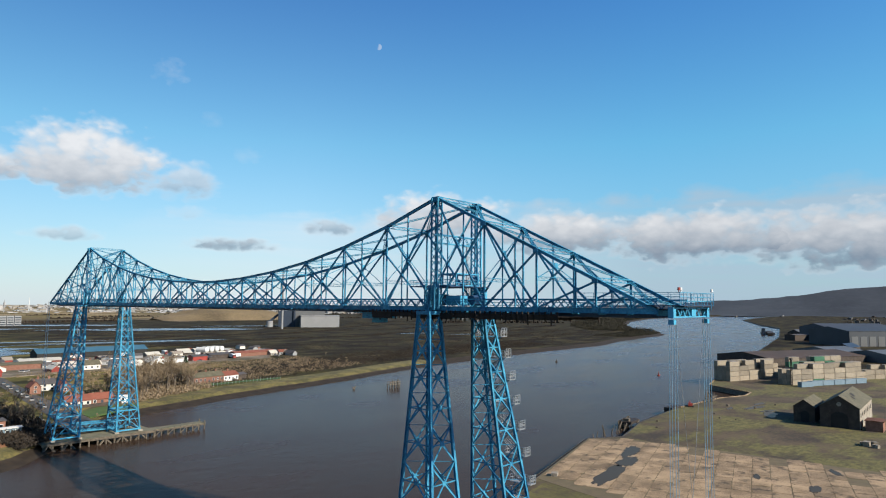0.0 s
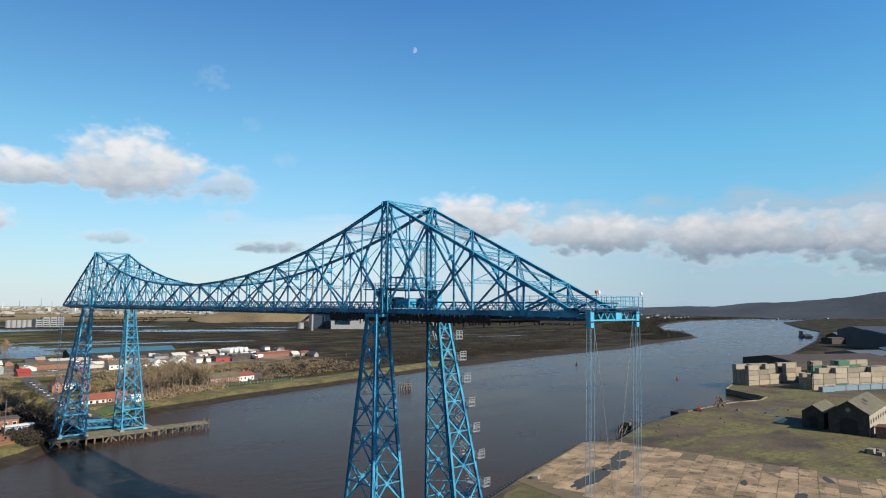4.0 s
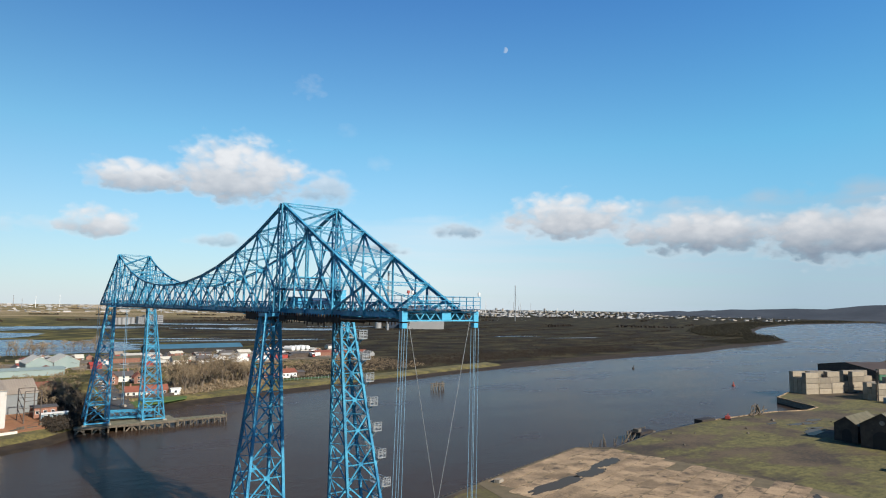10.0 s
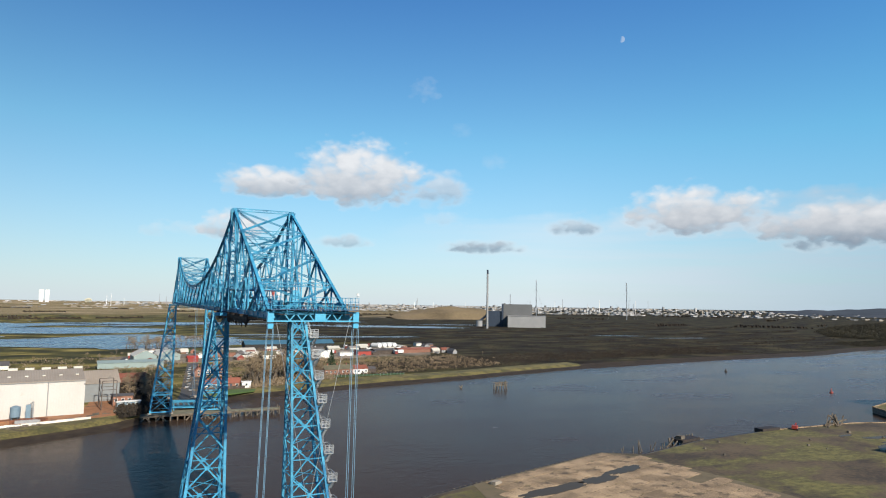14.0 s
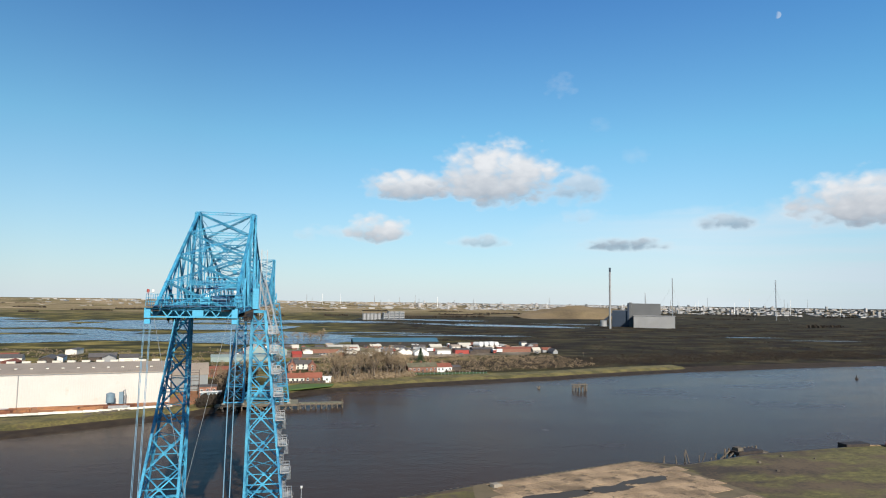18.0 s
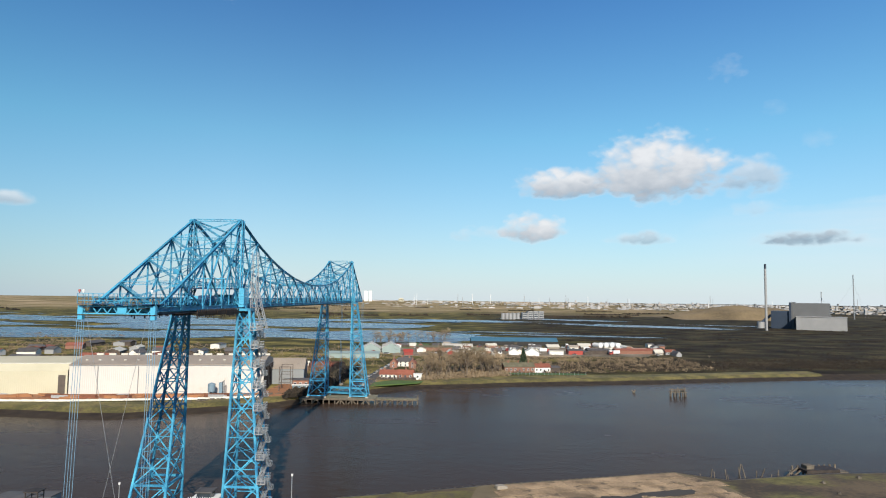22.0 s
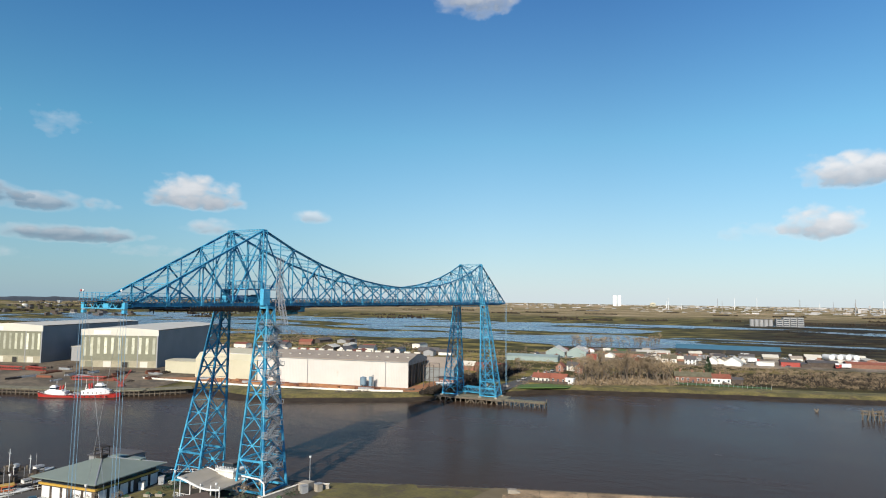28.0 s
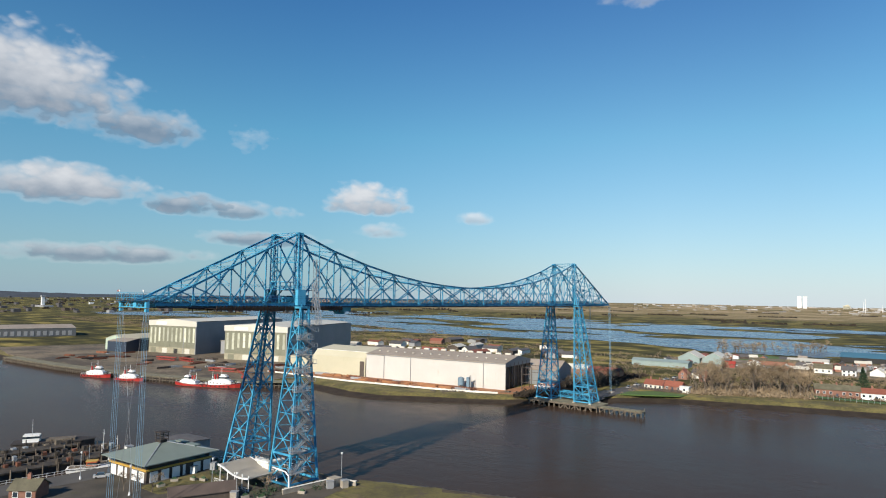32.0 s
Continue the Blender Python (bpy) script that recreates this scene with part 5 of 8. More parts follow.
building("gabled_house", "tall brick house with a steep tiled gable", "house", 31, 320, 8, 5.4, 3.8, 6.4, 90, BRICK, TILE, windows=2, floors=1, gable_windows=True, chimneys=1)
building("house", "pale house with a grey roof between brick gables", "house", 25, 334, 11, 7, 3.8, 6.4, 0, RENDER, SLATE, windows=3, floors=2, chimneys=2)
building("works_shed", "long pale teal sheet metal shed", "shed", -24, 396, 44, 12, 4.0, 5.4, 4, TEAL_ROOF, TEAL_ROOF)
building("gabled_shed", "white-roofed twin gabled shed with teal walls", "shed", -15, 446, 26, 17, 5.0, 9.6, 96, TEAL_ROOF, PALE_ROOF, group="twin gabled sheds")
building("gabled_shed", "white-roofed twin gabled shed with teal walls", "shed", 3, 452, 26, 17, 5.0, 9.6, 96, TEAL_ROOF, PALE_ROOF, group="twin gabled sheds")
building("blue_warehouse", "very long low warehouse with a blue sheet roof", "warehouse", 130, 566, 96, 18, 4.8, 8.4, 2, BLACK, BLUE_SHEET)
building("warehouse", "white low warehouse with a grey roof", "warehouse", 66, 492, 30, 14, 4.4, 6.0, 4, WHITE, PALE_ROOF)
building("warehouse", "brick warehouse with red doors", "warehouse", 44, 470, 36, 12, 4.2, 5.6, 4, BRICK, MOSSY)
building("red_shed", "bright red corrugated shed", "shed", 21, 424, 8, 7, 3.4, 5.2, 8, RED_PAINT, RED_PAINT)
building("house", "white house with a slate roof", "house", 101, 430, 9, 8, 4.4, 7.2, 3, WHITE, SLATE, windows=3, floors=2, door=True, chimneys=2)
building("house", "cream house with a brown roof", "house", 84, 436, 12, 9, 4.0, 7.0, 3, RENDER, MOSSY, windows=3, floors=1, chimneys=1)
building("marquee_shed", "white gabled fabric shed", "shed", 134, 438, 18, 13, 3.2, 7.2, 84, WHITE, PALE_ROOF)
building("marquee_shed", "white gabled fabric shed", "shed", 118, 444, 12, 9, 3.0, 6.0, 84, WHITE, PALE_ROOF)
building("red_warehouse", "long low warehouse with a rust red roof", "warehouse", 240, 470, 46, 12, 3.8, 5.2, 6, BRICK, TILE)
building("workshop", "low workshop with a dark roof", "workshop", 200, 462, 22, 10, 4.0, 5.4, 6, BRICK_DARK, SLATE)
building("workshop", "low workshop painted bright red", "workshop", 176, 452, 14, 9, 4.2, 5.4, 6, RED_PAINT, SLATE)

YARD_TAN = waste_ground("pale trodden town yard", (0.111, 0.0892, 0.0638), (0.255, 0.208, 0.153), (0.0425, 0.0382, 0.017), (0.085, 0.0723, 0.0298), 0.52)
ring = []
for k in range(80):
    w = 2 * math.pi * k / 80
    r = 1.0 + 0.35 * noise.noise((math.cos(w) * 2, math.sin(w) * 2, 4.0))
    ring.append((120 + 165 * r * math.cos(w), 480 + 14 * math.cos(w) + 62 * r * math.sin(w)))
solid("town_yard", Geo().prism(ring, 2.4, 3.45), YARD_TAN, "pale trodden earth round the works buildings", "yard", kind="structure")
rng = random.Random(5)
for i in range(84):
    x, y = rng.uniform(-30, 285), 0
    y = rng.uniform(432, 545) + (x - 120) * 0.12
    if 66 < x < 190 and y > 535:
        continue
    w, d = rng.uniform(5, 15), rng.uniform(4, 9)
    wall = rng.choice([WHITE, RENDER, BRICK, PLANT_GREY, PLANT_GREY, BRICK_DARK, BRICK_DARK, STONE, BRICK, RED_PAINT, STONE])
    roof = rng.choice([SLATE, PALE_ROOF, SLATE, TILE, PALE_ROOF, ROOF_SHEET])
    tone = {WHITE: "white", RENDER: "cream", BRICK: "red brick", PLANT_GREY: "grey", BRICK_DARK: "dark brick", RED_PAINT: "red", STONE: "tan block"}[wall]
    building("yard_building", "small " + tone + " works building in the yard", "shed", x, y, w, d, rng.uniform(2.2, 3.4), rng.uniform(3.8, 5.0), rng.choice([4, 94]) + rng.uniform(-4, 4), wall, roof, windows=rng.choice([0, 0, 2]), group="works buildings")
for i in range(34):
    x = rng.uniform(-330, 10)
    y = 262 + rng.uniform(0, 170) + (-x) * 0.25
    if x > -60 and 330 < y < 440:
        continue
    building("yard_building", "low weathered works building", "shed", x, y, rng.uniform(8, 26), rng.uniform(7, 12), rng.uniform(2.8, 4.4), rng.uniform(4.8, 6.4), rng.choice([4, 94]) + rng.uniform(-8, 8), rng.choice([RENDER, BRICK, BRICK_DARK, PLANT_GREY]), rng.choice([SLATE, PALE_ROOF, TILE, ROOF_SHEET, SLATE]), group="works buildings")

# storage tanks: white horizontal cylinders on cradles
tank = thing("storage_tank", "white horizontal cylinder tank on concrete cradles", "tank", pose(212, 514, 3.2, 0, 0, 20), group="white tanks")
part("shell", Geo().tube((0, -6, 4.4), (0, 6, 4.4), 2.6, n=18).tube((0, -6, 4.4), (0, -7.0, 4.4), 2.6, 1.4, 18).tube((0, 6, 4.4), (0, 7.0, 4.4), 2.6, 1.4, 18), WHITE, tank)
for yy in (-4, 4):
    part("cradle", Geo().box(-2.2, yy - 0.4, -0.5, 2.2, yy + 0.4, 2.6), STONE, tank)
for k in range(1, 4):
    copy_thing(tank, pose(212 + 6.6 * k, 514 + 2.4 * k, 3.2, 0, 0, 20))

# the grey-clad plant with its chimney, and pale silos beyond
plant = thing("power_plant", "grey and navy clad waste plant", "plant", pose(750, 1085, 3.0, 0, 0, -32))
MID_GREY = material("mid grey cladding", (0.0723, 0.0765, 0.0808), (0.115, 0.119, 0.123), 0.5, 0, 0.06, 1.0, 0, 0.4)
part("tall_hall", Geo().box(-26, 8, -1, 34, 60, 50).box(-30, 4, -1, -26, 64, 52), MID_GREY, plant)
part("end_wall", Geo().box(-34, 2, -1, -30, 66, 51), NAVY, plant)
part("low_hall", Geo().box(-20, -30, -1, 62, 8, 24), PLANT_GREY, plant)
part("low_roof", Geo().box(-21, -31, 24, 63, 9, 25), PLANT_GREY, plant)
part("dark_hall", Geo().box(-66, 6, -1, -34, 56, 34), NAVY, plant)
part("conveyor", Geo().beam((-90, 20, 6), (-66, 20, 26), 5, 5), NAVY, plant)
part("round_store", Geo().tube((-84, 0, -1), (-84, 0, 12), 7, n=20), PLANT_GREY, plant)
ch = thing("plant_chimney", "tall slender grey chimney beside the plant", "chimney", pose(633.5, 1014.5, 3.0))
part("flue", Geo().tube((0, 0, -1), (0, 0, 112), 2.3, 1.9, 14), PLANT_GREY, ch)
part("cap", Geo().tube((0, 0, 112), (0, 0, 120.5), 2.0, 1.9, 14), NAVY, ch)
fl = thing("grain_silos", "row of pale grey silos with a tower block", "silos", pose(240, 1420, 3.0, 0, 0, 12))
for k in range(5):
    part("silo", Geo().tube((-52 + k * 9.5, 0, -1), (-52 + k * 9.5, 0, 16), 4.6, n=14), PLANT_GREY, fl)
for k in range(4):
    part("block", Geo().box(-4 + k * 14, -6, -1, 8.6 + k * 14, 8, 21 if k else 18), PLANT_GREY, fl)
    for r in range(4):
        part("window_band", Geo().box(-3 + k * 14, -6.1, 3 + r * 4.4, 7.6 + k * 14, -5.95, 4.8 + r * 4.4), GLASS, fl)
for az, dist, h in ((34.3, 2300, 139), (42.3, 2300, 132), (31.9, 2600, 90)):
    m = thing("radio_mast", "slender guyed lattice mast on the far plain", "mast", pose(dist * math.sin(radians(az)) + 15, dist * math.cos(radians(az)) - 60, 3.0), group="radio masts")
    part("lattice", Geo().laced((0, 0, -1), (0, 0, h), 1.8, 1.8, bar=0.35, step=6), GALV, m)
    for k in range(3):
        w = 2.1 * k + 0.4
        part("guy_wire", Geo().tube((math.cos(w) * h * 0.5, math.sin(w) * h * 0.5, 0), (0, 0, h * 0.8), 0.12, n=4), GALV, m)
tb = thing("tower_block", "white concrete tower block in the far distance", "tower block", pose(-500, 4250, 10.0, 0, 0, 6) @ Matrix.Scale(0.8, 4))
part("slab", Geo().box(-34, -9, -8, -6, 9, 104), WHITE, tb)
part("slab", Geo().box(4, -7, -8, 30, 11, 104), WHITE, tb)
for k in range(15):
    part("window_band", Geo().box(-33, -9.3, 3 + k * 6.6, -7, -8.9, 4.2 + k * 6.6), PLANT_GREY, tb)
tb = thing("tower_block", "cream concrete tower block in the far distance", "tower block", pose(-275, 4260, 10.0, 0, 0, 4) @ Matrix.Scale(0.75, 4))
part("slab", Geo().box(-24, -9, -8, 24, 9, 44), CREAM, tb)
part("slab", Geo().box(-12, -9.5, 44, 14, 9, 50), CREAM, tb)
for k in range(6):
    part("window_band", Geo().box(-23, -9.4, 2 + k * 6.6, 23, -8.9, 4.6 + k * 6.6), GLASS, tb)
tw = thing("control_tower", "white tower on the far western plain", "tower", pose(-2051, 688, 3.0))
part("shaft", Geo().box(-4, -4, -1, 4, 4, 30), WHITE, tw)
part("cab", Geo().box(-5.5, -5.5, 30, 5.5, 5.5, 35), PLANT_GREY, tw)
part("base_hall", Geo().box(-20, -14, -1, 45, 14, 5), PLANT_GREY, tw)

# the far town along the skyline
far = Geo()
rng = random.Random(11)
for i in range(2500):
    az = rng.choice([rng.uniform(-8, 62), rng.gauss(30, 12), rng.gauss(34, 16), rng.uniform(-20, 66), rng.gauss(27, 9)])
    dist = 4480 - 1300 * rng.random() ** 2
    x, y = dist * math.sin(radians(az)), dist * math.cos(radians(az))
    if y < 620 and x > 0 and y > x * 0.25 - 100:
        continue
    tall = rng.random() < 0.06 and 8 < az < 50
    w, d, h = rng.uniform(8, 34), rng.uniform(8, 20), rng.uniform(2.0, 6.5)
    if tall:
        w, d, h = rng.uniform(6, 16), rng.uniform(6, 12), rng.uniform(9, 22)
    z = rise(x, y)
    far.box(x - w / 2, y - d / 2, z - 3, x + w / 2, y + d / 2, z + h, rng.choice([0, 0, 1, 2, 1, 3, 1, 2]))
FAR_PALE = material("far pale cladding", (0.24, 0.24, 0.25), (0.44, 0.43, 0.425), 0.8, 0, 0.01, 0.2, 0, 0.6)
solid("far_town", far, [FAR_PALE, PLANT_GREY, STONE, MID_GREY], "pale far-off town and industry along the skyline", "town", kind="stuff")
far = Geo()
for i in range(40):
    az, dist = rng.uniform(-3, 52), rng.uniform(3200, 4400)
    x, y = dist * math.sin(radians(az)), dist * math.cos(radians(az))
    far.tube((x, y, rise(x, y) - 2), (x, y, rise(x, y) + rng.uniform(30, 75)), rng.uniform(1.0, 3.0), 0.9, 6, slot=rng.choice([0, 1]))
solid("far_stacks", far, [PLANT_GREY, WHITE], "thin stacks and turbine masts on the skyline", "stacks", kind="stuff")
# darker low town, trees and works in front of the eastern hills and on the western plain
far = Geo()
for i in range(900):
    az, dist = rng.choice([rng.uniform(64, 96), rng.uniform(64, 96), rng.uniform(-86, -50)]), rng.uniform(1500, 4000)
    x, y = dist * math.sin(radians(az)), dist * math.cos(radians(az))
    if x > 0 and y > 0.2 * x - 120:
        continue
    z = rise(x, y)
    w, d, h = rng.uniform(6, 26), rng.uniform(6, 16), rng.uniform(3, 8)
    far.box(x - w / 2, y - d / 2, z - 3, x + w / 2, y + d / 2, z + h, rng.choice([0, 2, 2, 3, 3, 3, 2, 1 if dist > 2600 else 3]))
solid("outskirts", far, [PLANT_GREY, WHITE, BRICK_DARK, SLATE], "low outlying town and works below the hills", "town", kind="stuff")
# low sandy spoil hill behind the plant
g = Geo()
vs, n = [], 26
for i in range(n + 1):
    for j in range(n + 1):
        u, v = i / n * 2 - 1, j / n * 2 - 1
        h = max(0.0, 1 - u * u * 0.9 - v * v) * (38 + 9 * noise.noise((u * 3, v * 3, 1)) + 4 * noise.noise((u * 9, v * 9, 1)))
        vs.append((950 + u * 240, 1770 + v * 150, 2.0 + h))
g.add(vs, [(i * (n + 1) + j, (i + 1) * (n + 1) + j, (i + 1) * (n + 1) + j + 1, i * (n + 1) + j + 1) for i in range(n) for j in range(n)])
solid("spoil_hill", g, material("dry grass hill", (0.085, 0.0638, 0.034), (0.212, 0.157, 0.085), 1.0, 0, 0.01, 0.2, 0, 0.8), "low sandy grass-covered hill", "hill", kind="structure", smooth=True)

# ---- fabrication yard west of the far tower ----
YARD = radians(8.0)
shed = thing("fabrication_shed", "long white sheet metal fabrication shed", "shed", pose(-92, 196, 3.2, 0, 0, 8))
L = 49.0
part("front_wall", Geo().box(-L, -13, -0.6, L, -12.7, 14.6), WHITE_SHEET, shed)
part("back_wall", Geo().box(-L, 24, -0.6, L, 24.3, 14.6), WHITE_SHEET, shed)
part("west_wall", Geo().box(-L, -12.7, -0.6, -L + 0.3, 24, 14.6), WHITE_SHEET, shed)
part("eave_trim", Geo().box(-L - 0.2, -13.4, 14.4, L + 0.2, -12.9, 15.0), PLANT_GREY, shed)
part("roof", Geo().add([(-L, -13.5, 15.0), (L, -13.5, 15.0), (L, 5.6, 18.2), (-L, 5.6, 18.2), (-L, 24.8, 15.0), (L, 24.8, 15.0), (-L, -13.5, 14.7), (L, -13.5, 14.7), (L, 5.6, 17.9), (-L, 5.6, 17.9), (-L, 24.8, 14.7), (L, 24.8, 14.7)],
     [(0, 1, 2, 3), (3, 2, 5, 4), (7, 6, 9, 8), (8, 9, 10, 11), (0, 6, 7, 1), (4, 5, 11, 10), (1, 7, 8, 2), (2, 8, 11, 5), (0, 3, 9, 6), (3, 4, 10, 9)]), ROOF_SHEET, shed, "brown grey profiled roof")
for k in range(15):
    xx = -L + 5 + k * 6.4
    part("roof_light", Geo().box(xx, -6.0, 16.4, xx + 1.2, -4.8, 16.85), PALE_ROOF, shed)
    part("roof_vent", Geo().box(xx, 8, 17.9, xx + 3.6, 9.4, 18.9), PALE_ROOF, shed)
for k in range(7):
    yy = -12.9 + k * 6.1
    part("end_column", Geo().box(L - 0.6, yy, -0.6, L, yy + 0.5, 14.6), BROWN_STEEL, shed)
part("end_gable", Geo().add([(L - 0.1, -13, 13.2), (L - 0.1, 24, 13.2), (L - 0.1, 24, 14.8), (L - 0.1, 5.6, 17.9), (L - 0.1, -13, 14.8)], [(0, 1, 2, 3, 4)]).box(L - 0.5, -13, 12.6, L - 0.1, 24, 13.2), GREY_SHEET, shed)
for k in range(6):
    yy = -12.2 + k * 6.1
    part("end_door", Geo().box(L - 2.4 - (k % 2) * 0.8, yy, -0.6, L - 2.0 - (k % 2) * 0.8, yy + 5.6, 12.8), BROWN_STEEL, shed, "dark brown sliding door leaf")
for xx in (-35.0, -15.0, L - 14):
    part("downpipe", Geo().tube((xx, -13.25, 0), (xx, -13.25, 14.6), 0.2, n=8), PLANT_GREY, shed)
part("inner_floor", Geo().box(-L + 0.4, -12.6, -0.5, L - 3.5, 23.9, 0.02), ASPHALT, shed)
# cream older bay joined to the western end
cb = thing("cream_shed", "cream sheet metal shed with a cranked roof edge", "shed", pose(-163, 186.5, 3.2, 0, 0, 8))
part("body", Geo().add([(-22, -13.5, -0.6), (22, -13.5, -0.6), (22, -13.5, 11.6), (-22, -13.5, 11.6), (-22, -9.5, 15.2), (22, -9.5, 15.2), (-22, 24, 15.2), (22, 24, 15.2), (-22, 24, -0.6), (22, 24, -0.6), (22, 7, 17.4), (-22, 7, 17.4)],
     [(0, 1, 2, 3), (3, 2, 5, 4), (4, 5, 10, 11), (11, 10, 7, 6), (6, 7, 9, 8), (0, 3, 4, 11, 6, 8), (1, 9, 7, 10, 5, 2)]), CREAM, cb)
part("door", Geo().box(17.5, -13.62, 0, 21, -13.52, 9.6), BROWN_STEEL, cb)
part("roof_trim", Geo().beam((-22, -9.6, 15.3), (22, -9.6, 15.3), 0.4, 0.25), WHITE, cb)
building("annex", "low cream flat-roofed annex", "shed", -203, 190, 34, 16, 8.0, 8.6, 8, CREAM, CREAM)
# bracing frame and workshops east of the shed
fr = thing("crane_gantry", "open brown steel gantry beside the shed", "gantry", pose(-36, 203, 3.2, 0, 0, 8))
for xx in (0, 6):
    for yy in (-6, 6):
        part("column", Geo().beam((xx, yy, -0.4), (xx, yy, 13), 0.35), BROWN_STEEL, fr)
for z in (4.5, 9, 13):
    for yy in (-6, 6):
        part("rail", Geo().beam((0, yy, z), (6, yy, z), 0.26), BROWN_STEEL, fr)
    part("brace", Geo().beam((0, -6, z - 4), (0, 6, z), 0.18), BROWN_STEEL, fr)
building("roof_shed", "grey-roofed open shed behind the white shed", "shed", -60, 236, 60, 26, 9, 14, 8, GREY_SHEET, ROOF_SHEET)
building("roof_shed", "long brown-roofed works shed", "shed", -150, 240, 110, 30, 8, 13.5, 8, RENDER, ROOF_SHEET)
building("brick_office", "small red brick office with a flat roof", "office", -27, 214, 9, 7, 4.4, 5.0, 8, BRICK, SLATE, windows=3)
building("site_cabin", "blue and white site cabin", "cabin", -24, 203, 10, 3.4, 2.8, 3.0, 8, CONTAINER_BLUE, WHITE, windows=3)

tk = thing("water_tank", "blue-grey round tank on legs by the shed", "tank", pose(-66, 180.5, 3.2))
part("vessel", Geo().tube((0, 0, 1.6), (0, 0, 5.6), 1.9, n=18).tube((0, 0, 5.6), (0, 0, 6.2), 1.9, 0.5, 18).tube((0, 0, 1.6), (0, 0, 0.8), 1.9, 0.6, 18), CONTAINER_BLUE, tk)
for k in range(4):
    part("leg", Geo().beam((1.5 * math.cos(k * 1.57 + 0.8), 1.5 * math.sin(k * 1.57 + 0.8), -0.3), (1.5 * math.cos(k * 1.57 + 0.8), 1.5 * math.sin(k * 1.57 + 0.8), 2), 0.25), CONTAINER_BLUE, tk)
tk2 = thing("vent_stack", "blue-grey filter unit with pipes", "filter", pose(-61.5, 181.5, 3.2))
part("cabinet", Geo().box(-0.9, -0.8, -0.3, 0.9, 0.8, 6.2), CONTAINER_BLUE, tk2)
part("pipe", Geo().tube((1.6, 0, -0.3), (1.6, 0, 7.4), 0.3, n=8).tube((0.5, 0, 6.4), (1.6, 0, 7.2), 0.25, n=8), PLANT_GREY, tk2)

# earth apron, white flood wall and grassy slope in front of the sheds
solid("yard_apron", Geo().prism([(-205, 154), (-150, 156), (-95, 163), (-50, 172), (-28, 182), (-16, 204), (-18, 240), (-40, 240), (-44, 190), (-180, 172)], 2.5, 3.12), ORANGE_EARTH, "orange rust-stained earth yard", "yard", kind="structure")
wall_pts = [(-205, 150), (-170, 151.5), (-130, 154), (-95, 160.5), (-62, 167), (-38, 176.5)]
wl = thing("flood_wall", "low pale concrete flood wall along the bank", "wall")
for (x0, y0), (x1, y1) in zip(wall_pts, wall_pts[1:]):
    n = max(1, round(math.hypot(x1 - x0, y1 - y0) / 6))
    for k in range(n):
        a, b = k / n, (k + 1) / n - 0.004
        part("wall_panel", Geo().beam((x0 + (x1 - x0) * a, y0 + (y1 - y0) * a, 3.3), (x0 + (x1 - x0) * b, y0 + (y1 - y0) * b, 3.1), 0.45, 1.5), RENDER, wl)
YARD_DIRT = material("grey brown yard dirt", (0.0595, 0.0459, 0.0306), (0.17, 0.134, 0.0884), 0.9, 0, 0.03, 0.35, 0.4, 1.6, (0.0467, 0.0382, 0.0289), 0.54)
solid("quay_yard", Geo().prism([(-440, 74), (-330, 76), (-289, 82), (-235, 94), (-202, 104), (-168, 124), (-176, 156), (-195, 190), (-215, 300), (-470, 300), (-520, 90)], 2.4, 3.1), YARD_DIRT, "grey brown earth yard behind the quay", "yard", kind="structure")
# steel stock, skips and beams on the apron
rng = random.Random(21)
def stock_pile(x, y, rot, mat, label):
    t = thing("steel_stock", label, "steel stock", pose(x, y, 3.15, 0, 0, rot), group="steel stock")
    for k in range(rng.randint(3, 6)):
        l = rng.uniform(5, 11)
        part("bar", Geo().box(-l / 2, k * 0.8 - 1.6, -0.1, l / 2, k * 0.8 - 1.0, rng.uniform(0.4, 1.3)), mat, t)
for i in range(26):
    u = rng.random()
    stock_pile(-178 + u * 130, 158 + u * 15 + rng.uniform(0, 9), 8 + rng.uniform(-10, 10), rng.choice([RUST, RUST, GALV, ORANGE_EARTH]), "rusty steel sections stacked on the ground")
for i in range(54):
    u = rng.random()
    stock_pile(-410 + u * 215, 84 + u * 42 + rng.uniform(0, 62), rng.choice([8, 98]) + rng.uniform(-12, 12), rng.choice([RUST, STEEL_DARK, RUST, BRICK_DARK, GALV, RUST]), "stacked steel and plant on the quay yard")

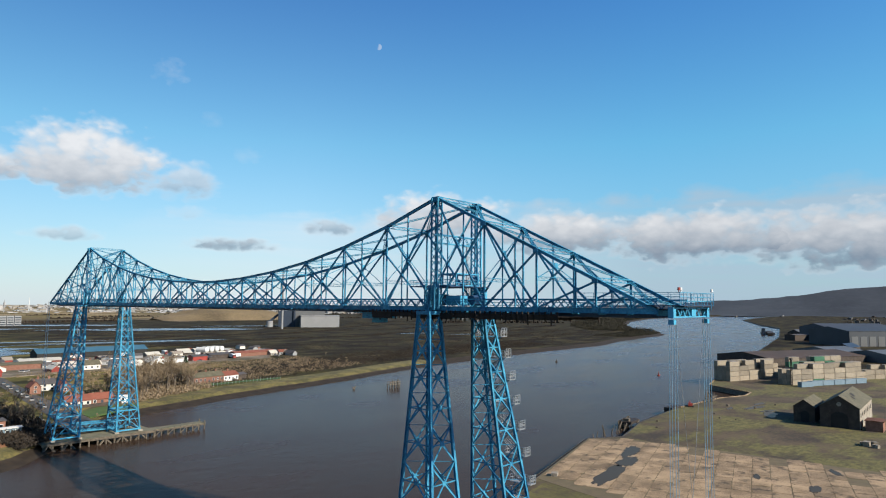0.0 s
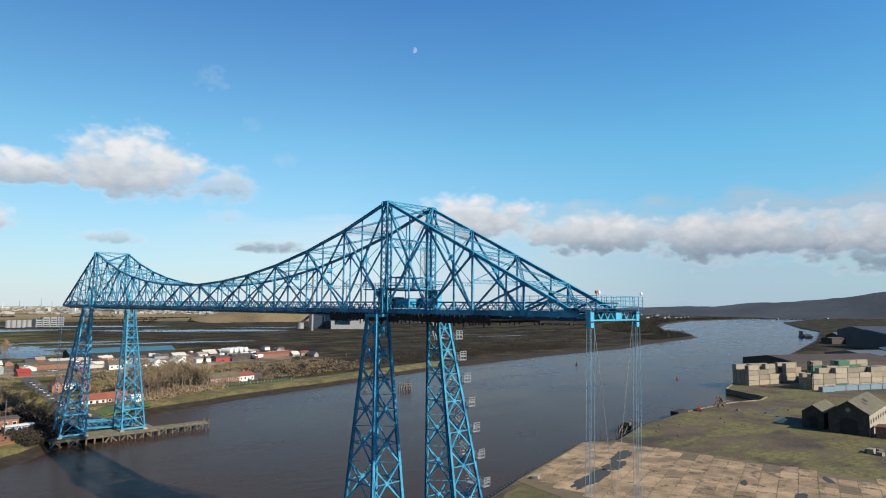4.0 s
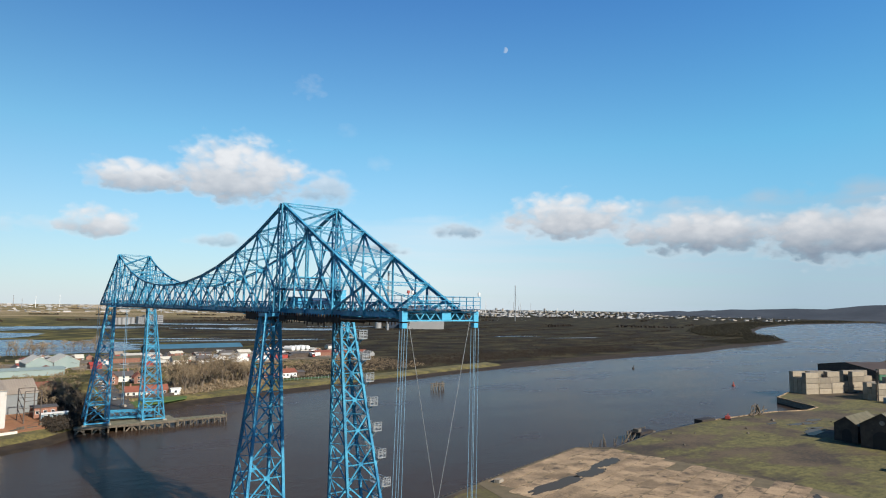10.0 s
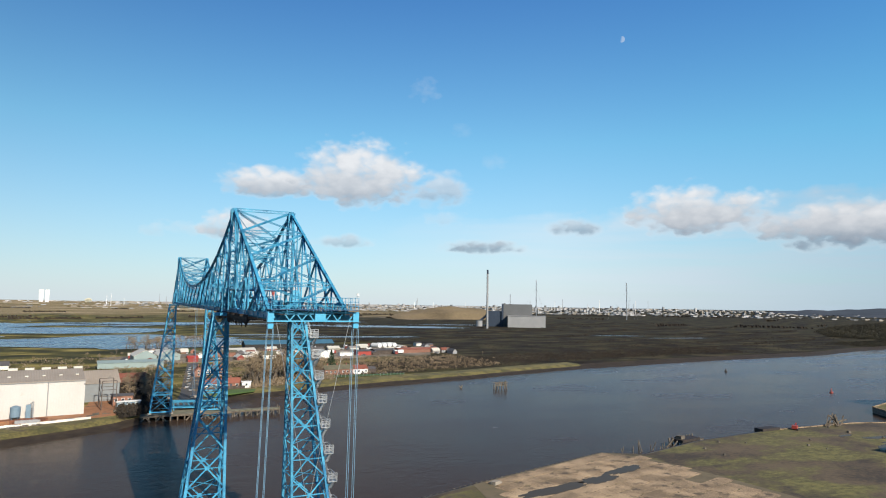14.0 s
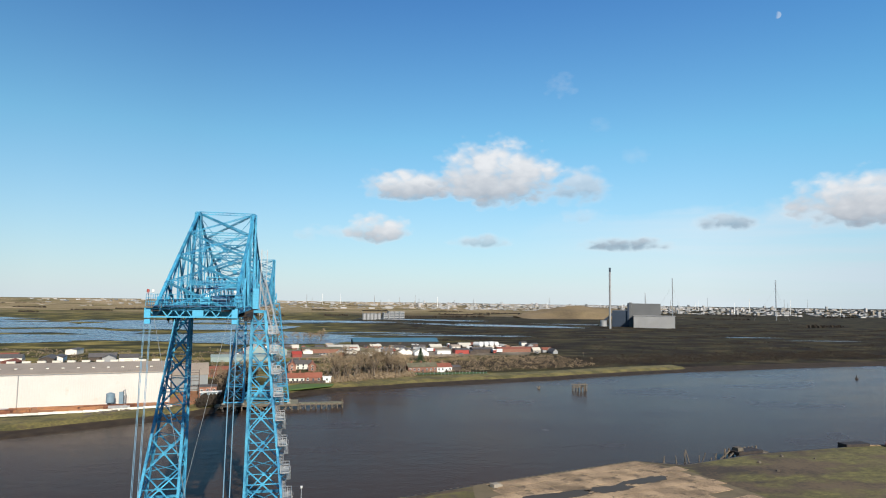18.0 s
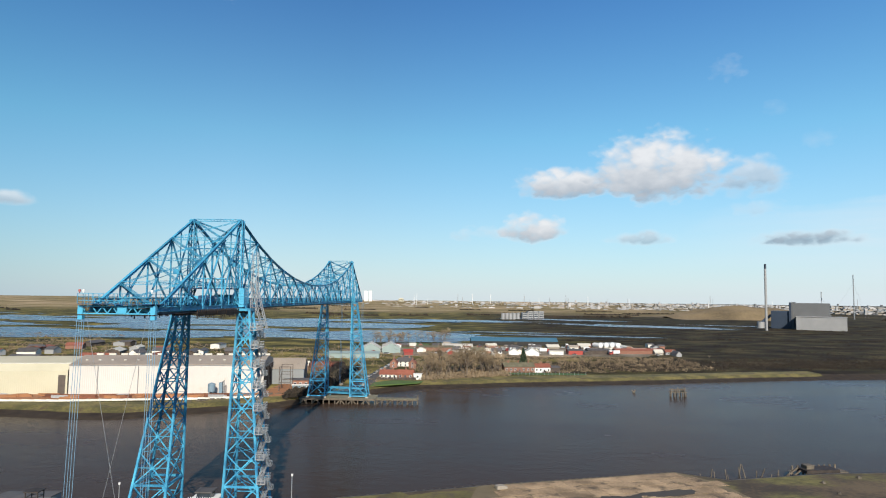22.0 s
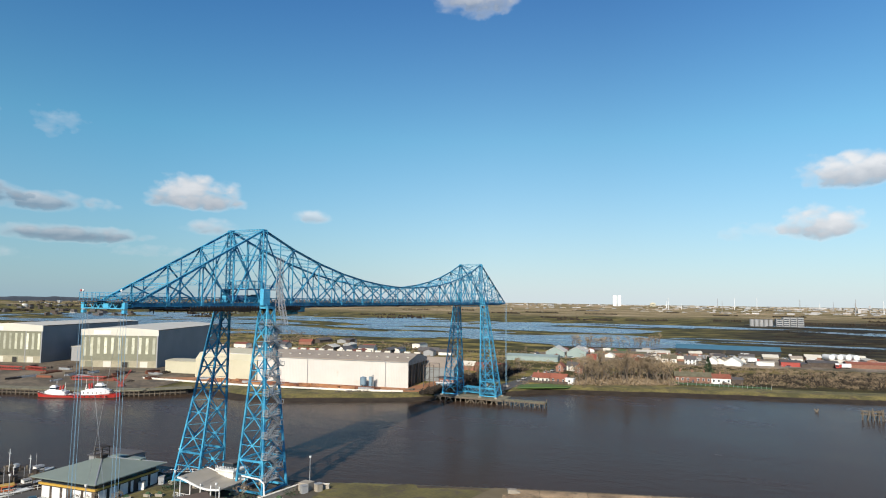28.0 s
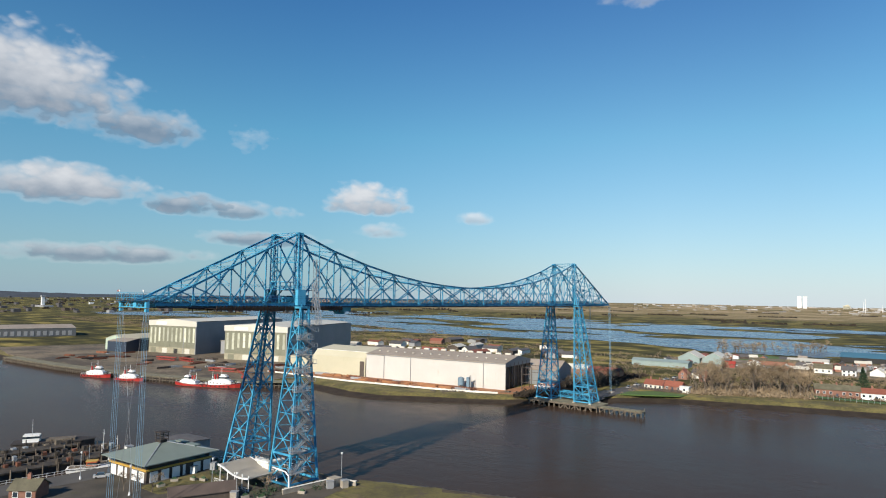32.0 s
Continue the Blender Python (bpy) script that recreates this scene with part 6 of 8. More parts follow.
# the two large assembly halls
HALL_BASE = material("stained plinth concrete", (0.204, 0.183, 0.128), (0.34, 0.315, 0.23), 0.85, 0, 0.15, 2.0, 0.1, 0.8, (0.119, 0.102, 0.068), 0.6)
def hall(x, y, rot, w, d, h, label):
    t = thing("assembly_hall", label, "hall", pose(x, y, 3.2, 0, 0, rot), group="assembly halls")
    for box in ((-w / 2, 0.4, -0.6, -w / 2 + 0.4, d, h), (w / 2 - 0.4, 0.4, -0.6, w / 2, d, h), (-w / 2 + 0.4, d - 0.4, -0.6, w / 2 - 0.4, d, h)):
        part("side_wall", Geo().box(*box), GREY_SHEET, t, "grey profiled side wall")
    part("front_base", Geo().box(-w / 2, 0, -0.6, w / 2, 0.4, h * 0.18), HALL_BASE, t, "stained concrete plinth with pale doors")
    for k in range(4):
        part("plinth_panel", Geo().box(-w * 0.44 + k * w * 0.24, -0.1, 0, -w * 0.44 + k * w * 0.24 + w * 0.1, 0.0, h * 0.155), PALE_ROOF if k % 2 else OLIVE, t)
    part("front_cladding", Geo().box(-w / 2, 0, h * 0.18, w / 2, 0.4, h * 0.86), OLIVE, t)
    part("fascia", Geo().box(-w / 2 - 0.6, -0.4, h * 0.86, w / 2 + 0.6, 0.4, h + 0.6), PALE_ROOF, t, "white fascia board")
    part("name_board", Geo().box(-w * 0.34, -0.62, h * 0.89, -w * 0.12, -0.42, h * 0.99), WHITE, t)
    part("roof", Geo().add([(-w / 2 - 0.6, -0.4, h + 0.6), (w / 2 + 0.6, -0.4, h + 0.6), (w / 2 + 0.6, d, h + 0.6), (-w / 2 - 0.6, d, h + 0.6), (0, -0.4, h + 2.2), (0, d, h + 2.2)], [(1, 2, 5, 4), (0, 4, 5, 3), (0, 1, 4), (2, 3, 5)]), PALE_ROOF, t)
    n = 11
    for k in range(n):
        xx = -w / 2 + w * (k + 0.5) / n
        part("light_strip", Geo().box(xx - w * 0.018, -0.12, h * (0.36 if k > 1 else 0.3), xx + w * 0.018, -0.01, h * 0.8), STRIP, t)
        part("door_leaf", Geo().box(xx - w * 0.044, -0.07, h * 0.18, xx + w * 0.044, -0.005, h * 0.3), OLIVE, t)
    part("door", Geo().box(w * 0.05, -0.15, -0.2, w * 0.12, 0, h * 0.14), BLACK, t)
    part("corner_post", Geo().box(w / 2 - 0.5, -0.3, -0.6, w / 2 + 0.3, 0.2, h), PLANT_GREY, t)
    part("mid_post", Geo().box(w * 0.24, -0.2, -0.6, w * 0.252, 0, h * 0.86), PLANT_GREY, t)


hall(-368, 172, 16, 52, 120, 27, "large olive-fronted assembly hall with a white roof")
hall(-270, 186, 22, 55, 120, 26, "large olive-fronted assembly hall with a white roof")
building("link_block", "plain pale grey link building", "building", -325, 214, 34, 18, 11, 11.4, 16, PLANT_GREY, PALE_ROOF)
building("green_shed", "pale green gabled shed with a cream roof", "shed", -436, 182, 60, 24, 10, 13.4, 102, material("pale green cladding", (0.289, 0.357, 0.281), (0.391, 0.451, 0.365), 0.6, 0, 0.1, 2, 0, 0.4), CREAM)
building("dark_shed", "dark grey flat-fronted shed beside the green one", "shed", -414, 158, 22, 26, 9, 11, 16, NAVY, ROOF_SHEET)
building("white_depot", "white depot with stacked cabins", "depot", -455, 190, 26, 16, 8, 10, 16, WHITE, PALE_ROOF, windows=5, floors=2)
ls = building("long_factory", "long low factory with a white roof", "factory", -688, 130, 170, 60, 9, 12, 78, MID_GREY, ROOF_SHEET)
for k in range(27):
    part("wall_bay", Geo().box(-84 + k * 6.2, -30.3, 1, -80.5 + k * 6.2, -29.9, 6.0), PLANT_GREY, ls)

# timber quay face along the yard
qf = thing("timber_quay", "dark timber pile quay along the yard", "quay")
qp = [(-417, 63), (-330, 67), (-289, 72), (-264, 77), (-235, 84), (-202, 94), (-165, 112), (-150, 130)]
post_me = Geo().tube((0, 0, -2), (0, 0, 3.4), 0.3, n=6).mesh("pile", TIMBER)
for (x0, y0), (x1, y1) in zip(qp, qp[1:]):
    part("waling", Geo().beam((x0, y0, 2.6), (x1, y1, 2.6), 0.5, 0.5), TIMBER, qf)
    part("waling", Geo().beam((x0, y0, 1.2), (x1, y1, 1.2), 0.5, 0.5), TIMBER, qf)
    part("backing", Geo().beam((x0, y0 + 1.6, 0.8), (x1, y1 + 1.6, 0.8), 0.4, 4.4), STEEL_DARK, qf)
    part("deck", Geo().beam((x0, y0 + 4.5, 3.15), (x1, y1 + 4.5, 3.15), 9.5, 0.3), DECK, qf)
    n = round(math.hypot(x1 - x0, y1 - y0) / 2.6)
    for k in range(n):
        piece("pile", post_me, qf, pose(x0 + (x1 - x0) * k / n, y0 + (y1 - y0) * k / n - 0.3, random.uniform(-0.3, 0.2)))


# tugs
def tug(x, y, rot, s=1.0, label="red-hulled harbour tug with a white wheelhouse"):
    t = thing("tugboat", label, "tugboat", pose(x, y, 0.0, 0, 0, rot) @ Matrix.Scale(s, 4), group="moored tugs")
    prof = [(-13, 3.0), (-11, 4.0), (0, 4.3), (8, 3.9), (12, 2.2), (14.5, 0.15)]
    ol = [(a, -b) for a, b in prof] + [(a, b) for a, b in reversed(prof)]
    n = len(ol)
    vs = [(a * 0.96, b * 0.85, -0.8) for a, b in ol] + [(a, b, 1.5 + max(0, a) * 0.09) for a, b in ol]
    part("hull", Geo().add(vs, [tuple(range(n - 1, -1, -1)), tuple(range(n, 2 * n))] + [(i, (i + 1) % n, n + (i + 1) % n, n + i) for i in range(n)]), RED, t)
    part("boot_top", Geo().prism([(a * 1.01, b * 0.93) for a, b in ol], -0.3, 0.35), BLACK, t)
    part("deckhouse", Geo().prism([(-6.5, -3.0), (6, -3.0), (8.6, -1.6), (8.6, 1.6), (6, 3.0), (-6.5, 3.0)], 1.5, 4.3), WHITE, t)
    part("boat_deck", Geo().prism([(-4.2, -2.5), (5.4, -2.5), (7.2, -1.3), (7.2, 1.3), (5.4, 2.5), (-4.2, 2.5)], 4.3, 5.2), WHITE, t)
    for k in range(5):
        part("porthole", Geo().box(-5.4 + k * 2.4, -3.06, 2.7, -4.7 + k * 2.4, -2.98, 3.4), GLASS, t)
    part("wheelhouse", Geo().prism([(0.5, -2.0), (4.6, -2.0), (5.6, -1.0), (5.6, 1.0), (4.6, 2.0), (0.5, 2.0)], 5.2, 7.4), WHITE, t)
    part("windows", Geo().prism([(0.4, -2.06), (4.65, -2.06), (5.68, -1.0), (5.68, 1.0), (4.65, 2.06), (0.4, 2.06)], 5.8, 6.8), GLASS, t)
    for sy in (-1.6, 1.6):
        part("funnel", Geo().tube((-2.4, sy, 4.6), (-2.8, sy, 8.2), 0.6, 0.5, 10), RED, t)
    part("mast", Geo().tube((1.2, 0, 7.4), (1.0, 0, 12.5), 0.16, 0.1, 6).beam((1.0, -1.6, 10.2), (1.0, 1.6, 10.2), 0.12), WHITE, t)
    for z, e in ((1.9, 0.16), (2.5, 0.1)):
        rail = Geo()
        for (a, b), (c, d2) in zip(ol, ol[1:] + ol[:1]):
            rail.beam((a, b, z + max(0, a) * 0.09), (c, d2, z + max(0, c) * 0.09), e)
        part("bulwark_rail" if z < 2 else "handrail", rail, BLACK if z < 2 else WHITE, t)
    part("upper_bridge", Geo().prism([(1.2, -1.5), (4.0, -1.5), (4.6, 0), (4.0, 1.5), (1.2, 1.5)], 7.4, 8.3), WHITE, t)
    for bx, by in ((-6.5, 2.0), (-6.2, -2.2), (-9.5, 0.4), (7.2, 2.3)):
        part("deck_gear", Geo().box(bx - 0.7, by - 0.6, 1.7, bx + 0.7, by + 0.6, 2.9), GALV if by > 0 else STEEL_DARK, t)
    part("aft_mast", Geo().beam((-5.2, -1.6, 1.8), (-5.2, 0, 7.6), 0.16).beam((-5.2, 1.6, 1.8), (-5.2, 0, 7.6), 0.16).tube((-5.2, 0, 7.4), (-5.2, 0, 10.4), 0.1, n=6), WHITE, t)
    part("towing_hook", Geo().tube((-8.0, -0.5, 2.4), (-8.0, 0.5, 2.4), 0.5, n=8), STEEL_DARK, t)
    part("winch", Geo().tube((9.4, -0.9, 3.2), (9.4, 0.9, 3.2), 0.7, n=10), STEEL_DARK, t)
    for k in range(7):
        part("fender", Geo().tube((-10 + k * 3.0, -4.35, 0.9), (-10 + k * 3.0, -4.15, 1.5), 0.4, n=8), BLACK, t)
    return t


tug(-276.5, 70.0, 17, 0.86)
tug(-246, 76.2, 16, 0.8, "red-hulled tug with a white wheelhouse, moored alone")
tug(-200, 90.5, 202, 0.75)
tug(-182, 98.5, 27, 0.92, "large red tug with white superstructure beside a smaller one")
crane = thing("yard_crane", "red lattice crawler crane behind the tugs", "crane", pose(-186, 118, 3.3, 0, 0, 30) @ Matrix.Scale(0.6, 4))
part("base", Geo().box(-2.5, -2, 0, 2.5, 2, 2.6), RED_PAINT, crane)
part("jib", Geo().laced((0, 0, 2.5), (7, 3, 15), 0.9, 0.9, bar=0.18, step=1.2), RED_PAINT, crane)
part("jib", Geo().laced((0, 0, 2.5), (-9, 2, 8), 0.9, 0.9, bar=0.18, step=1.2), RED_PAINT, crane)
for dx, dy, r in ((-318, 140, 10), (-300, 146, -4), (-225, 128, 20)):
    t = thing("lattice_boom", "red painted lattice boom lying in the yard", "crane boom", pose(dx, dy, 3.3, 0, 0, r), group="lattice booms")
    part("girder", Geo().laced((-10, 0, 1.2), (10, 0, 1.2), 2.0, 2.0, bar=0.3, step=2), RED_PAINT, t)

# ---- timber dolphin platform under the far tower ----
pf = thing("timber_platform", "weathered timber platform and piles under the far tower", "platform")
part("deck", Geo().prism([(-19, 177.0), (20, 176.0), (20, 190), (-19, 194)], 2.3, 2.9), DECK, pf)
part("edge_beam", Geo().beam((-19.2, 176.8, 2.4), (20.2, 175.8, 2.4), 0.6, 0.9), TIMBER, pf)
for k in range(14):
    xx = -18.5 + k * 2.95
    part("pile", Geo().tube((xx, 177 - k * 0.07, -2), (xx, 177 - k * 0.07, 2.4), 0.32, n=7), TIMBER, pf)
for xx in (-17, -10.5, 2, 8, 15):
    part("raking_strut", Geo().beam((xx - 3.2, 176.2, -1.2), (xx, 177, 2.2), 0.5), TIMBER, pf)
    part("raking_strut", Geo().beam((xx + 3.2, 176.2, -1.2), (xx, 177, 2.2), 0.5), TIMBER, pf)
jt = thing("jetty", "narrow weathered timber jetty with algae on its deck", "jetty")
for k in range(22):
    xx = 20.2 + k * 1.0
    part("plank", Geo().box(xx, 177.4, 2.5, xx + 0.93, 182.2, 2.75), DECK, jt)
for yy in (177.5, 182.1):
    part("beam", Geo().beam((20, yy, 2.2), (42, yy, 2.2), 0.4, 0.5), TIMBER, jt)
    for k in range(9):
        part("pile", Geo().tube((20.8 + k * 2.6, yy, -2), (20.8 + k * 2.6, yy, 2.9 + (1.0 if k == 8 else 0)), 0.28, n=7), TIMBER, jt)
    for k in range(0, 8, 2):
        part("brace", Geo().beam((20.8 + k * 2.6, yy, 0), (23.4 + k * 2.6, yy, 2.2), 0.3), TIMBER, jt)
# approach and gates behind the far legs
ld = thing("landing_stage", "blue steel landing stage between the far legs", "landing stage")
for yy in (186.5, 190.5):
    part("side_truss", Geo().laced((-6.4, yy, 5.6), (12, yy, 5.0), 1.2, 2.6, bar=0.22, step=2.2), BLUE, ld)
part("ramp_deck", Geo().box(-6.4, 186.5, 3.4, 14, 200, 3.7), ASPHALT, ld)
for xx in (-5, 6, 13):
    part("post", Geo().beam((xx, 186.5, 2.6), (xx, 186.5, 7.0), 0.4), BLUE, ld)
solid("approach_road", Geo().prism([(-5, 194), (8, 194), (13, 240), (17, 320), (30, 470), (22, 470), (8, 320), (1, 240)], 2.6, 3.1), ASPHALT, "asphalt approach road to the bridge", "road", kind="structure")
# old mooring dolphin out in the river
dl = thing("mooring_dolphin", "cluster of weathered timber piles standing in the river", "dolphin", pose(190, 219, 0))
rng = random.Random(3)
for i in range(5):
    for j in range(2):
        part("pile", Geo().tube((i * 2.1 - 4.2 + rng.uniform(-0.8, 0.8), j * 3.2 - 1.6, -2), (i * 2.1 - 4.2 + rng.uniform(-0.9, 0.9), j * 2.4 - 1.2, rng.uniform(3.0, 5.6)), 0.34, 0.26, 7), TIMBER, dl)
part("raking_pile", Geo().tube((6.2, 0, -2), (2.6, 0, 4.4), 0.32, 0.26, 7), TIMBER, dl)
for z in (2.0, 3.4):
    for j in (-2.2, 2.2):
        part("waling", Geo().beam((-4.8, j * 0.7, z + 0.6), (4.8, j * 0.7, z + 0.6), 0.3, 0.35), TIMBER, dl)
ds = thing("mooring_stump", "leaning timber stump in the water", "stump", pose(168, 232, 0))
part("pile", Geo().tube((0, 0, -1), (1.2, 0, 1.8), 0.4, n=7).tube((1, 0.4, -1), (-0.6, 0.4, 1.4), 0.35, n=7), TIMBER, ds)
for bx, by, m, lab in ((387, 131, RED_PAINT, "red channel buoy"), (430, 250, STEEL_DARK, "dark channel buoy")):
    t = thing("buoy", lab + " afloat on the river", "buoy", pose(bx, by, 0))
    part("float", Geo().tube((0, 0, -0.4), (0, 0, 0.9), 1.1, n=12), m, t)
    part("cage", Geo().tube((0, 0, 0.9), (0, 0, 3.2), 0.5, 0.16, 8), m, t)

# riprap and rough edges at the far tower's bank
rk = Geo()
rng = random.Random(8)
for i in range(420):
    u = rng.random()
    x = -70 + u * 58
    y = 151 + u * 44 + rng.uniform(-4, 9)
    r = rng.uniform(0.4, 1.3)
    z = 0.2 + max(0, (y - 151 - u * 44)) * 0.3
    vs = [(x + r * rng.uniform(0.7, 1.1) * a, y + r * rng.uniform(0.7, 1.1) * b, z + r * rng.uniform(0.5, 0.9) * c) for a in (-1, 1) for b in (-1, 1) for c in (-1, 1)]
    rk.add(vs, [(0, 1, 3, 2), (4, 6, 7, 5), (0, 4, 5, 1), (2, 3, 7, 6), (0, 2, 6, 4), (1, 5, 7, 3)])
solid("riprap", rk, ROCK, "dark broken rock along the bank by the tower", "rocks", kind="stuff")
solid("lawn", Geo().prism([(12, 222), (24, 229), (40, 239), (42, 247), (24, 248), (12, 238)], 2.7, 3.15), LAWN, "small bright green lawn by the houses", "lawn", kind="structure")
solid("playing_field", Geo().prism([(-8, 512), (16, 500), (40, 520), (34, 560), (8, 575)], 3.0, 3.5), LAWN, "green playing field behind the sheds", "field", kind="structure")
fn = thing("garden_fence", "low dark red boarded fence", "fence")
for k in range(14):
    part("board", Geo().box(12 + k * 1.8, 251.4 + 0.15 * k, 2.9, 13.7 + k * 1.8, 251.55 + 0.15 * k, 4.5), BRICK_DARK, fn)
fn = thing("mesh_fence", "green mesh fence on posts along the bank", "fence")
for k in range(24):
    part("post", Geo().beam((92 + k * 2.6, 284 + k * 0.2, 2.8), (92 + k * 2.6, 284 + k * 0.2, 5.2), 0.12), GALV, fn)
part("mesh", Geo().box(92, 283.9, 3.0, 152, 283.96, 3.1).beam((92, 284, 4.2), (152, 288.6, 3.8), 0.05, 1.0), CONIFER, fn)

# ---- winter trees ----
def bare_tree_mesh(seed, h, crown=1.0):
    """Trunk and twig meshes of a leafless tree: forks that thin and spread."""
    rng = random.Random(seed)
    trunk, twigs = Geo(), Geo()

    def grow(p, d, length, r, depth):
        q = p + d * length
        if depth < 3:
            trunk.tube(p, q, r, r * 0.7, 5 if depth else 7, caps=False)
        else:
            twigs.tube(p, q, r, r * 0.45, 3, caps=False)
        if depth >= 6:
            return
        for k in range(rng.choice([2, 3, 3]) if depth < 5 else 3):
            side = Vector((rng.uniform(-1, 1), rng.uniform(-1, 1), rng.uniform(-0.15, 0.6))).normalized()
            nd = (d * 0.72 + side * (0.5 + 0.18 * crown)).normalized()
            grow(p.lerp(q, rng.uniform(0.65, 1.0)), nd, length * rng.uniform(0.6, 0.8), max(0.04, r * 0.6), depth + 1)

    grow(Vector((0, 0, -0.3)), Vector((rng.uniform(-0.1, 0.1), rng.uniform(-0.1, 0.1), 1)).normalized(), h * 0.27, h * 0.022, 0)
    return trunk, twigs


TREES = []
for k, h in enumerate((16, 18, 14, 19, 13)):
    tr_, tw_ = bare_tree_mesh(40 + k, h, 1.0 + 0.3 * (k % 2))
    t = thing("bare_tree", "leafless winter tree with a fine brown crown", "tree", pose(40 + k * 9, 262 + k * 6, 3.0), group="bare trees")
    part("trunk", tr_, BARK, t)
    r_ = random.Random(900 + k)
    for i in range(130):
        v = Vector(r_.choice(tw_.v))
        a, b = (Vector((r_.uniform(-1, 1), r_.uniform(-1, 1), r_.uniform(-0.6, 1))) * 0.34 for _ in range(2))
        tw_.add([v - a * 0.5, v + a, v + b * 0.35], [(0, 1, 2)])
    part("crown", tw_, TWIG, t)
    TREES.append(t)
rng = random.Random(77)
def plant_tree(x, y, s=1.0):
    copy_thing(rng.choice(TREES), pose(x, y, rise(x, y) if abs(x) > 350 or y > 350 else 3.0, 0, 0, rng.uniform(0, 360)) @ Matrix.Scale(s * rng.uniform(0.8, 1.15), 4))
for i in range(62):
    u = rng.random()
    plant_tree(42 + u * 52, 256 + u * 28 + rng.uniform(0, 40), rng.uniform(1.0, 1.5))
for i in range(16):
    plant_tree(rng.uniform(-40, 10) , rng.uniform(250, 360), 0.55)
for i in range(22):
    plant_tree(rng.uniform(36, 250), rng.uniform(318, 412), 0.5)
for i in range(44):
    u = rng.random()
    plant_tree(-30 + u * 90, 560 + u * 95 + rng.uniform(-14, 30), 1.0)
for i in range(16):
    plant_tree(rng.uniform(-60, 130), rng.uniform(440, 520), 0.5)
for i in range(26):
    plant_tree(rng.uniform(95, 300), rng.uniform(315, 425), 0.42)
for i in range(58):
    plant_tree(rng.uniform(-820, -330), rng.uniform(300, 600), 0.75)
for i in range(16):
    plant_tree(rng.uniform(130, 240), rng.uniform(320, 350), 0.4)
for i in range(40):
    u = rng.random()
    plant_tree(-26 + u * 18, 200 + u * 12 + rng.uniform(0, 110), rng.uniform(0.5, 0.9))

ev = thing("evergreen_tree", "dark green conifer among the houses", "tree", pose(116, 350, 3.0))
part("trunk", Geo().tube((0, 0, -0.3), (0, 0, 11), 0.35, 0.1, 7), BARK, ev)
g = Geo()
for i in range(1500):
    z = rng.uniform(0.8, 13.6)
    r = (1 - z / 14.2) * 4.6 * rng.uniform(0.35, 1.05)
    w = rng.uniform(0, 6.283)
    c = Vector((r * math.cos(w), r * math.sin(w), z))
    a = Vector((rng.uniform(-1, 1), rng.uniform(-1, 1), rng.uniform(-0.7, 0.3))) * 0.5
    b = Vector((rng.uniform(-1, 1), rng.uniform(-1, 1), rng.uniform(-0.3, 0.7))) * 0.5
    g.add([c - a, c + b, c + a * 0.8 + b * 0.4, c - b * 0.6], [(0, 1, 2), (0, 2, 3)])
part("crown", g, CONIFER, ev)


def scrub(name, label, count, place, lo, hi, mat, seed):
    """Brown leafless bushes: each a tuft of thin upright and leaning twigs and small flakes."""
    r = random.Random(seed)
    g = Geo()
    for i in range(count):
        x, y = place(r)
        z = rise(x, y) - 0.1
        s = r.uniform(lo, hi)
        for k in range(15):
            w, e = r.uniform(0, 6.283), r.random() ** 0.6
            c = Vector((x + s * e * math.cos(w), y + s * e * math.sin(w), z + s * r.uniform(0.05, 1.0) * (1.2 - e * 0.75)))
            a = Vector((r.uniform(-1, 1), r.uniform(-1, 1), r.uniform(-0.6, 0.6))) * s * 0.2
            b = Vector((r.uniform(-0.6, 0.6), r.uniform(-0.6, 0.6), r.uniform(0.2, 1))) * s * 0.3
            g.add([c - a - b * 0.5, c + b, c + a - b * 0.4], [(0, 1, 2)])
    return solid(name, g, mat, label, "scrub", kind="stuff")


def bank_y(x):
    for (x0, y0), (x1, y1) in zip(NORTH, NORTH[1:]):
        if x0 <= x <= x1:
            return y0 + (y1 - y0) * (x - x0) / (x1 - x0)
    return 300.0


def place_a(r):
    x = r.uniform(95, 620)
    return x, bank_y(x) + r.triangular(32, 130, 62)
def place_b(r):
    x = r.uniform(30, 260)
    return x, r.uniform(bank_y(x) + 42, 425)
def place_c(r):
    x = r.uniform(300, 1100)
    return x, bank_y(x) + r.uniform(25, 300)
def place_d(r):
    x = r.uniform(200, 1300)
    k = r.choice([0, 1, 2, 3])
    return x, 640 + k * 150 + 0.12 * x + 20 * math.sin(x * 0.02 + k) + r.uniform(-9, 9)
def place_e(r):
    x = r.uniform(-380, 20)
    return x, 225 - x * 0.28 + r.uniform(0, 240)
def place_f(r):
    x = r.uniform(-27, -7)
    return x, max(bank_y(x) + 5, 150 + (x + 62) * 0.7) + r.uniform(0, 34)
scrub("scrub", "brown winter scrub along the far bank", 5200, place_a, 0.8, 2.3, SCRUB, 1)
def place_m(r):
    u = r.random()
    return 40 + u * 58, 250 + u * 28 + r.uniform(0, 44)
scrub("undergrowth", "brown undergrowth at the foot of the trees", 900, place_m, 1.2, 3.4, TWIG, 62)
scrub("scrub", "tangled brown bushes round the houses", 1700, place_b, 1.0, 2.6, TWIG, 2)
scrub("heath_scrub", "dark heath bushes beyond the bank", 5600, place_c, 0.5, 1.5, SCRUB, 3)
scrub("hedges", "dark hedge lines across the plain", 5600, place_d, 1.0, 2.8, SCRUB, 4)
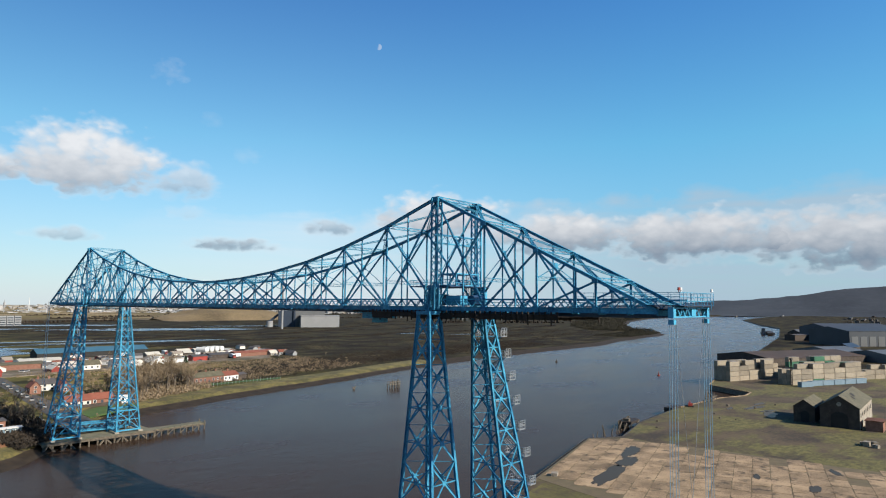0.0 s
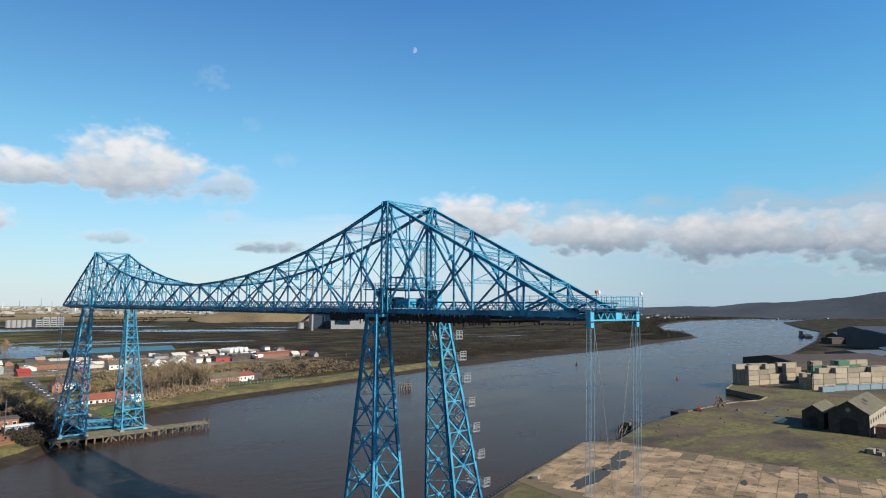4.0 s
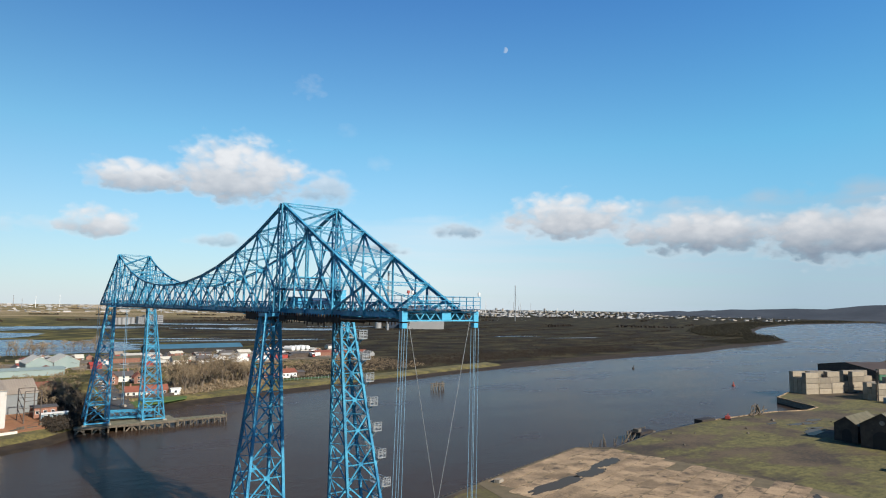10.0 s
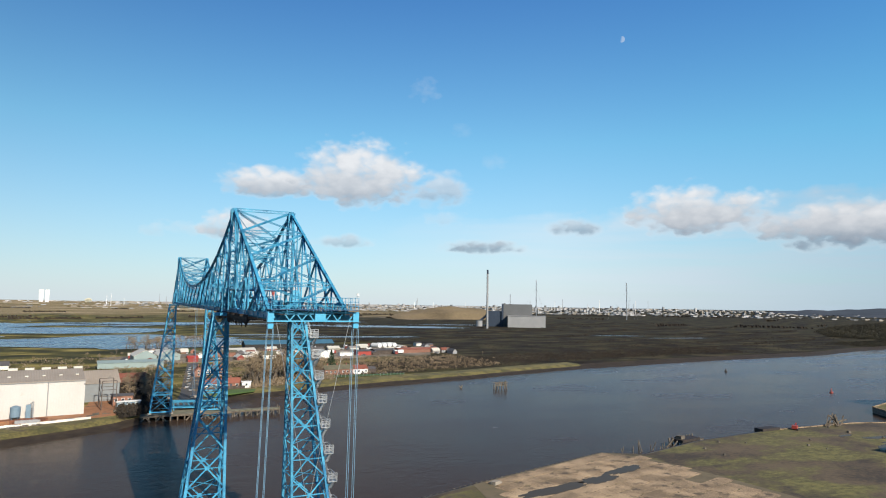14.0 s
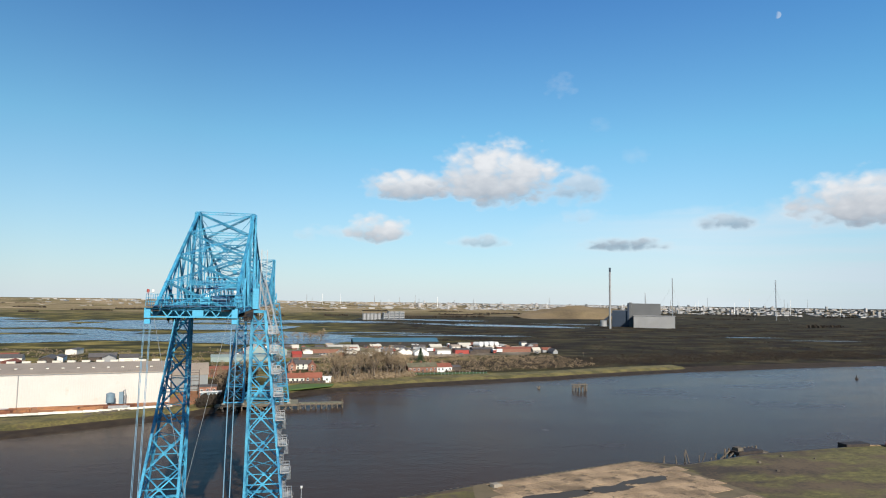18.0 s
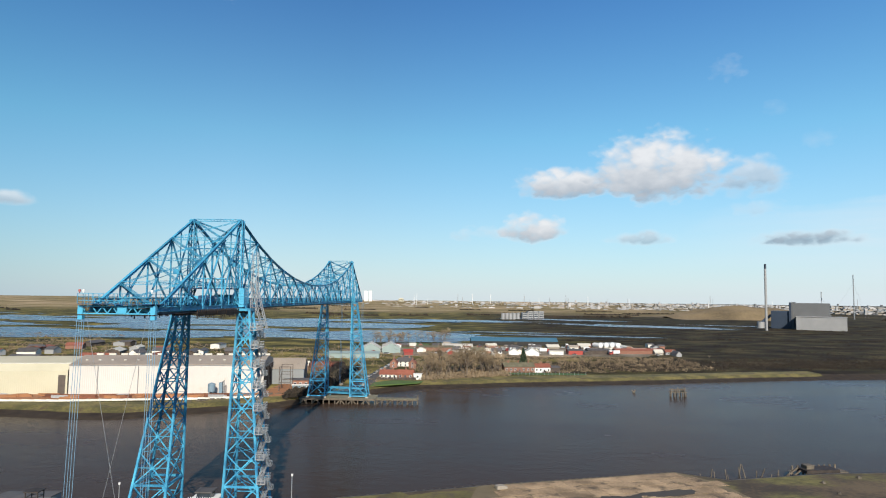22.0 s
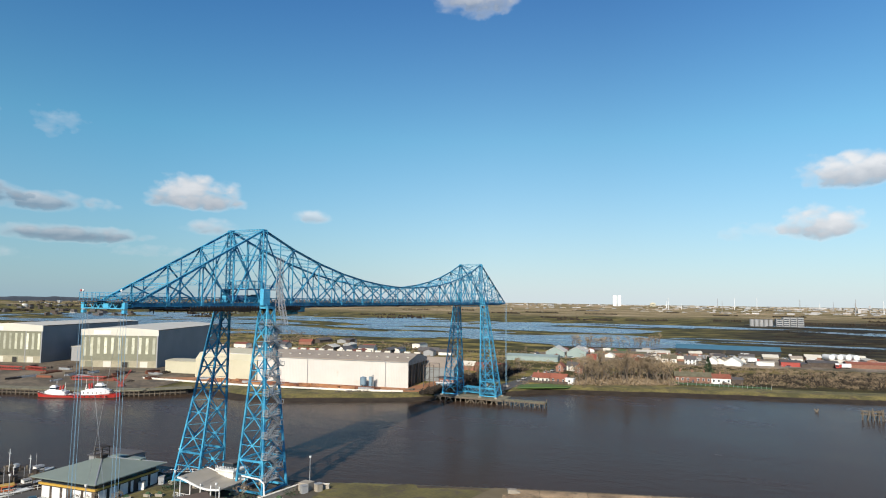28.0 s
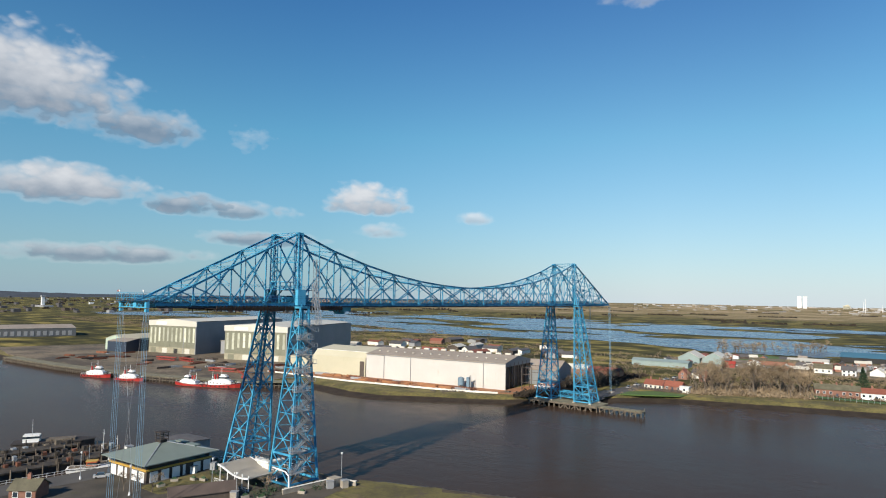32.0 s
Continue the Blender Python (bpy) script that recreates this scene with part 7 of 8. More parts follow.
scrub("yard_scrub", "brown bushes behind the yard", 1500, place_e, 1.0, 2.6, TWIG, 5)
def place_l(r):
    x = r.uniform(-30, -7)
    return x, 214 + (x + 30) * 0.4 + r.uniform(0, 100)
scrub("tower_thicket", "dark bramble thicket behind the far tower", 1500, place_l, 1.0, 2.8, SCRUB, 61)
scrub("bank_scrub", "dark brambles by the far tower", 1500, place_f, 0.9, 2.8, SCRUB, 6)
def place_h(r):
    x = -330 - r.random() ** 1.3 * 900
    y = 300 + r.uniform(0, 1) ** 1.8 * 330 + (-330 - x) * 0.12
    return x, y
scrub("brown_woods", "brown leafless woods west of the halls", 3600, place_h, 0.8, 3.0, TWIG, 15)
def far_woods(count, seed):
    r = random.Random(seed)
    g = Geo()
    for i in range(count):
        a, d = radians(r.choice([r.uniform(-88, -40), r.uniform(45, 85), r.uniform(-40, 50)])), r.uniform(1500, 4000)
        x0, y0 = d * math.sin(a), d * math.cos(a)
        if x0 > 0 and y0 < x0 * 0.42 + 250 and y0 > x0 * 0.12:
            continue
        L, turn = r.uniform(40, 220), r.uniform(-0.5, 0.5)
        for k in range(int(L / 7)):
            x, y = x0 + (k * 7) * math.cos(turn), y0 + (k * 7) * math.sin(turn) + r.uniform(-6, 6)
            z, h, w = rise(x, y), r.uniform(3, 6.5), r.uniform(3, 6)
            g.add([(x - w, y, z - 1), (x + w, y + r.uniform(-3, 3), z - 1), (x + w * 0.7, y, z + h * 0.7), (x, y, z + h), (x - w * 0.7, y + 1, z + h * 0.75)], [(0, 1, 2, 3, 4)])
            g.add([(x, y - w, z - 1), (x, y + w, z - 1), (x, y + w * 0.6, z + h * 0.7), (x, y, z + h), (x, y - w * 0.7, z + h * 0.7)], [(0, 1, 2, 3, 4)])
    solid("far_woods", g, SCRUB, "dark far-off hedges and woods", "woods", kind="stuff")
far_woods(120, 9)
def place_i(r):
    u = r.random()
    x = 900 + 210 * u + r.uniform(-25, 25)
    return x, bank_y(x) + r.uniform(12, 75)
WOODS = material("dark winter woods", (0.0085, 0.00935, 0.00595), (0.034, 0.0289, 0.0153), 0.95, 0.0, 0.05, 1.0, 0.0, 0.9)
scrub("headland_woods", "dark tree clumps on the headland", 3600, place_i, 1.0, 3.2, WOODS, 33)
def place_j(r):
    x = r.uniform(500, 1050)
    return x, bank_y(x) + 95 + 0.1 * (x - 500) + r.uniform(-12, 12) + r.choice([0, 60, 140])
scrub("heath_hedge", "dark hedge and bush rows over the heath", 1800, place_j, 0.8, 2.0, SCRUB, 34)
def place_k(r):
    x = 1120 + r.random() ** 1.5 * 2300
    return x, bank_y(x) + r.uniform(15, 170)
scrub("river_woods", "dark woods along the river beyond the headland", 2600, place_k, 3.0, 8.0, WOODS, 35)
rng = random.Random(52)

# ---- cars and yard vehicles on the far bank ----
car = thing("parked_car", "parked car with dark windows", "car", pose(60, 452, 3.4, 0, 0, 15), group="parked cars")
part("body", Geo().prism([(-2.1, -0.85), (1.9, -0.85), (2.2, -0.6), (2.2, 0.6), (1.9, 0.85), (-2.1, 0.85)], 0.3, 0.95), CAR_PAINT, car)
part("cabin", Geo().add([(-1.6, -0.8, 0.95), (1.0, -0.8, 0.95), (1.0, 0.8, 0.95), (-1.6, 0.8, 0.95), (-1.1, -0.65, 1.5), (0.4, -0.65, 1.5), (0.4, 0.65, 1.5), (-1.1, 0.65, 1.5)], [(4, 5, 6, 7), (0, 1, 5, 4), (1, 2, 6, 5), (2, 3, 7, 6), (3, 0, 4, 7)]), GLASS, car)
for sx in (-1.3, 1.3):
    for sy in (-0.86, 0.86):
        part("wheel", Geo().tube((sx, sy - 0.1, 0.32), (sx, sy + 0.1, 0.32), 0.32, n=10), BLACK, car)
rng = random.Random(31)
for i in range(70):
    x = rng.uniform(-10, 255)
    copy_thing(car, pose(x, rng.uniform(428, 540) + (x - 120) * 0.1, 3.4, 0, 0, rng.uniform(0, 360)))
for i in range(10):
    copy_thing(car, pose(6 + i * 1.1 + rng.uniform(-1, 1), 250 + i * 14, 3.2, 0, 0, 80 + rng.uniform(-5, 5)))
lorry = thing("lorry", "white box lorry with a dark cab", "lorry", pose(150, 470, 3.4, 0, 0, 20), group="parked lorries")
part("box_body", Geo().box(-5, -1.25, 1.1, 2.6, 1.25, 3.9), WHITE, lorry)
part("cab", Geo().box(2.9, -1.2, 0.7, 4.9, 1.2, 3.2), RED_PAINT, lorry)
part("windscreen", Geo().box(4.85, -1.0, 2.0, 4.95, 1.0, 2.9), GLASS, lorry)
for sx in (-3.6, -2.4, 3.8):
    for sy in (-1.05, 1.05):
        part("wheel", Geo().tube((sx, sy - 0.15, 0.5), (sx, sy + 0.15, 0.5), 0.5, n=10), BLACK, lorry)
for i in range(12):
    x = rng.uniform(0, 250)
    copy_thing(lorry, pose(x, rng.uniform(440, 535) + (x - 120) * 0.1, 3.4, 0, 0, rng.uniform(0, 360)))

# ---- the near wharf ----
# old brick works shed on the waste ground
ws = thing("brick_works", "derelict soot-dark brick shed with arched doorways", "shed", pose(242, -20, 3.0, 0, 0, 3))
part("wall", Geo().box(-21, -7.2, -0.6, 21, 7.2, 8.6).add([(-21, -7.2, 8.6), (-21, 7.2, 8.6), (-21, 0, 13.2), (21, -7.2, 8.6), (21, 7.2, 8.6), (21, 0, 13.2)], [(2, 1, 0), (3, 4, 5)]), BRICK_DARK, ws)
part("south_face", Geo().box(-20.9, -7.32, -0.3, 20.9, -7.2, 8.5), STONE, ws, "weathered sandy brick side wall")
rf = part("roof", Geo().gable(42, 14.4, 8.6, 13.2, 0.4, 0.25), MOSSY, ws, "mossy brown sheet roof with broken panels")
part("roof_hole", Geo().add([(-3, -3.4, 11.35), (1.5, -3.4, 11.35), (1.5, -1.6, 12.5), (-3, -1.6, 12.5)], [(0, 1, 2, 3)]), BLACK, rf)
part("roof_hole", Geo().add([(-8, -4.4, 10.75), (-6, -4.4, 10.75), (-6, -2.6, 11.9), (-8, -2.6, 11.9)], [(0, 1, 2, 3)]), BLACK, rf)
def arch(x, y0, y1, h):
    pts = [(x, y0, -0.3), (x, y1, -0.3), (x, y1, h * 0.65)]
    for k in range(1, 8):
        w = math.pi * k / 8
        pts.append((x, (y0 + y1) / 2 + (y1 - y0) / 2 * math.cos(w), h * 0.65 + h * 0.35 * math.sin(w)))
    pts.append((x, y0, h * 0.65))
    n = len(pts)
    back = [(p[0] + 0.3, p[1], p[2]) for p in pts]
    return Geo().add(pts + back, [tuple(range(n - 1, -1, -1))] + [(i, (i + 1) % n, n + (i + 1) % n, n + i) for i in range(n)])
part("archway", arch(-21.06, -3.2, 3.2, 6.6), BLACK, ws)
part("round_light", Geo().tube((-21.1, 0, 9.8), (-20.9, 0, 9.8), 0.9, n=16), STONE, ws)
for k in range(7):
    xx = -18 + k * 5.6
    w = part("window", Geo().tube((xx, -7.42, 5.6), (xx, -7.3, 5.6), 1.0, n=14), BRICK_DARK, ws)
    part("pane", Geo().tube((xx, -7.46, 5.6), (xx, -7.4, 5.6), 0.7, n=14), BLACK, w)
w2 = thing("brick_annexe", "smaller dark brick gabled annexe with a doorway", "shed", pose(238, -6, 3.0, 0, 0, 3))
part("wall", Geo().box(-12, -4.2, -0.6, 12, 4.2, 6.6).add([(-12, -4.2, 6.6), (-12, 4.2, 6.6), (-12, 0, 9.6), (12, -4.2, 6.6), (12, 4.2, 6.6), (12, 0, 9.6)], [(2, 1, 0), (3, 4, 5)]), BRICK_DARK, w2)
part("roof", Geo().gable(24, 8.4, 6.6, 9.6, 0.3, 0.2), MOSSY, w2)
part("archway", arch(-12.06, -2.0, 1.4, 5.0), BLACK, w2)
building("brick_hut", "low brick hut with a flat rusty top", "hut", 226, -33, 9, 6, 4.0, 4.3, 3, BRICK, RUST)
for i, (x, y, s) in enumerate(((187, -36, 1.0), (190, -38, 0.8), (185.5, -39, 0.7), (189, -34.5, 0.6), (223, -30, 0.7))):
    t = thing("concrete_block", "loose grey concrete block on the ground", "block", pose(x, y, 3.0, 0, 0, i * 33), group="loose blocks")
    part("block", Geo().box(-1.6 * s, -1.0 * s, -0.2, 1.6 * s, 1.0 * s, 1.7 * s), CONTAINER, t)

# container stacks on the far wharf
def container(mat, label):
    t = thing("container", label, "container", pose(372, 72, 3.0), group="stacked containers")
    part("box", Geo().box(-5.0, -1.45, 0.1, 5.0, 1.45, 3.2), mat, t)
    for x in (-5.04, 4.8):
        part("end_frame", Geo().box(x, -1.5, 0, x + 0.24, 1.5, 3.25), mat, t)
    part("door", Geo().box(-5.1, -1.35, 0.2, -5.0, -0.04, 3.1).box(-5.1, 0.04, 0.2, -5.0, 1.35, 3.1), mat, t)
    return t
pale, green, blue = container(CONTAINER, "weathered pale container in a stack"), container(CONTAINER_GREEN, "green container in a stack"), container(CONTAINER_BLUE, "blue grey low container")
green.matrix_basis = pose(402, 36, 3.0 + 6.6, 0, 0, -25)
blue.matrix_basis = pose(366, 25, 3.0, 0, 0, -25)
rng = random.Random(14)
def stack(x, y, cols, rows, high, rot):
    c, s = math.cos(radians(rot)), math.sin(radians(rot))
    for i in range(cols):
        for j in range(rows):
            top = max(1, high - rng.choice([0, 0, 1, 1, 2]))
            for k in range(top):
                u, v = i * 10.5, j * 3.2
                copy_thing(green if (rng.random() < 0.09 and cols > 3) else pale, pose(x + c * u - s * v, y + s * u + c * v, 3.0 + 3.3 * k, 0, 0, rot))
stack(366, 69, 3, 4, 4, -18)
stack(404, 58, 2, 3, 4, -18)
stack(373, 33, 7, 3, 4, -25)
stack(396, 37, 5, 2, 5, -25)
stack(449, 4, 5, 2, 3, -25)
for k in range(5):
    copy_thing(blue, pose(378 + k * 10.6 * math.cos(radians(-25)), 22 + k * 10.6 * math.sin(radians(-25)), 3.0, 0, 0, -25))
lt = thing("lighting_column", "lattice lighting column among the containers", "light column", pose(367, 33, 3.0))
part("mast", Geo().laced((0, 0, -0.2), (0, 0, 17), 0.8, 0.8, bar=0.16, step=1.6), STEEL_DARK, lt)
part("head", Geo().box(-2, -0.5, 16.5, 2, 0.5, 17.6), STEEL_DARK, lt)
building("transit_shed", "low wide shed with a rust brown roof", "shed", 575, 85, 120, 60, 6, 10, -26, BRICK_DARK, material("rust brown roof", (0.032, 0.024, 0.021), (0.075, 0.05, 0.04), 0.85, 0, 0.05, 1.0, 0.1, 0.7))
building("pale_shed", "pale grey gabled shed on the wharf", "shed", 660, 70, 44, 50, 7, 11, -26, MID_GREY, MID_GREY, group="pale sheds")
building("pale_shed", "pale grey gabled shed on the wharf", "shed", 640, 22, 44, 50, 7, 11, -26, MID_GREY, MID_GREY, group="pale sheds")
bh = building("dock_hall", "very large dark blue-grey dock hall with pale bays", "hall", 958, 82, 130, 70, 20, 25, -36, material("dark slate cladding", (0.022, 0.028, 0.038), (0.042, 0.050, 0.062), 0.6, 0, 0.05, 1, 0, 0.5), material("dark slate sheet", (0.026, 0.034, 0.045), (0.05, 0.058, 0.07), 0.6, 0, 0.05, 1, 0, 0.5))
for k in range(9):
    part("bay_door", Geo().box(-62 + k * 13.8, -35.3, 0, -52 + k * 13.8, -35.0, 13), MID_GREY, bh)
building("dock_hall", "long dark dock hall behind the first", "hall", 1080, 130, 120, 60, 20, 26, -36, NAVY, material("slate sheet", (0.030, 0.036, 0.046), (0.055, 0.062, 0.074), 0.6, 0, 0.05, 1, 0, 0.5))
rng = random.Random(6)
for i in range(40):
    x = rng.uniform(480, 1500)
    y = 0.25 * x - 60 - rng.uniform(10, 330)
    building("wharf_building", "grey low wharf building", "shed", x, y, rng.uniform(14, 50), rng.uniform(10, 26), rng.uniform(5, 9), rng.uniform(9, 13), rng.uniform(-40, 20), rng.choice([MID_GREY, BRICK_DARK, BRICK_DARK, NAVY]), rng.choice([SLATE, MID_GREY, SLATE, NAVY]), group="wharf buildings")
fq = thing("wharf_wall", "low pale stone coping along the wharf", "coping")
for (x0, y0), (x1, y1) in (((221, 50), (274, 47)), ((274, 47), (296, 40)), ((296, 40), (312, 42)), ((312, 42), (332, 73)), ((332, 73), (374, 84))):
    n = max(1, round(math.hypot(x1 - x0, y1 - y0) / 4))
    for k in range(n):
        a, b = k / n, (k + 1) / n - 0.01
        part("coping_stone", Geo().beam((x0 + (x1 - x0) * a, y0 + (y1 - y0) * a - 0.5, 3.1), (x0 + (x1 - x0) * b, y0 + (y1 - y0) * b - 0.5, 3.1), 0.9, 0.4), CONCRETE, fq)
fj = thing("far_jetty", "dark far jetty with moored craft", "jetty", pose(1290, 300, 0, 0, 0, 18))
part("deck", Geo().box(-60, -6, 1.5, 60, 6, 4.5), STEEL_DARK, fj)
part("craft", Geo().prism([(-30, 8), (20, 8), (28, 12), (20, 16), (-30, 16)], -0.5, 4).box(-24, 9, 4, -6, 15, 12), NAVY, fj)

# collapsed timber wharf, stakes and wreckage at the water's edge
st = thing("wharf_stub", "collapsed timber and stone wharf end", "wharf", pose(174, 50.5, 0, 0, 0, 10))
part("deck", Geo().box(-6, -2.6, 2.2, 5.5, 2.2, 3.3), STEEL_DARK, st)
part("ledge", Geo().box(5.5, -2.0, 1.2, 9, 1.8, 2.4), ROCK, st)
part("cap", Geo().box(-5.0, -1.2, 3.3, -2.4, 1.2, 4.5), ROCK, st)
for k in range(9):
    part("pile", Geo().tube((-7 + k * 1.9, 2.7, -2), (-7 + k * 1.9, 2.7, 3.6), 0.3, n=7), TIMBER, st)
part("brace", Geo().beam((-12, 1.5, -0.5), (-6, 1.5, 3.2), 0.4).beam((-12.5, -1, -0.5), (-7, -1, 3.0), 0.35), TIMBER, st)
rng = random.Random(12)
for i in range(16):
    x, y = 137 + i * 2.1 + rng.uniform(-0.8, 0.8), 47.5 + rng.uniform(-1, 3.5)
    t = thing("stake", "rotten timber stake leaning in the shallows", "stake", pose(x, y, -1.5, rng.uniform(-16, 16), rng.uniform(-14, 14)), group="rotten stakes")
    part("pile", Geo().tube((0, 0, 0), (0, 0, rng.uniform(3.0, 6.4)), 0.2, 0.14, 6), TIMBER, t)
cr = thing("crushed_crane", "red scrap machine with a folded boom", "scrap machine", pose(233, 46.5, 3.0, 0, 0, 25) @ Matrix.Scale(0.75, 4))
part("body", Geo().box(-2.2, -1.3, 0.6, 1.4, 1.3, 2.4), RED_PAINT, cr)
part("boom", Geo().beam((0.5, 0, 2), (3.4, 0, 3.2), 0.5).beam((3.4, 0, 3.2), (5.8, 0.6, 0.6), 0.4).beam((1, 0.5, 1.6), (6.2, 1.4, 0.9), 0.4), RED_PAINT, cr)
part("track", Geo().box(-2.6, -1.9, -0.1, 2.2, -1.1, 0.8).box(-2.6, 1.1, -0.1, 2.2, 1.9, 0.8), BLACK, cr)
bk = thing("quay_block", "dark timber fender block at the quay edge", "fender", pose(221, 51, 0))
part("block", Geo().box(-5.5, -2.5, -1.5, 5, 1.6, 4.0), STEEL_DARK, bk)
hp = thing("timber_heap", "heap of old lattice timbers on the quay", "heap", pose(258, 46, 3.0))
for k in range(16):
    part("timber", Geo().beam((rng.uniform(-7, 5), rng.uniform(-2.5, 2.5), 0.1), (rng.uniform(-4, 8), rng.uniform(-2.5, 2.5), rng.uniform(1.5, 5.0)), 0.4), TIMBER, hp)
rng = random.Random(19)
for i in range(12):
    x, y = rng.uniform(150, 300), 0
    y = 44 - (x - 145) * 0.02 - rng.uniform(1, 26)
    t = thing("rubble", "lump of grey rubble lying on rough ground", "rubble", pose(x, y, 3.0, 0, 0, rng.uniform(0, 90)), group="rubble")
    s = rng.uniform(0.3, 0.9)
    part("lump", Geo().add([(-s, -s * 0.7, -0.1), (s, -s, -0.1), (s * 1.1, s * 0.8, -0.1), (-s * 0.8, s, -0.1), (-s * 0.6, -s * 0.5, s), (s * 0.7, -s * 0.6, s * 0.8), (s * 0.6, s * 0.5, s * 1.1), (-s * 0.5, s * 0.6, s * 0.7)], [(4, 5, 6, 7), (0, 1, 5, 4), (1, 2, 6, 5), (2, 3, 7, 6), (3, 0, 4, 7)]), ROCK, t)
kn = thing("quay_house", "small stained concrete block by the quay edge", "block", pose(72, 24, 3.0, 0, 0, 22) @ Matrix.Scale(0.55, 4))
part("block", Geo().box(-2.2, -1.6, -0.2, 2.2, 1.6, 1.9).box(1.6, -1.2, -0.2, 3.8, 1.0, 1.1), STONE, kn)
ff = thing("fender_piles", "dark timber fenders on the quay face", "fenders")
for (x0, y0), (x1, y1) in (((30, 15.6), (66, 27.6)), ((66, 27.6), (127, 45))):
    n = round(math.hypot(x1 - x0, y1 - y0) / 2.2)
    for k in range(n):
        piece("pile", post_me, ff, pose(x0 + (x1 - x0) * k / n, y0 + (y1 - y0) * k / n + 0.25, -0.6))
    part("waling", Geo().beam((x0, y0 + 0.2, 1.6), (x1, y1 + 0.2, 1.6), 0.5, 0.5), TIMBER, ff)
part("boarding", Geo().beam((68, 28.4, 0.9), (92, 35.3, 0.9), 0.2, 3.4), STEEL_DARK, ff)

# turf and puddles on the wharf
def patch(name, label, cat, mat, cx, cy, a, b, turn, z, seed, rough=0.5):
    ol = []
    for k in range(64):
        w = 2 * math.pi * k / 64
        r = 1.0 + rough * noise.noise((math.cos(w) * 1.8 + seed * 5, math.sin(w) * 1.8, seed)) + rough * 0.6 * noise.noise((math.cos(w) * 5 + seed, math.sin(w) * 5, seed))
        x, y = a * r * math.cos(w), b * r * math.sin(w)
        c, s = math.cos(radians(turn)), math.sin(radians(turn))
        ol.append((cx + c * x - s * y, cy + s * x + c * y))
    return solid(name, Geo().prism(ol, z - 0.3, z), mat, label, cat, kind="structure")


WHARF_GRASS = material("thin mossy grass", (0.0561, 0.0476, 0.017), (0.128, 0.112, 0.0323), 0.95, 0.0, 0.12, 1.2, 0.5, 1.0, (0.0638, 0.0476, 0.0306), 0.55)
for i, (x, y, a, b, turn) in enumerate(((44, 11, 22, 8, 20), (52, -12, 20, 15, 10))):
    patch("turf", "thin olive turf growing over the dirt", "turf", WHARF_GRASS, x, y, a, b, turn, 3.02 + 0.004 * i, 4 + i, 0.7)
PUDDLE = water_material("still puddle water", (0.05, 0.04, 0.03), 0.06, 3.0, 0.03, 1.25, 0.42)
for i, (x, y, a, b, turn) in enumerate(((84, 12.5, 13, 3.0, 12), (103, 16.5, 7, 2.6, 10), (117, 22, 9, 2.6, 16), (252, 22, 10, 2.2, -12), (268, 24, 7, 1.6, -5), (236, 10, 9, 3, 20), (246, 14, 5, 1.6, -20), (150, -60, 10, 3, 10), (135, -36, 4, 1.2, 30), (241, 30, 4, 1.2, 4), (113, -20, 3, 0.9, 20), (110, -36, 4, 1.4, 10))):
    patch("puddle", "shallow puddle lying on the wharf", "puddle", PUDDLE, x, y, a, b, turn, 3.17 if x < 148 else 3.095, 20 + i, 0.38)

# ---- visitor building, station canopy and small buildings at the near landing ----
pv = thing("pavilion", "pavilion with a hipped grey-green roof and yellow band", "building", pose(-28, -21, 3.0, 0, 0, 4))
part("wall", Geo().box(-9, -10, -0.6, 9, 10, 3.4), BRICK_DARK, pv)
part("upper_wall", Geo().box(-9, -10, 3.4, 9, 10, 5.6), GLASS, pv, "dark glazed upper storey")
part("band", Geo().box(-9.5, -10.5, 3.3, 9.5, 10.5, 3.75), YELLOW, pv, "yellow fascia band")
part("roof", Geo().gable(18, 20, 5.7, 8.4, 1.9, 0.25, hip=10.8), GREEN_ROOF, pv)
part("hip_rib", Geo().beam((10.9, -11.9, 5.4), (0.2, -0.1, 8.75), 0.3, 0.18).beam((10.9, 11.9, 5.4), (0.2, 0.1, 8.75), 0.3, 0.18), GALV, pv)
lan = part("lantern", Geo().box(-1, -1, 7.9, 1, 1, 9.2), STEEL_DARK, pv, "dark lattice roof lantern")
part("lantern_cap", Geo().box(-1.5, -1.5, 11.2, 1.5, 1.5, 11.4), STEEL_DARK, lan)
for a in (-1.2, 1.2):
    for b in (-1.2, 1.2):
        part("lantern_post", Geo().beam((a, b, 8.0), (a, b, 11.2), 0.18), STEEL_DARK, lan)
for z in (9.2, 10.2):
    for e in (-1.2, 1.2):
        part("lantern_rail", Geo().beam((-1.2, e, z), (1.2, e, z), 0.12), STEEL_DARK, lan)
        part("lantern_rail", Geo().beam((e, -1.2, z), (e, 1.2, z), 0.12), STEEL_DARK, lan)
for k in range(7):
    part("glazing_bar", Geo().box(9.0, -9.6 + k * 3.2, 3.75, 9.1, -9.45 + k * 3.2, 5.6), STEEL_DARK, pv)
    part("glazing_bar", Geo().box(-8.7 + k * 2.9, -10.1, 3.75, -8.55 + k * 2.9, -10.0, 5.6), STEEL_DARK, pv)
for k in range(6):
    yy = -9 + k * 3.4
    part("white_panel", Geo().box(9.0, yy, 0, 9.12, yy + (2.4 if k != 3 else 0.8), 2.9), WHITE, pv)
    part("doorway", Geo().box(9.0, yy + 2.65, 0, 9.1, yy + 3.3, 2.6), BLACK, pv)
for k in range(5):
    xx = -8.6 + k * 3.5
    part("white_panel", Geo().box(xx, -10.12, 0, xx + (2.6 if k != 2 else 1.2), -10.0, 2.9), WHITE, pv)
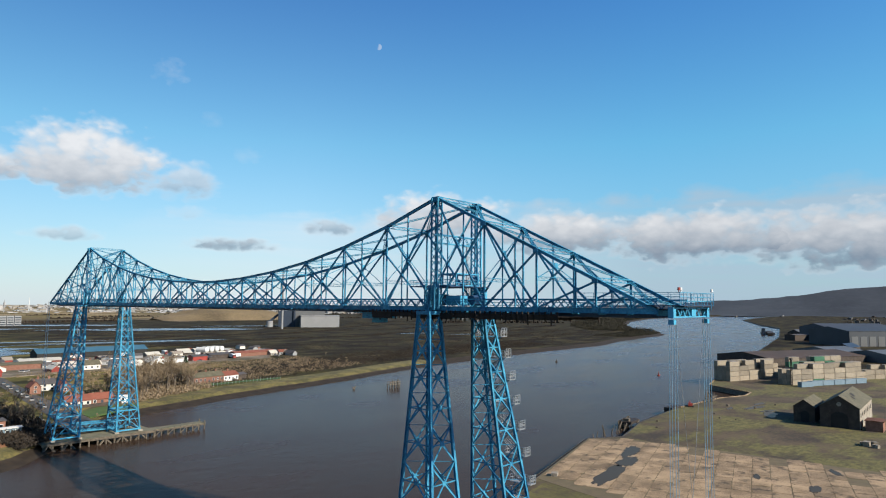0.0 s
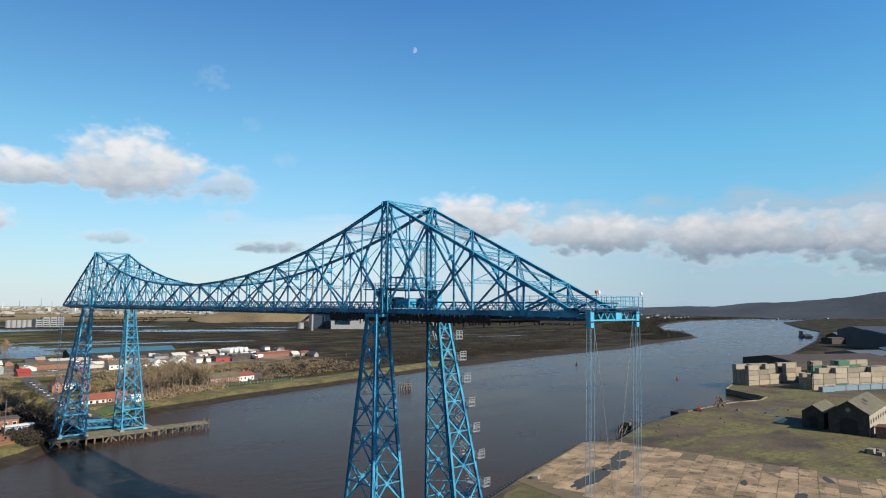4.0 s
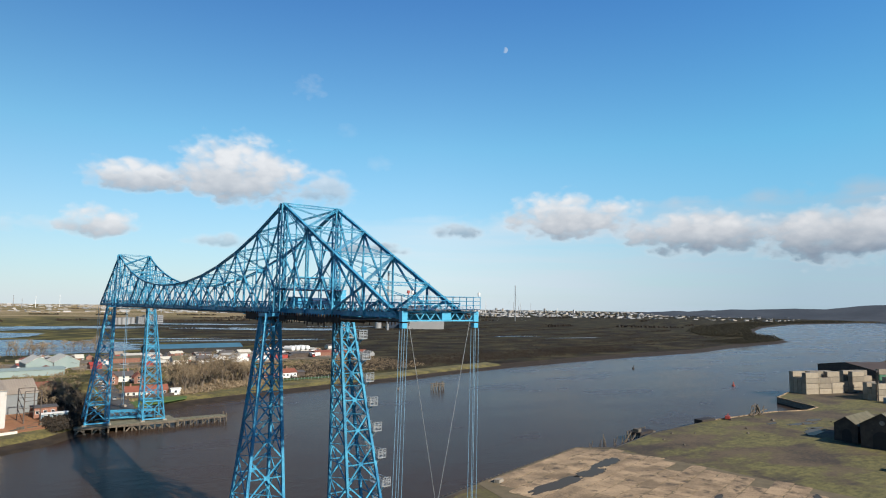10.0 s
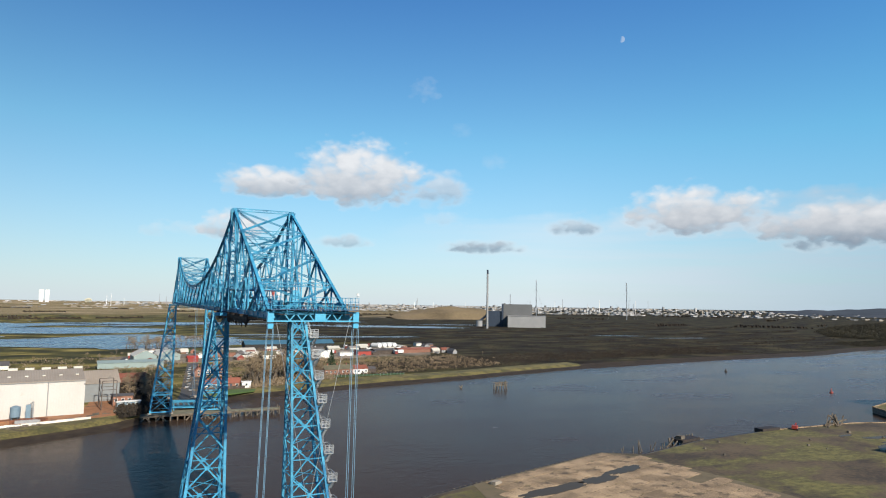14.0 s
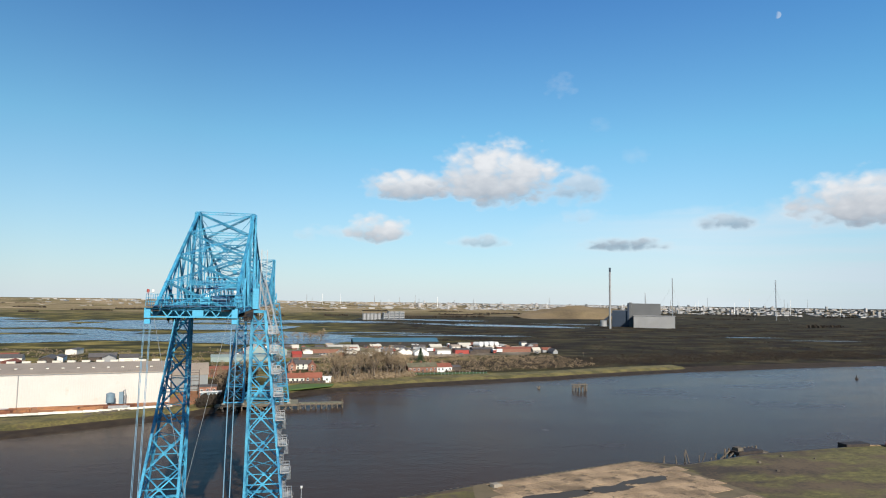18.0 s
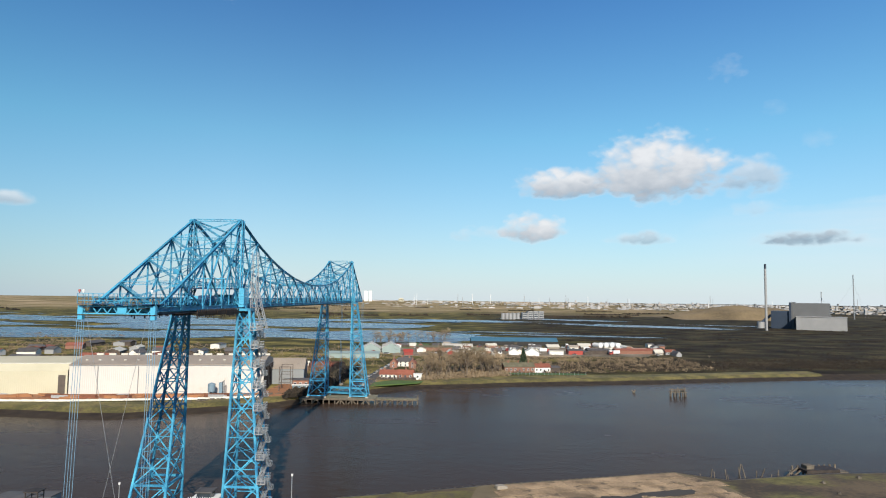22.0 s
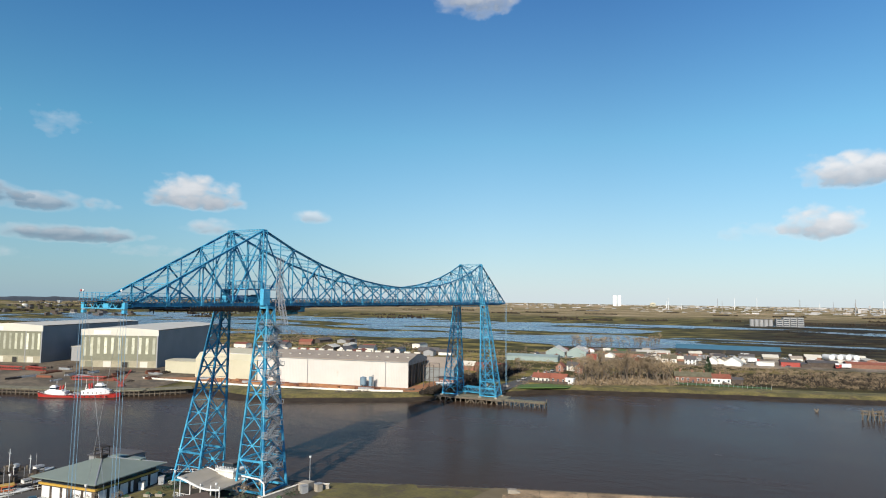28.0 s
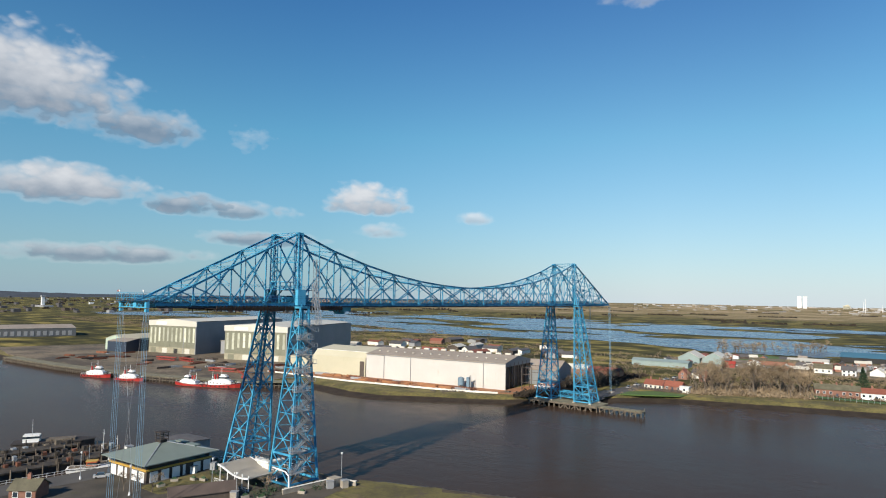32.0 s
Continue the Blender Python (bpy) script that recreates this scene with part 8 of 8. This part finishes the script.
for xx, yy, zz in ((4.5, 7.5, 6.4), (-2.5, 8.6, 6.2)):
    part("roof_hatch", Geo().box(xx - 2.2, yy - 1.0, zz - 0.6, xx + 2.2, yy + 1.0, zz + 0.75), GREEN_ROOF, pv)
building("flat_block", "grey flat-roofed block behind the pavilion", "building", -40, -6, 12, 9, 5.0, 5.3, 4, PLANT_GREY, SLATE, windows=4)
building("brick_gatehouse", "red brick gatehouse with a slate gable", "house", -29.5, -55, 6.5, 6, 2.7, 4.5, 41, BRICK, MOSSY, windows=2, chimneys=1)
building("brown_roof_hall", "low hall with a brown pitched roof", "hall", 3.6, -27, 16, 7, 2.0, 3.5, 66, BRICK_DARK, material("brown felt roof", (0.051, 0.0382, 0.0323), (0.102, 0.0765, 0.0638), 0.9, 0, 0.3, 5, 0.2, 0.6))
# waved canopy over the boarding area between the near legs
cp = thing("station_canopy", "waved boarding canopy with a white edge", "canopy")
n = 16
vs = []
for i in range(n + 1):
    u = i / n
    z = 7.2 + 0.55 * math.cos(u * math.pi * 1.6) - 1.1 * u
    for yy in (-16.5, -6.5):
        vs += [(-5.5 + u * 14.0, yy, z), (-5.5 + u * 14.0, yy, z + 0.25)]
fs = []
for i in range(n):
    a, b = i * 4, (i + 1) * 4
    fs += [(a + 1, b + 1, b + 3, a + 3), (a, a + 2, b + 2, b), (a, b, b + 1, a + 1), (a + 2, a + 3, b + 3, b + 2)]
fs += [(0, 1, 3, 2), (n * 4, n * 4 + 2, n * 4 + 3, n * 4 + 1)]
part("roof", Geo().add(vs, fs), material("canopy membrane", (0.221, 0.204, 0.17), (0.323, 0.297, 0.255), 0.6, 0, 0.3, 4, 0.05, 0.4), cp, smooth=False)
g = Geo()
for i in range(n):
    for yy in (-16.7, -6.3):
        u, v = i / n, (i + 1) / n
        za, zb = (7.35 + 0.55 * math.cos(q * math.pi * 1.6) - 1.1 * q for q in (u, v))
        g.beam((-5.5 + u * 14, yy, za), (-5.5 + v * 14, yy, zb), 0.3, 0.45)
part("edge", g, WHITE, cp, "white waved edge beam")
for xx in (-5, -1.6, 1.8, 5.2, 8):
    for yy in (-16.2, -7):
        part("post", Geo().tube((xx, yy, 2.8), (xx, yy, 7.0), 0.14, n=8), WHITE, cp)
g = Geo()
for k in range(30):
    xx = -6 + k * 0.5
    g.beam((xx, -17.4, 3.0), (xx, -17.4, 4.3), 0.06)
g.beam((-6, -17.4, 4.3), (9, -17.4, 4.3), 0.09).beam((-6, -17.4, 3.7), (9, -17.4, 3.7), 0.06)
part("railing", g, WHITE, cp)
bt = thing("booth", "small white balustraded booth with a dark top", "booth", pose(1.5, -4.5, 3.0))
part("body", Geo().box(-2.6, -2.4, -0.3, 2.6, 2.4, 5.0), RENDER, bt)
part("cap", Geo().box(-3.1, -2.9, 5.0, 3.1, 2.9, 5.4), WHITE, bt)
part("lantern", Geo().box(-1.6, -1.4, 5.4, 1.6, 1.4, 6.8), GLASS, bt)
part("top", Geo().box(-2.0, -1.8, 6.8, 2.0, 1.8, 7.1), SLATE, bt)
for k in range(12):
    part("baluster", Geo().box(-3.0 + k * 0.54, -2.85, 5.4, -2.9 + k * 0.54, -2.75, 6.3), WHITE, bt)
# apron, railings, lamps and low walls round the landing
solid("landing_apron", Geo().prism([(-46, -75), (30, -75), (30, -20), (24, 7), (0, 7.5), (-20, 1.5), (-35.5, -10), (-43.5, -30), (-45.5, -58)], 2.6, 3.05), material("patched paving", (0.0289, 0.0255, 0.0204), (0.0748, 0.0638, 0.0493), 0.9, 0, 0.12, 3, 0.2, 1.1, (0.051, 0.0493, 0.0255), 0.58), "patched grey paving round the landing", "paving", kind="structure")
lw = thing("landing_wall", "pale concrete parapet beside the stair", "wall")
part("parapet", Geo().beam((17, -12, 3.6), (19, 4, 3.6), 0.5, 1.4).beam((19, 4, 3.6), (26, 6, 3.6), 0.5, 1.4), STONE, lw)
part("pier", Geo().box(19.5, 1, 2.6, 22.5, 4, 5.2), STONE, lw)
part("coping", Geo().beam((17, -12, 4.36), (19, 4, 4.36), 0.7, 0.12).beam((19, 4, 4.36), (26, 6, 4.36), 0.7, 0.12), RENDER, lw)
pp = thing("curved_pipe", "white curved handrail pipe by the leg", "pipe")
part("pipe", Geo().tube((9, -9.2, 8.2), (15, -9.6, 8.0), 0.2, n=8).tube((15, -9.6, 8.0), (16.6, -9.8, 7.2), 0.2, n=8).tube((16.6, -9.8, 7.2), (17.0, -9.9, 3.0), 0.2, n=8), WHITE, pp)
lamp = thing("lamp_post", "grey lamp post with a small white head", "lamp post", pose(18.6, 7.4, 3.0), group="lamp posts")
part("base", Geo().tube((0, 0, -0.2), (0, 0, 0.9), 0.3, 0.22, 8), WHITE, lamp)
part("column", Geo().tube((0, 0, 0.9), (0, 0, 7.2), 0.12, 0.08, 8), GALV, lamp)
part("lantern", Geo().tube((0, 0, 7.2), (0, 0, 7.7), 0.22, 0.3, 8), WHITE, lamp)
for x, y in ((-12, -38), (-20, -2), (14, -24), (-3, -20), (-36, -40)):
    copy_thing(lamp, pose(x, y, 3.0))
rl = thing("quay_railing", "white tubular railing along the landing edge", "railing")
for (x0, y0), (x1, y1) in (((-45, -57), (-43.2, -30)), ((-43.2, -30), (-35.5, -10)), ((-35.5, -10), (-20, 0.8)), ((-20, 0.8), (-1, 7))):
    L = math.hypot(x1 - x0, y1 - y0)
    n = max(2, round(L / 2))
    for k in range(n + 1):
        part("post", Geo().beam((x0 + (x1 - x0) * k / n, y0 + (y1 - y0) * k / n, 2.9), (x0 + (x1 - x0) * k / n, y0 + (y1 - y0) * k / n, 4.3), 0.09), WHITE, rl)
    for z in (3.6, 4.25):
        part("rail", Geo().beam((x0, y0, z), (x1, y1, z), 0.08), WHITE, rl)
solid("quay_road", Geo().prism([(-45.4, -60), (-35, -60), (-33.4, -38), (-38.5, -22), (-42.8, -30)], 2.7, 3.075), ASPHALT, "grey asphalt quay road behind the railing", "road", kind="structure")
# rough lawn, hedging and small gear between the pavilion and the canopy
solid("landing_lawn", Geo().prism([(-17.5, -33), (-7, -33), (-4, -22), (-8, -12), (-17.5, -12)], 2.7, 3.08), GRASS, "rough brown-green lawn beside the pavilion", "lawn", kind="structure")
rng = random.Random(91)
for x, y in ((-12, -20), (-9.5, -18.5), (-15, -24), (-5, -25), (-13, -29), (12, -20), (-20, -6), (-24, -5), (16, -18), (20, -8)):
    t = thing("planter_box", "low weathered stone planter on the paving", "planter", pose(x, y, 3.05, 0, 0, rng.uniform(0, 90)), group="planters")
    part("body", Geo().box(-1.0, -0.5, -0.1, 1.0, 0.5, 0.7), STONE, t)
    part("planting", Geo().add([(-0.8, -0.35, 0.7), (0.8, -0.35, 0.7), (0.8, 0.35, 0.7), (-0.8, 0.35, 0.7), (-0.2, 0, 1.3), (0.3, 0.1, 1.2)], [(0, 1, 5, 4), (1, 2, 5), (2, 3, 4, 5), (3, 0, 4)]), CONIFER, t)
for x, y, m, lab in ((-18.6, -16, WHITE, "white plant cabinet"), (-18.0, -10, GALV, "grey plant cabinet"), (11, -22.5, STONE, "pale stone plinth"), (-6.5, -8, WHITE, "white ticket kiosk"), (22, 0, PLANT_GREY, "grey control cabinet"), (24.5, 3, STONE, "pale concrete plinth")):
    t = thing("service_box", lab + " standing at the landing", "cabinet", pose(x, y, 3.05, 0, 0, x * 3), group="service boxes")
    part("body", Geo().box(-0.9, -0.7, -0.1, 0.9, 0.7, 1.9), m, t)
    part("lid", Geo().box(-1.0, -0.8, 1.9, 1.0, 0.8, 2.05), PLANT_GREY, t)
# landing boats and old piers west of the pavilion
PIER_DECK = material("tarred pier deck", (0.0153, 0.0127, 0.0102), (0.0638, 0.051, 0.0374), 0.85, 0.0, 0.35, 3.0, 0.3, 1.3, (0.085, 0.0723, 0.0467), 0.6)
for k, (x0, y0, x1, y1, w) in enumerate(((-63, -66, -61.5, -16, 8), (-74, -60, -70, -14, 5), (-88, -72, -84, -22, 8))):
    t = thing("timber_pier", "dark timber pier cluttered with gear", "pier", group="timber piers")
    part("deck", Geo().beam((x0, y0, 2.6), (x1, y1, 2.6), w, 0.5), PIER_DECK, t)
    # a solid black block imitates the shade between the piles
    part("skirt", Geo().beam((x0, y0, 1.2), (x1, y1, 1.2), w - 1.2, 2.2), BLACK, t, "solid black block in place of the shade under the deck")
    d = Vector((x1 - x0, y1 - y0, 0)).normalized()
    s = Vector((-d.y, d.x, 0)) * (w / 2)
    for j in range(13):
        c = Vector((x0, y0, 0)).lerp(Vector((x1, y1, 0)), j / 12)
        for e in (-1, 1):
            p = c + s * e
            part("pile", Geo().tube((p.x, p.y, -2), (p.x, p.y, 3.4), 0.26, n=6), TIMBER, t)
    for j in range(13):
        p = Vector((x0, y0, 0)).lerp(Vector((x1, y1, 0)), (j + 0.5) / 13) + s * rng.choice([-0.97, 0.97])
        part("fender_post", Geo().tube((p.x, p.y, -2), (p.x + rng.uniform(-0.2, 0.2), p.y, rng.uniform(3.8, 5.6)), 0.2, n=6), PIER_DECK, t)
    for j in range(16):
        c = Vector((x0, y0, 2.85)).lerp(Vector((x1, y1, 2.85)), (j + 0.5) / 16) + s * rng.uniform(-0.85, 0.85)
        part("gear", Geo().box(c.x - rng.uniform(0.4, 1.2), c.y - rng.uniform(0.3, 0.9), 2.8, c.x + 0.8, c.y + 0.6, rng.uniform(3.3, 4.4)), rng.choice([TIMBER, STEEL_DARK, STEEL_DARK, RUST, PIER_DECK, GALV, PIER_DECK]), t)
patch("mud_bank", "wet green-brown mud under the old piers", "mud", MUD, -70, -62, 26, 18, 10, 0.3, 71, 0.6)
def launch(x, y, rot, hull, s, label, cabin=None):
    t = thing("launch", label, "boat", pose(x, y, 0.2, 0, 0, rot) @ Matrix.Scale(s, 4), group="moored launches")
    ol = [(-5, -1.5), (2.5, -1.6), (4.4, -0.9), (5.6, 0), (4.4, 0.9), (2.5, 1.6), (-5, 1.5)]
    n = len(ol)
    vs = [(a * 0.93, b * 0.8, -0.5) for a, b in ol] + [(a, b, 1.1) for a, b in ol]
    part("hull", Geo().add(vs, [tuple(range(n - 1, -1, -1)), tuple(range(n, 2 * n))] + [(i, (i + 1) % n, n + (i + 1) % n, n + i) for i in range(n)]), hull, t)
    part("cabin", Geo().prism([(-0.6, -1.0), (1.6, -1.0), (2.2, 0), (1.6, 1.0), (-0.6, 1.0)], 1.1, 2.5), cabin or WHITE, t)
    part("foredeck", Geo().prism([(2.0, -1.3), (4.2, -0.75), (5.2, 0), (4.2, 0.75), (2.0, 1.3)], 1.1, 1.22), WHITE, t)
    part("rubbing_strake", Geo().prism([(a * 1.02, b * 1.04) for a, b in ol], 0.82, 1.0), BLACK, t)
    for k in range(6):
        part("stanchion", Geo().beam((-4.6 + k * 1.5, -1.45, 1.1), (-4.6 + k * 1.5, -1.45, 1.9), 0.05), WHITE, t)
    part("guard_rail", Geo().beam((-4.6, -1.45, 1.9), (3.0, -1.45, 1.9), 0.05), WHITE, t)
    part("coaming", Geo().prism([(-4.4, -1.1), (1.6, -1.1), (2.4, 0), (1.6, 1.1), (-4.4, 1.1)], 1.1, 1.4), TIMBER, t)
    part("window", Geo().prism([(-0.4, -1.04), (1.64, -1.04), (2.26, 0), (1.64, 1.04), (-0.4, 1.04)], 1.7, 2.2), GLASS, t)
    part("mast", Geo().tube((-0.2, 0, 2.5), (-0.2, 0, 6.4), 0.07, n=6), GALV, t)
    part("roof", Geo().box(-0.8, -1.1, 2.5, 1.8, 1.1, 2.6), YELLOW if hull is WHITE else PLANT_GREY, t)
ORANGE_TOP = material("orange cabin paint", (0.357, 0.085, 0.0298), (0.468, 0.128, 0.051), 0.5, 0.0, 1.0, 5.0, 0.0, 0.4)
launch(-53.2, -30, 58, WHITE, 1.25, "white pilot launch with an orange cabin", ORANGE_TOP)
launch(-57.0, -22, 80, NAVY, 0.9, "dark blue launch at the pier")
launch(-66.5, -12, 84, CONTAINER_BLUE, 1.0, "blue grey launch beside the pier")
barge = thing("workboat", "dark broad workboat with a low white cabin", "boat", pose(-96, -24, 0.1, 0, 0, 62))
part("hull", Geo().prism([(-12, -3.6), (9, -3.6), (13, -1.2), (13, 1.2), (9, 3.6), (-12, 3.6)], -0.6, 2.2), STEEL_DARK, barge)
part("bulwark", Geo().prism([(-12.2, -3.8), (9.1, -3.8), (13.3, -1.3), (13.3, 1.3), (9.1, 3.8), (-12.2, 3.8)], 1.9, 2.1), BLACK, barge)
part("deckhouse", Geo().box(-9, -2, 2.2, -4, 2, 4.6), WHITE, barge)
part("window_band", Geo().box(-9.05, -2.05, 3.5, -3.95, 2.05, 4.2), GLASS, barge)
part("hatch", Geo().box(-2, -2.2, 2.2, 7, 2.2, 2.8), TIMBER, barge)
part("mast", Geo().tube((-6.5, 0, 4.6), (-6.5, 0, 10), 0.12, 0.07, 6).beam((-6.5, -1.4, 8), (-6.5, 1.4, 8), 0.1), GALV, barge)
for x, y, h in ((-67.9, -19.4, 6.5), (-59.6, -18.8, 5.5), (-58.8, -24.0, 4.0)):
    t = thing("flag_pole", "slim white pole standing on the pier", "pole", pose(x, y, 2.8), group="pier poles")
    part("pole", Geo().tube((0, 0, -0.1), (0, 0, h), 0.1, 0.06, 6), WHITE, t)
    part("cross_arm", Geo().beam((-0.7, 0, h * 0.8), (0.7, 0, h * 0.8), 0.08), WHITE, t)
for i, (x, y) in enumerate(((-33.1, -35.5), (-38, -50))):
    copy_thing(car, pose(x, y, 3.06, 0, 0, 60 + i * 15))
for x, y, s in ((-14, -35, 0.55), (-17, -37, 0.5), (-10, -33, 0.5), (13, -14, 0.45), (-44, -28, 0.5)):
    copy_thing(TREES[int(abs(x)) % 5], pose(x, y, 3.0, 0, 0, x * 7) @ Matrix.Scale(s, 4))
g = Geo()
rng = random.Random(55)
for i in range(700):
    cx, cy = rng.choice([(12, -12), (14, -16), (-12, -12), (3, -19), (18, -2)])
    c = Vector((cx + rng.gauss(0, 1.6), cy + rng.gauss(0, 1.6), 3.0 + abs(rng.gauss(0, 0.8))))
    a, b = (Vector((rng.uniform(-1, 1), rng.uniform(-1, 1), rng.uniform(-1, 1))) * 0.35 for _ in range(2))
    g.add([c - a, c + b, c + a], [(0, 1, 2)])
solid("shrubs", g, CONIFER, "dark evergreen shrubs round the landing", "shrubs", kind="stuff")

# ---- concrete slabs of the wharf ----
slabs = thing("concrete_slab", "worn sandy concrete wharf paved in large slabs", "paving", kind="structure")
QA, QD = Vector((67.0, 26.0)), Vector((60.0, 17.5)).normalized()
QN = Vector((QD.y, -QD.x))
rng = random.Random(66)
SLAB_BED = Geo().prism([(66, 26.5), (127, 44), (136, 33), (141, 5), (143, -22), (150, -90), (60, -110), (56, -20)][::-1], 2.7, 3.06)
part("bed", SLAB_BED, material("joint dirt", (0.085, 0.068, 0.0382), (0.153, 0.119, 0.068), 0.95, 0, 0.3, 4, 0.2, 0.6), slabs)
variants = []
for k in range(12):
    w, d = (8.4, 5.0) if k < 6 else (4.2, 5.0)
    pts = []
    cs = [(-1, -1), (1, -1), (1, 1), (-1, 1)]
    ol = [(cx * (w / 2 - rng.uniform(0.03, 0.1)), cy * (d / 2 - rng.uniform(0.03, 0.1))) for cx, cy in cs]
    # broken corners and nibbled edges
    for i in range(4):
        (ax, ay), (bx, by) = ol[i], ol[(i + 1) % 4]
        pts.append((ax, ay) if rng.random() < 0.7 else (ax * 0.9, ay * 0.86))
        for j in range(1, 5):
            f = j / 5
            pts.append((ax + (bx - ax) * f + rng.uniform(-0.12, 0.08), ay + (by - ay) * f + rng.uniform(-0.12, 0.08)))
    variants.append(Geo().prism(pts, -0.25, 0.0).mesh("slab", CONCRETE))
def inside(x, y):
    top = 26.0 + (x - 67) * 0.292
    right = 136.0 + (33 - y) * 0.14 if y < 33 else 136.0 - (y - 33) * 0.82
    return y < top - 1.6 and 69 < x < right - 3
rot = math.degrees(math.atan2(QD.y, QD.x))
count = 0
for j in range(0, 24):
    u = -16.0 + rng.uniform(0, 8)
    while u < 110 and count < 300:
        small = rng.random() < 0.3
        L = 4.2 if small else 8.4
        c = QA + QD * (u + L / 2) + QN * (j * 5.05 + 2.7)
        u += L + 0.03
        if inside(c.x, c.y) and rng.random() > 0.03:
            count += 1
            piece("slab", rng.choice(variants[6:] if small else variants[:6]), slabs, pose(c.x, c.y, 3.12 + rng.uniform(-0.015, 0.015), rng.uniform(-0.2, 0.2), rng.uniform(-0.2, 0.2), rot + rng.choice([0, 180]) + rng.uniform(-0.4, 0.4)))
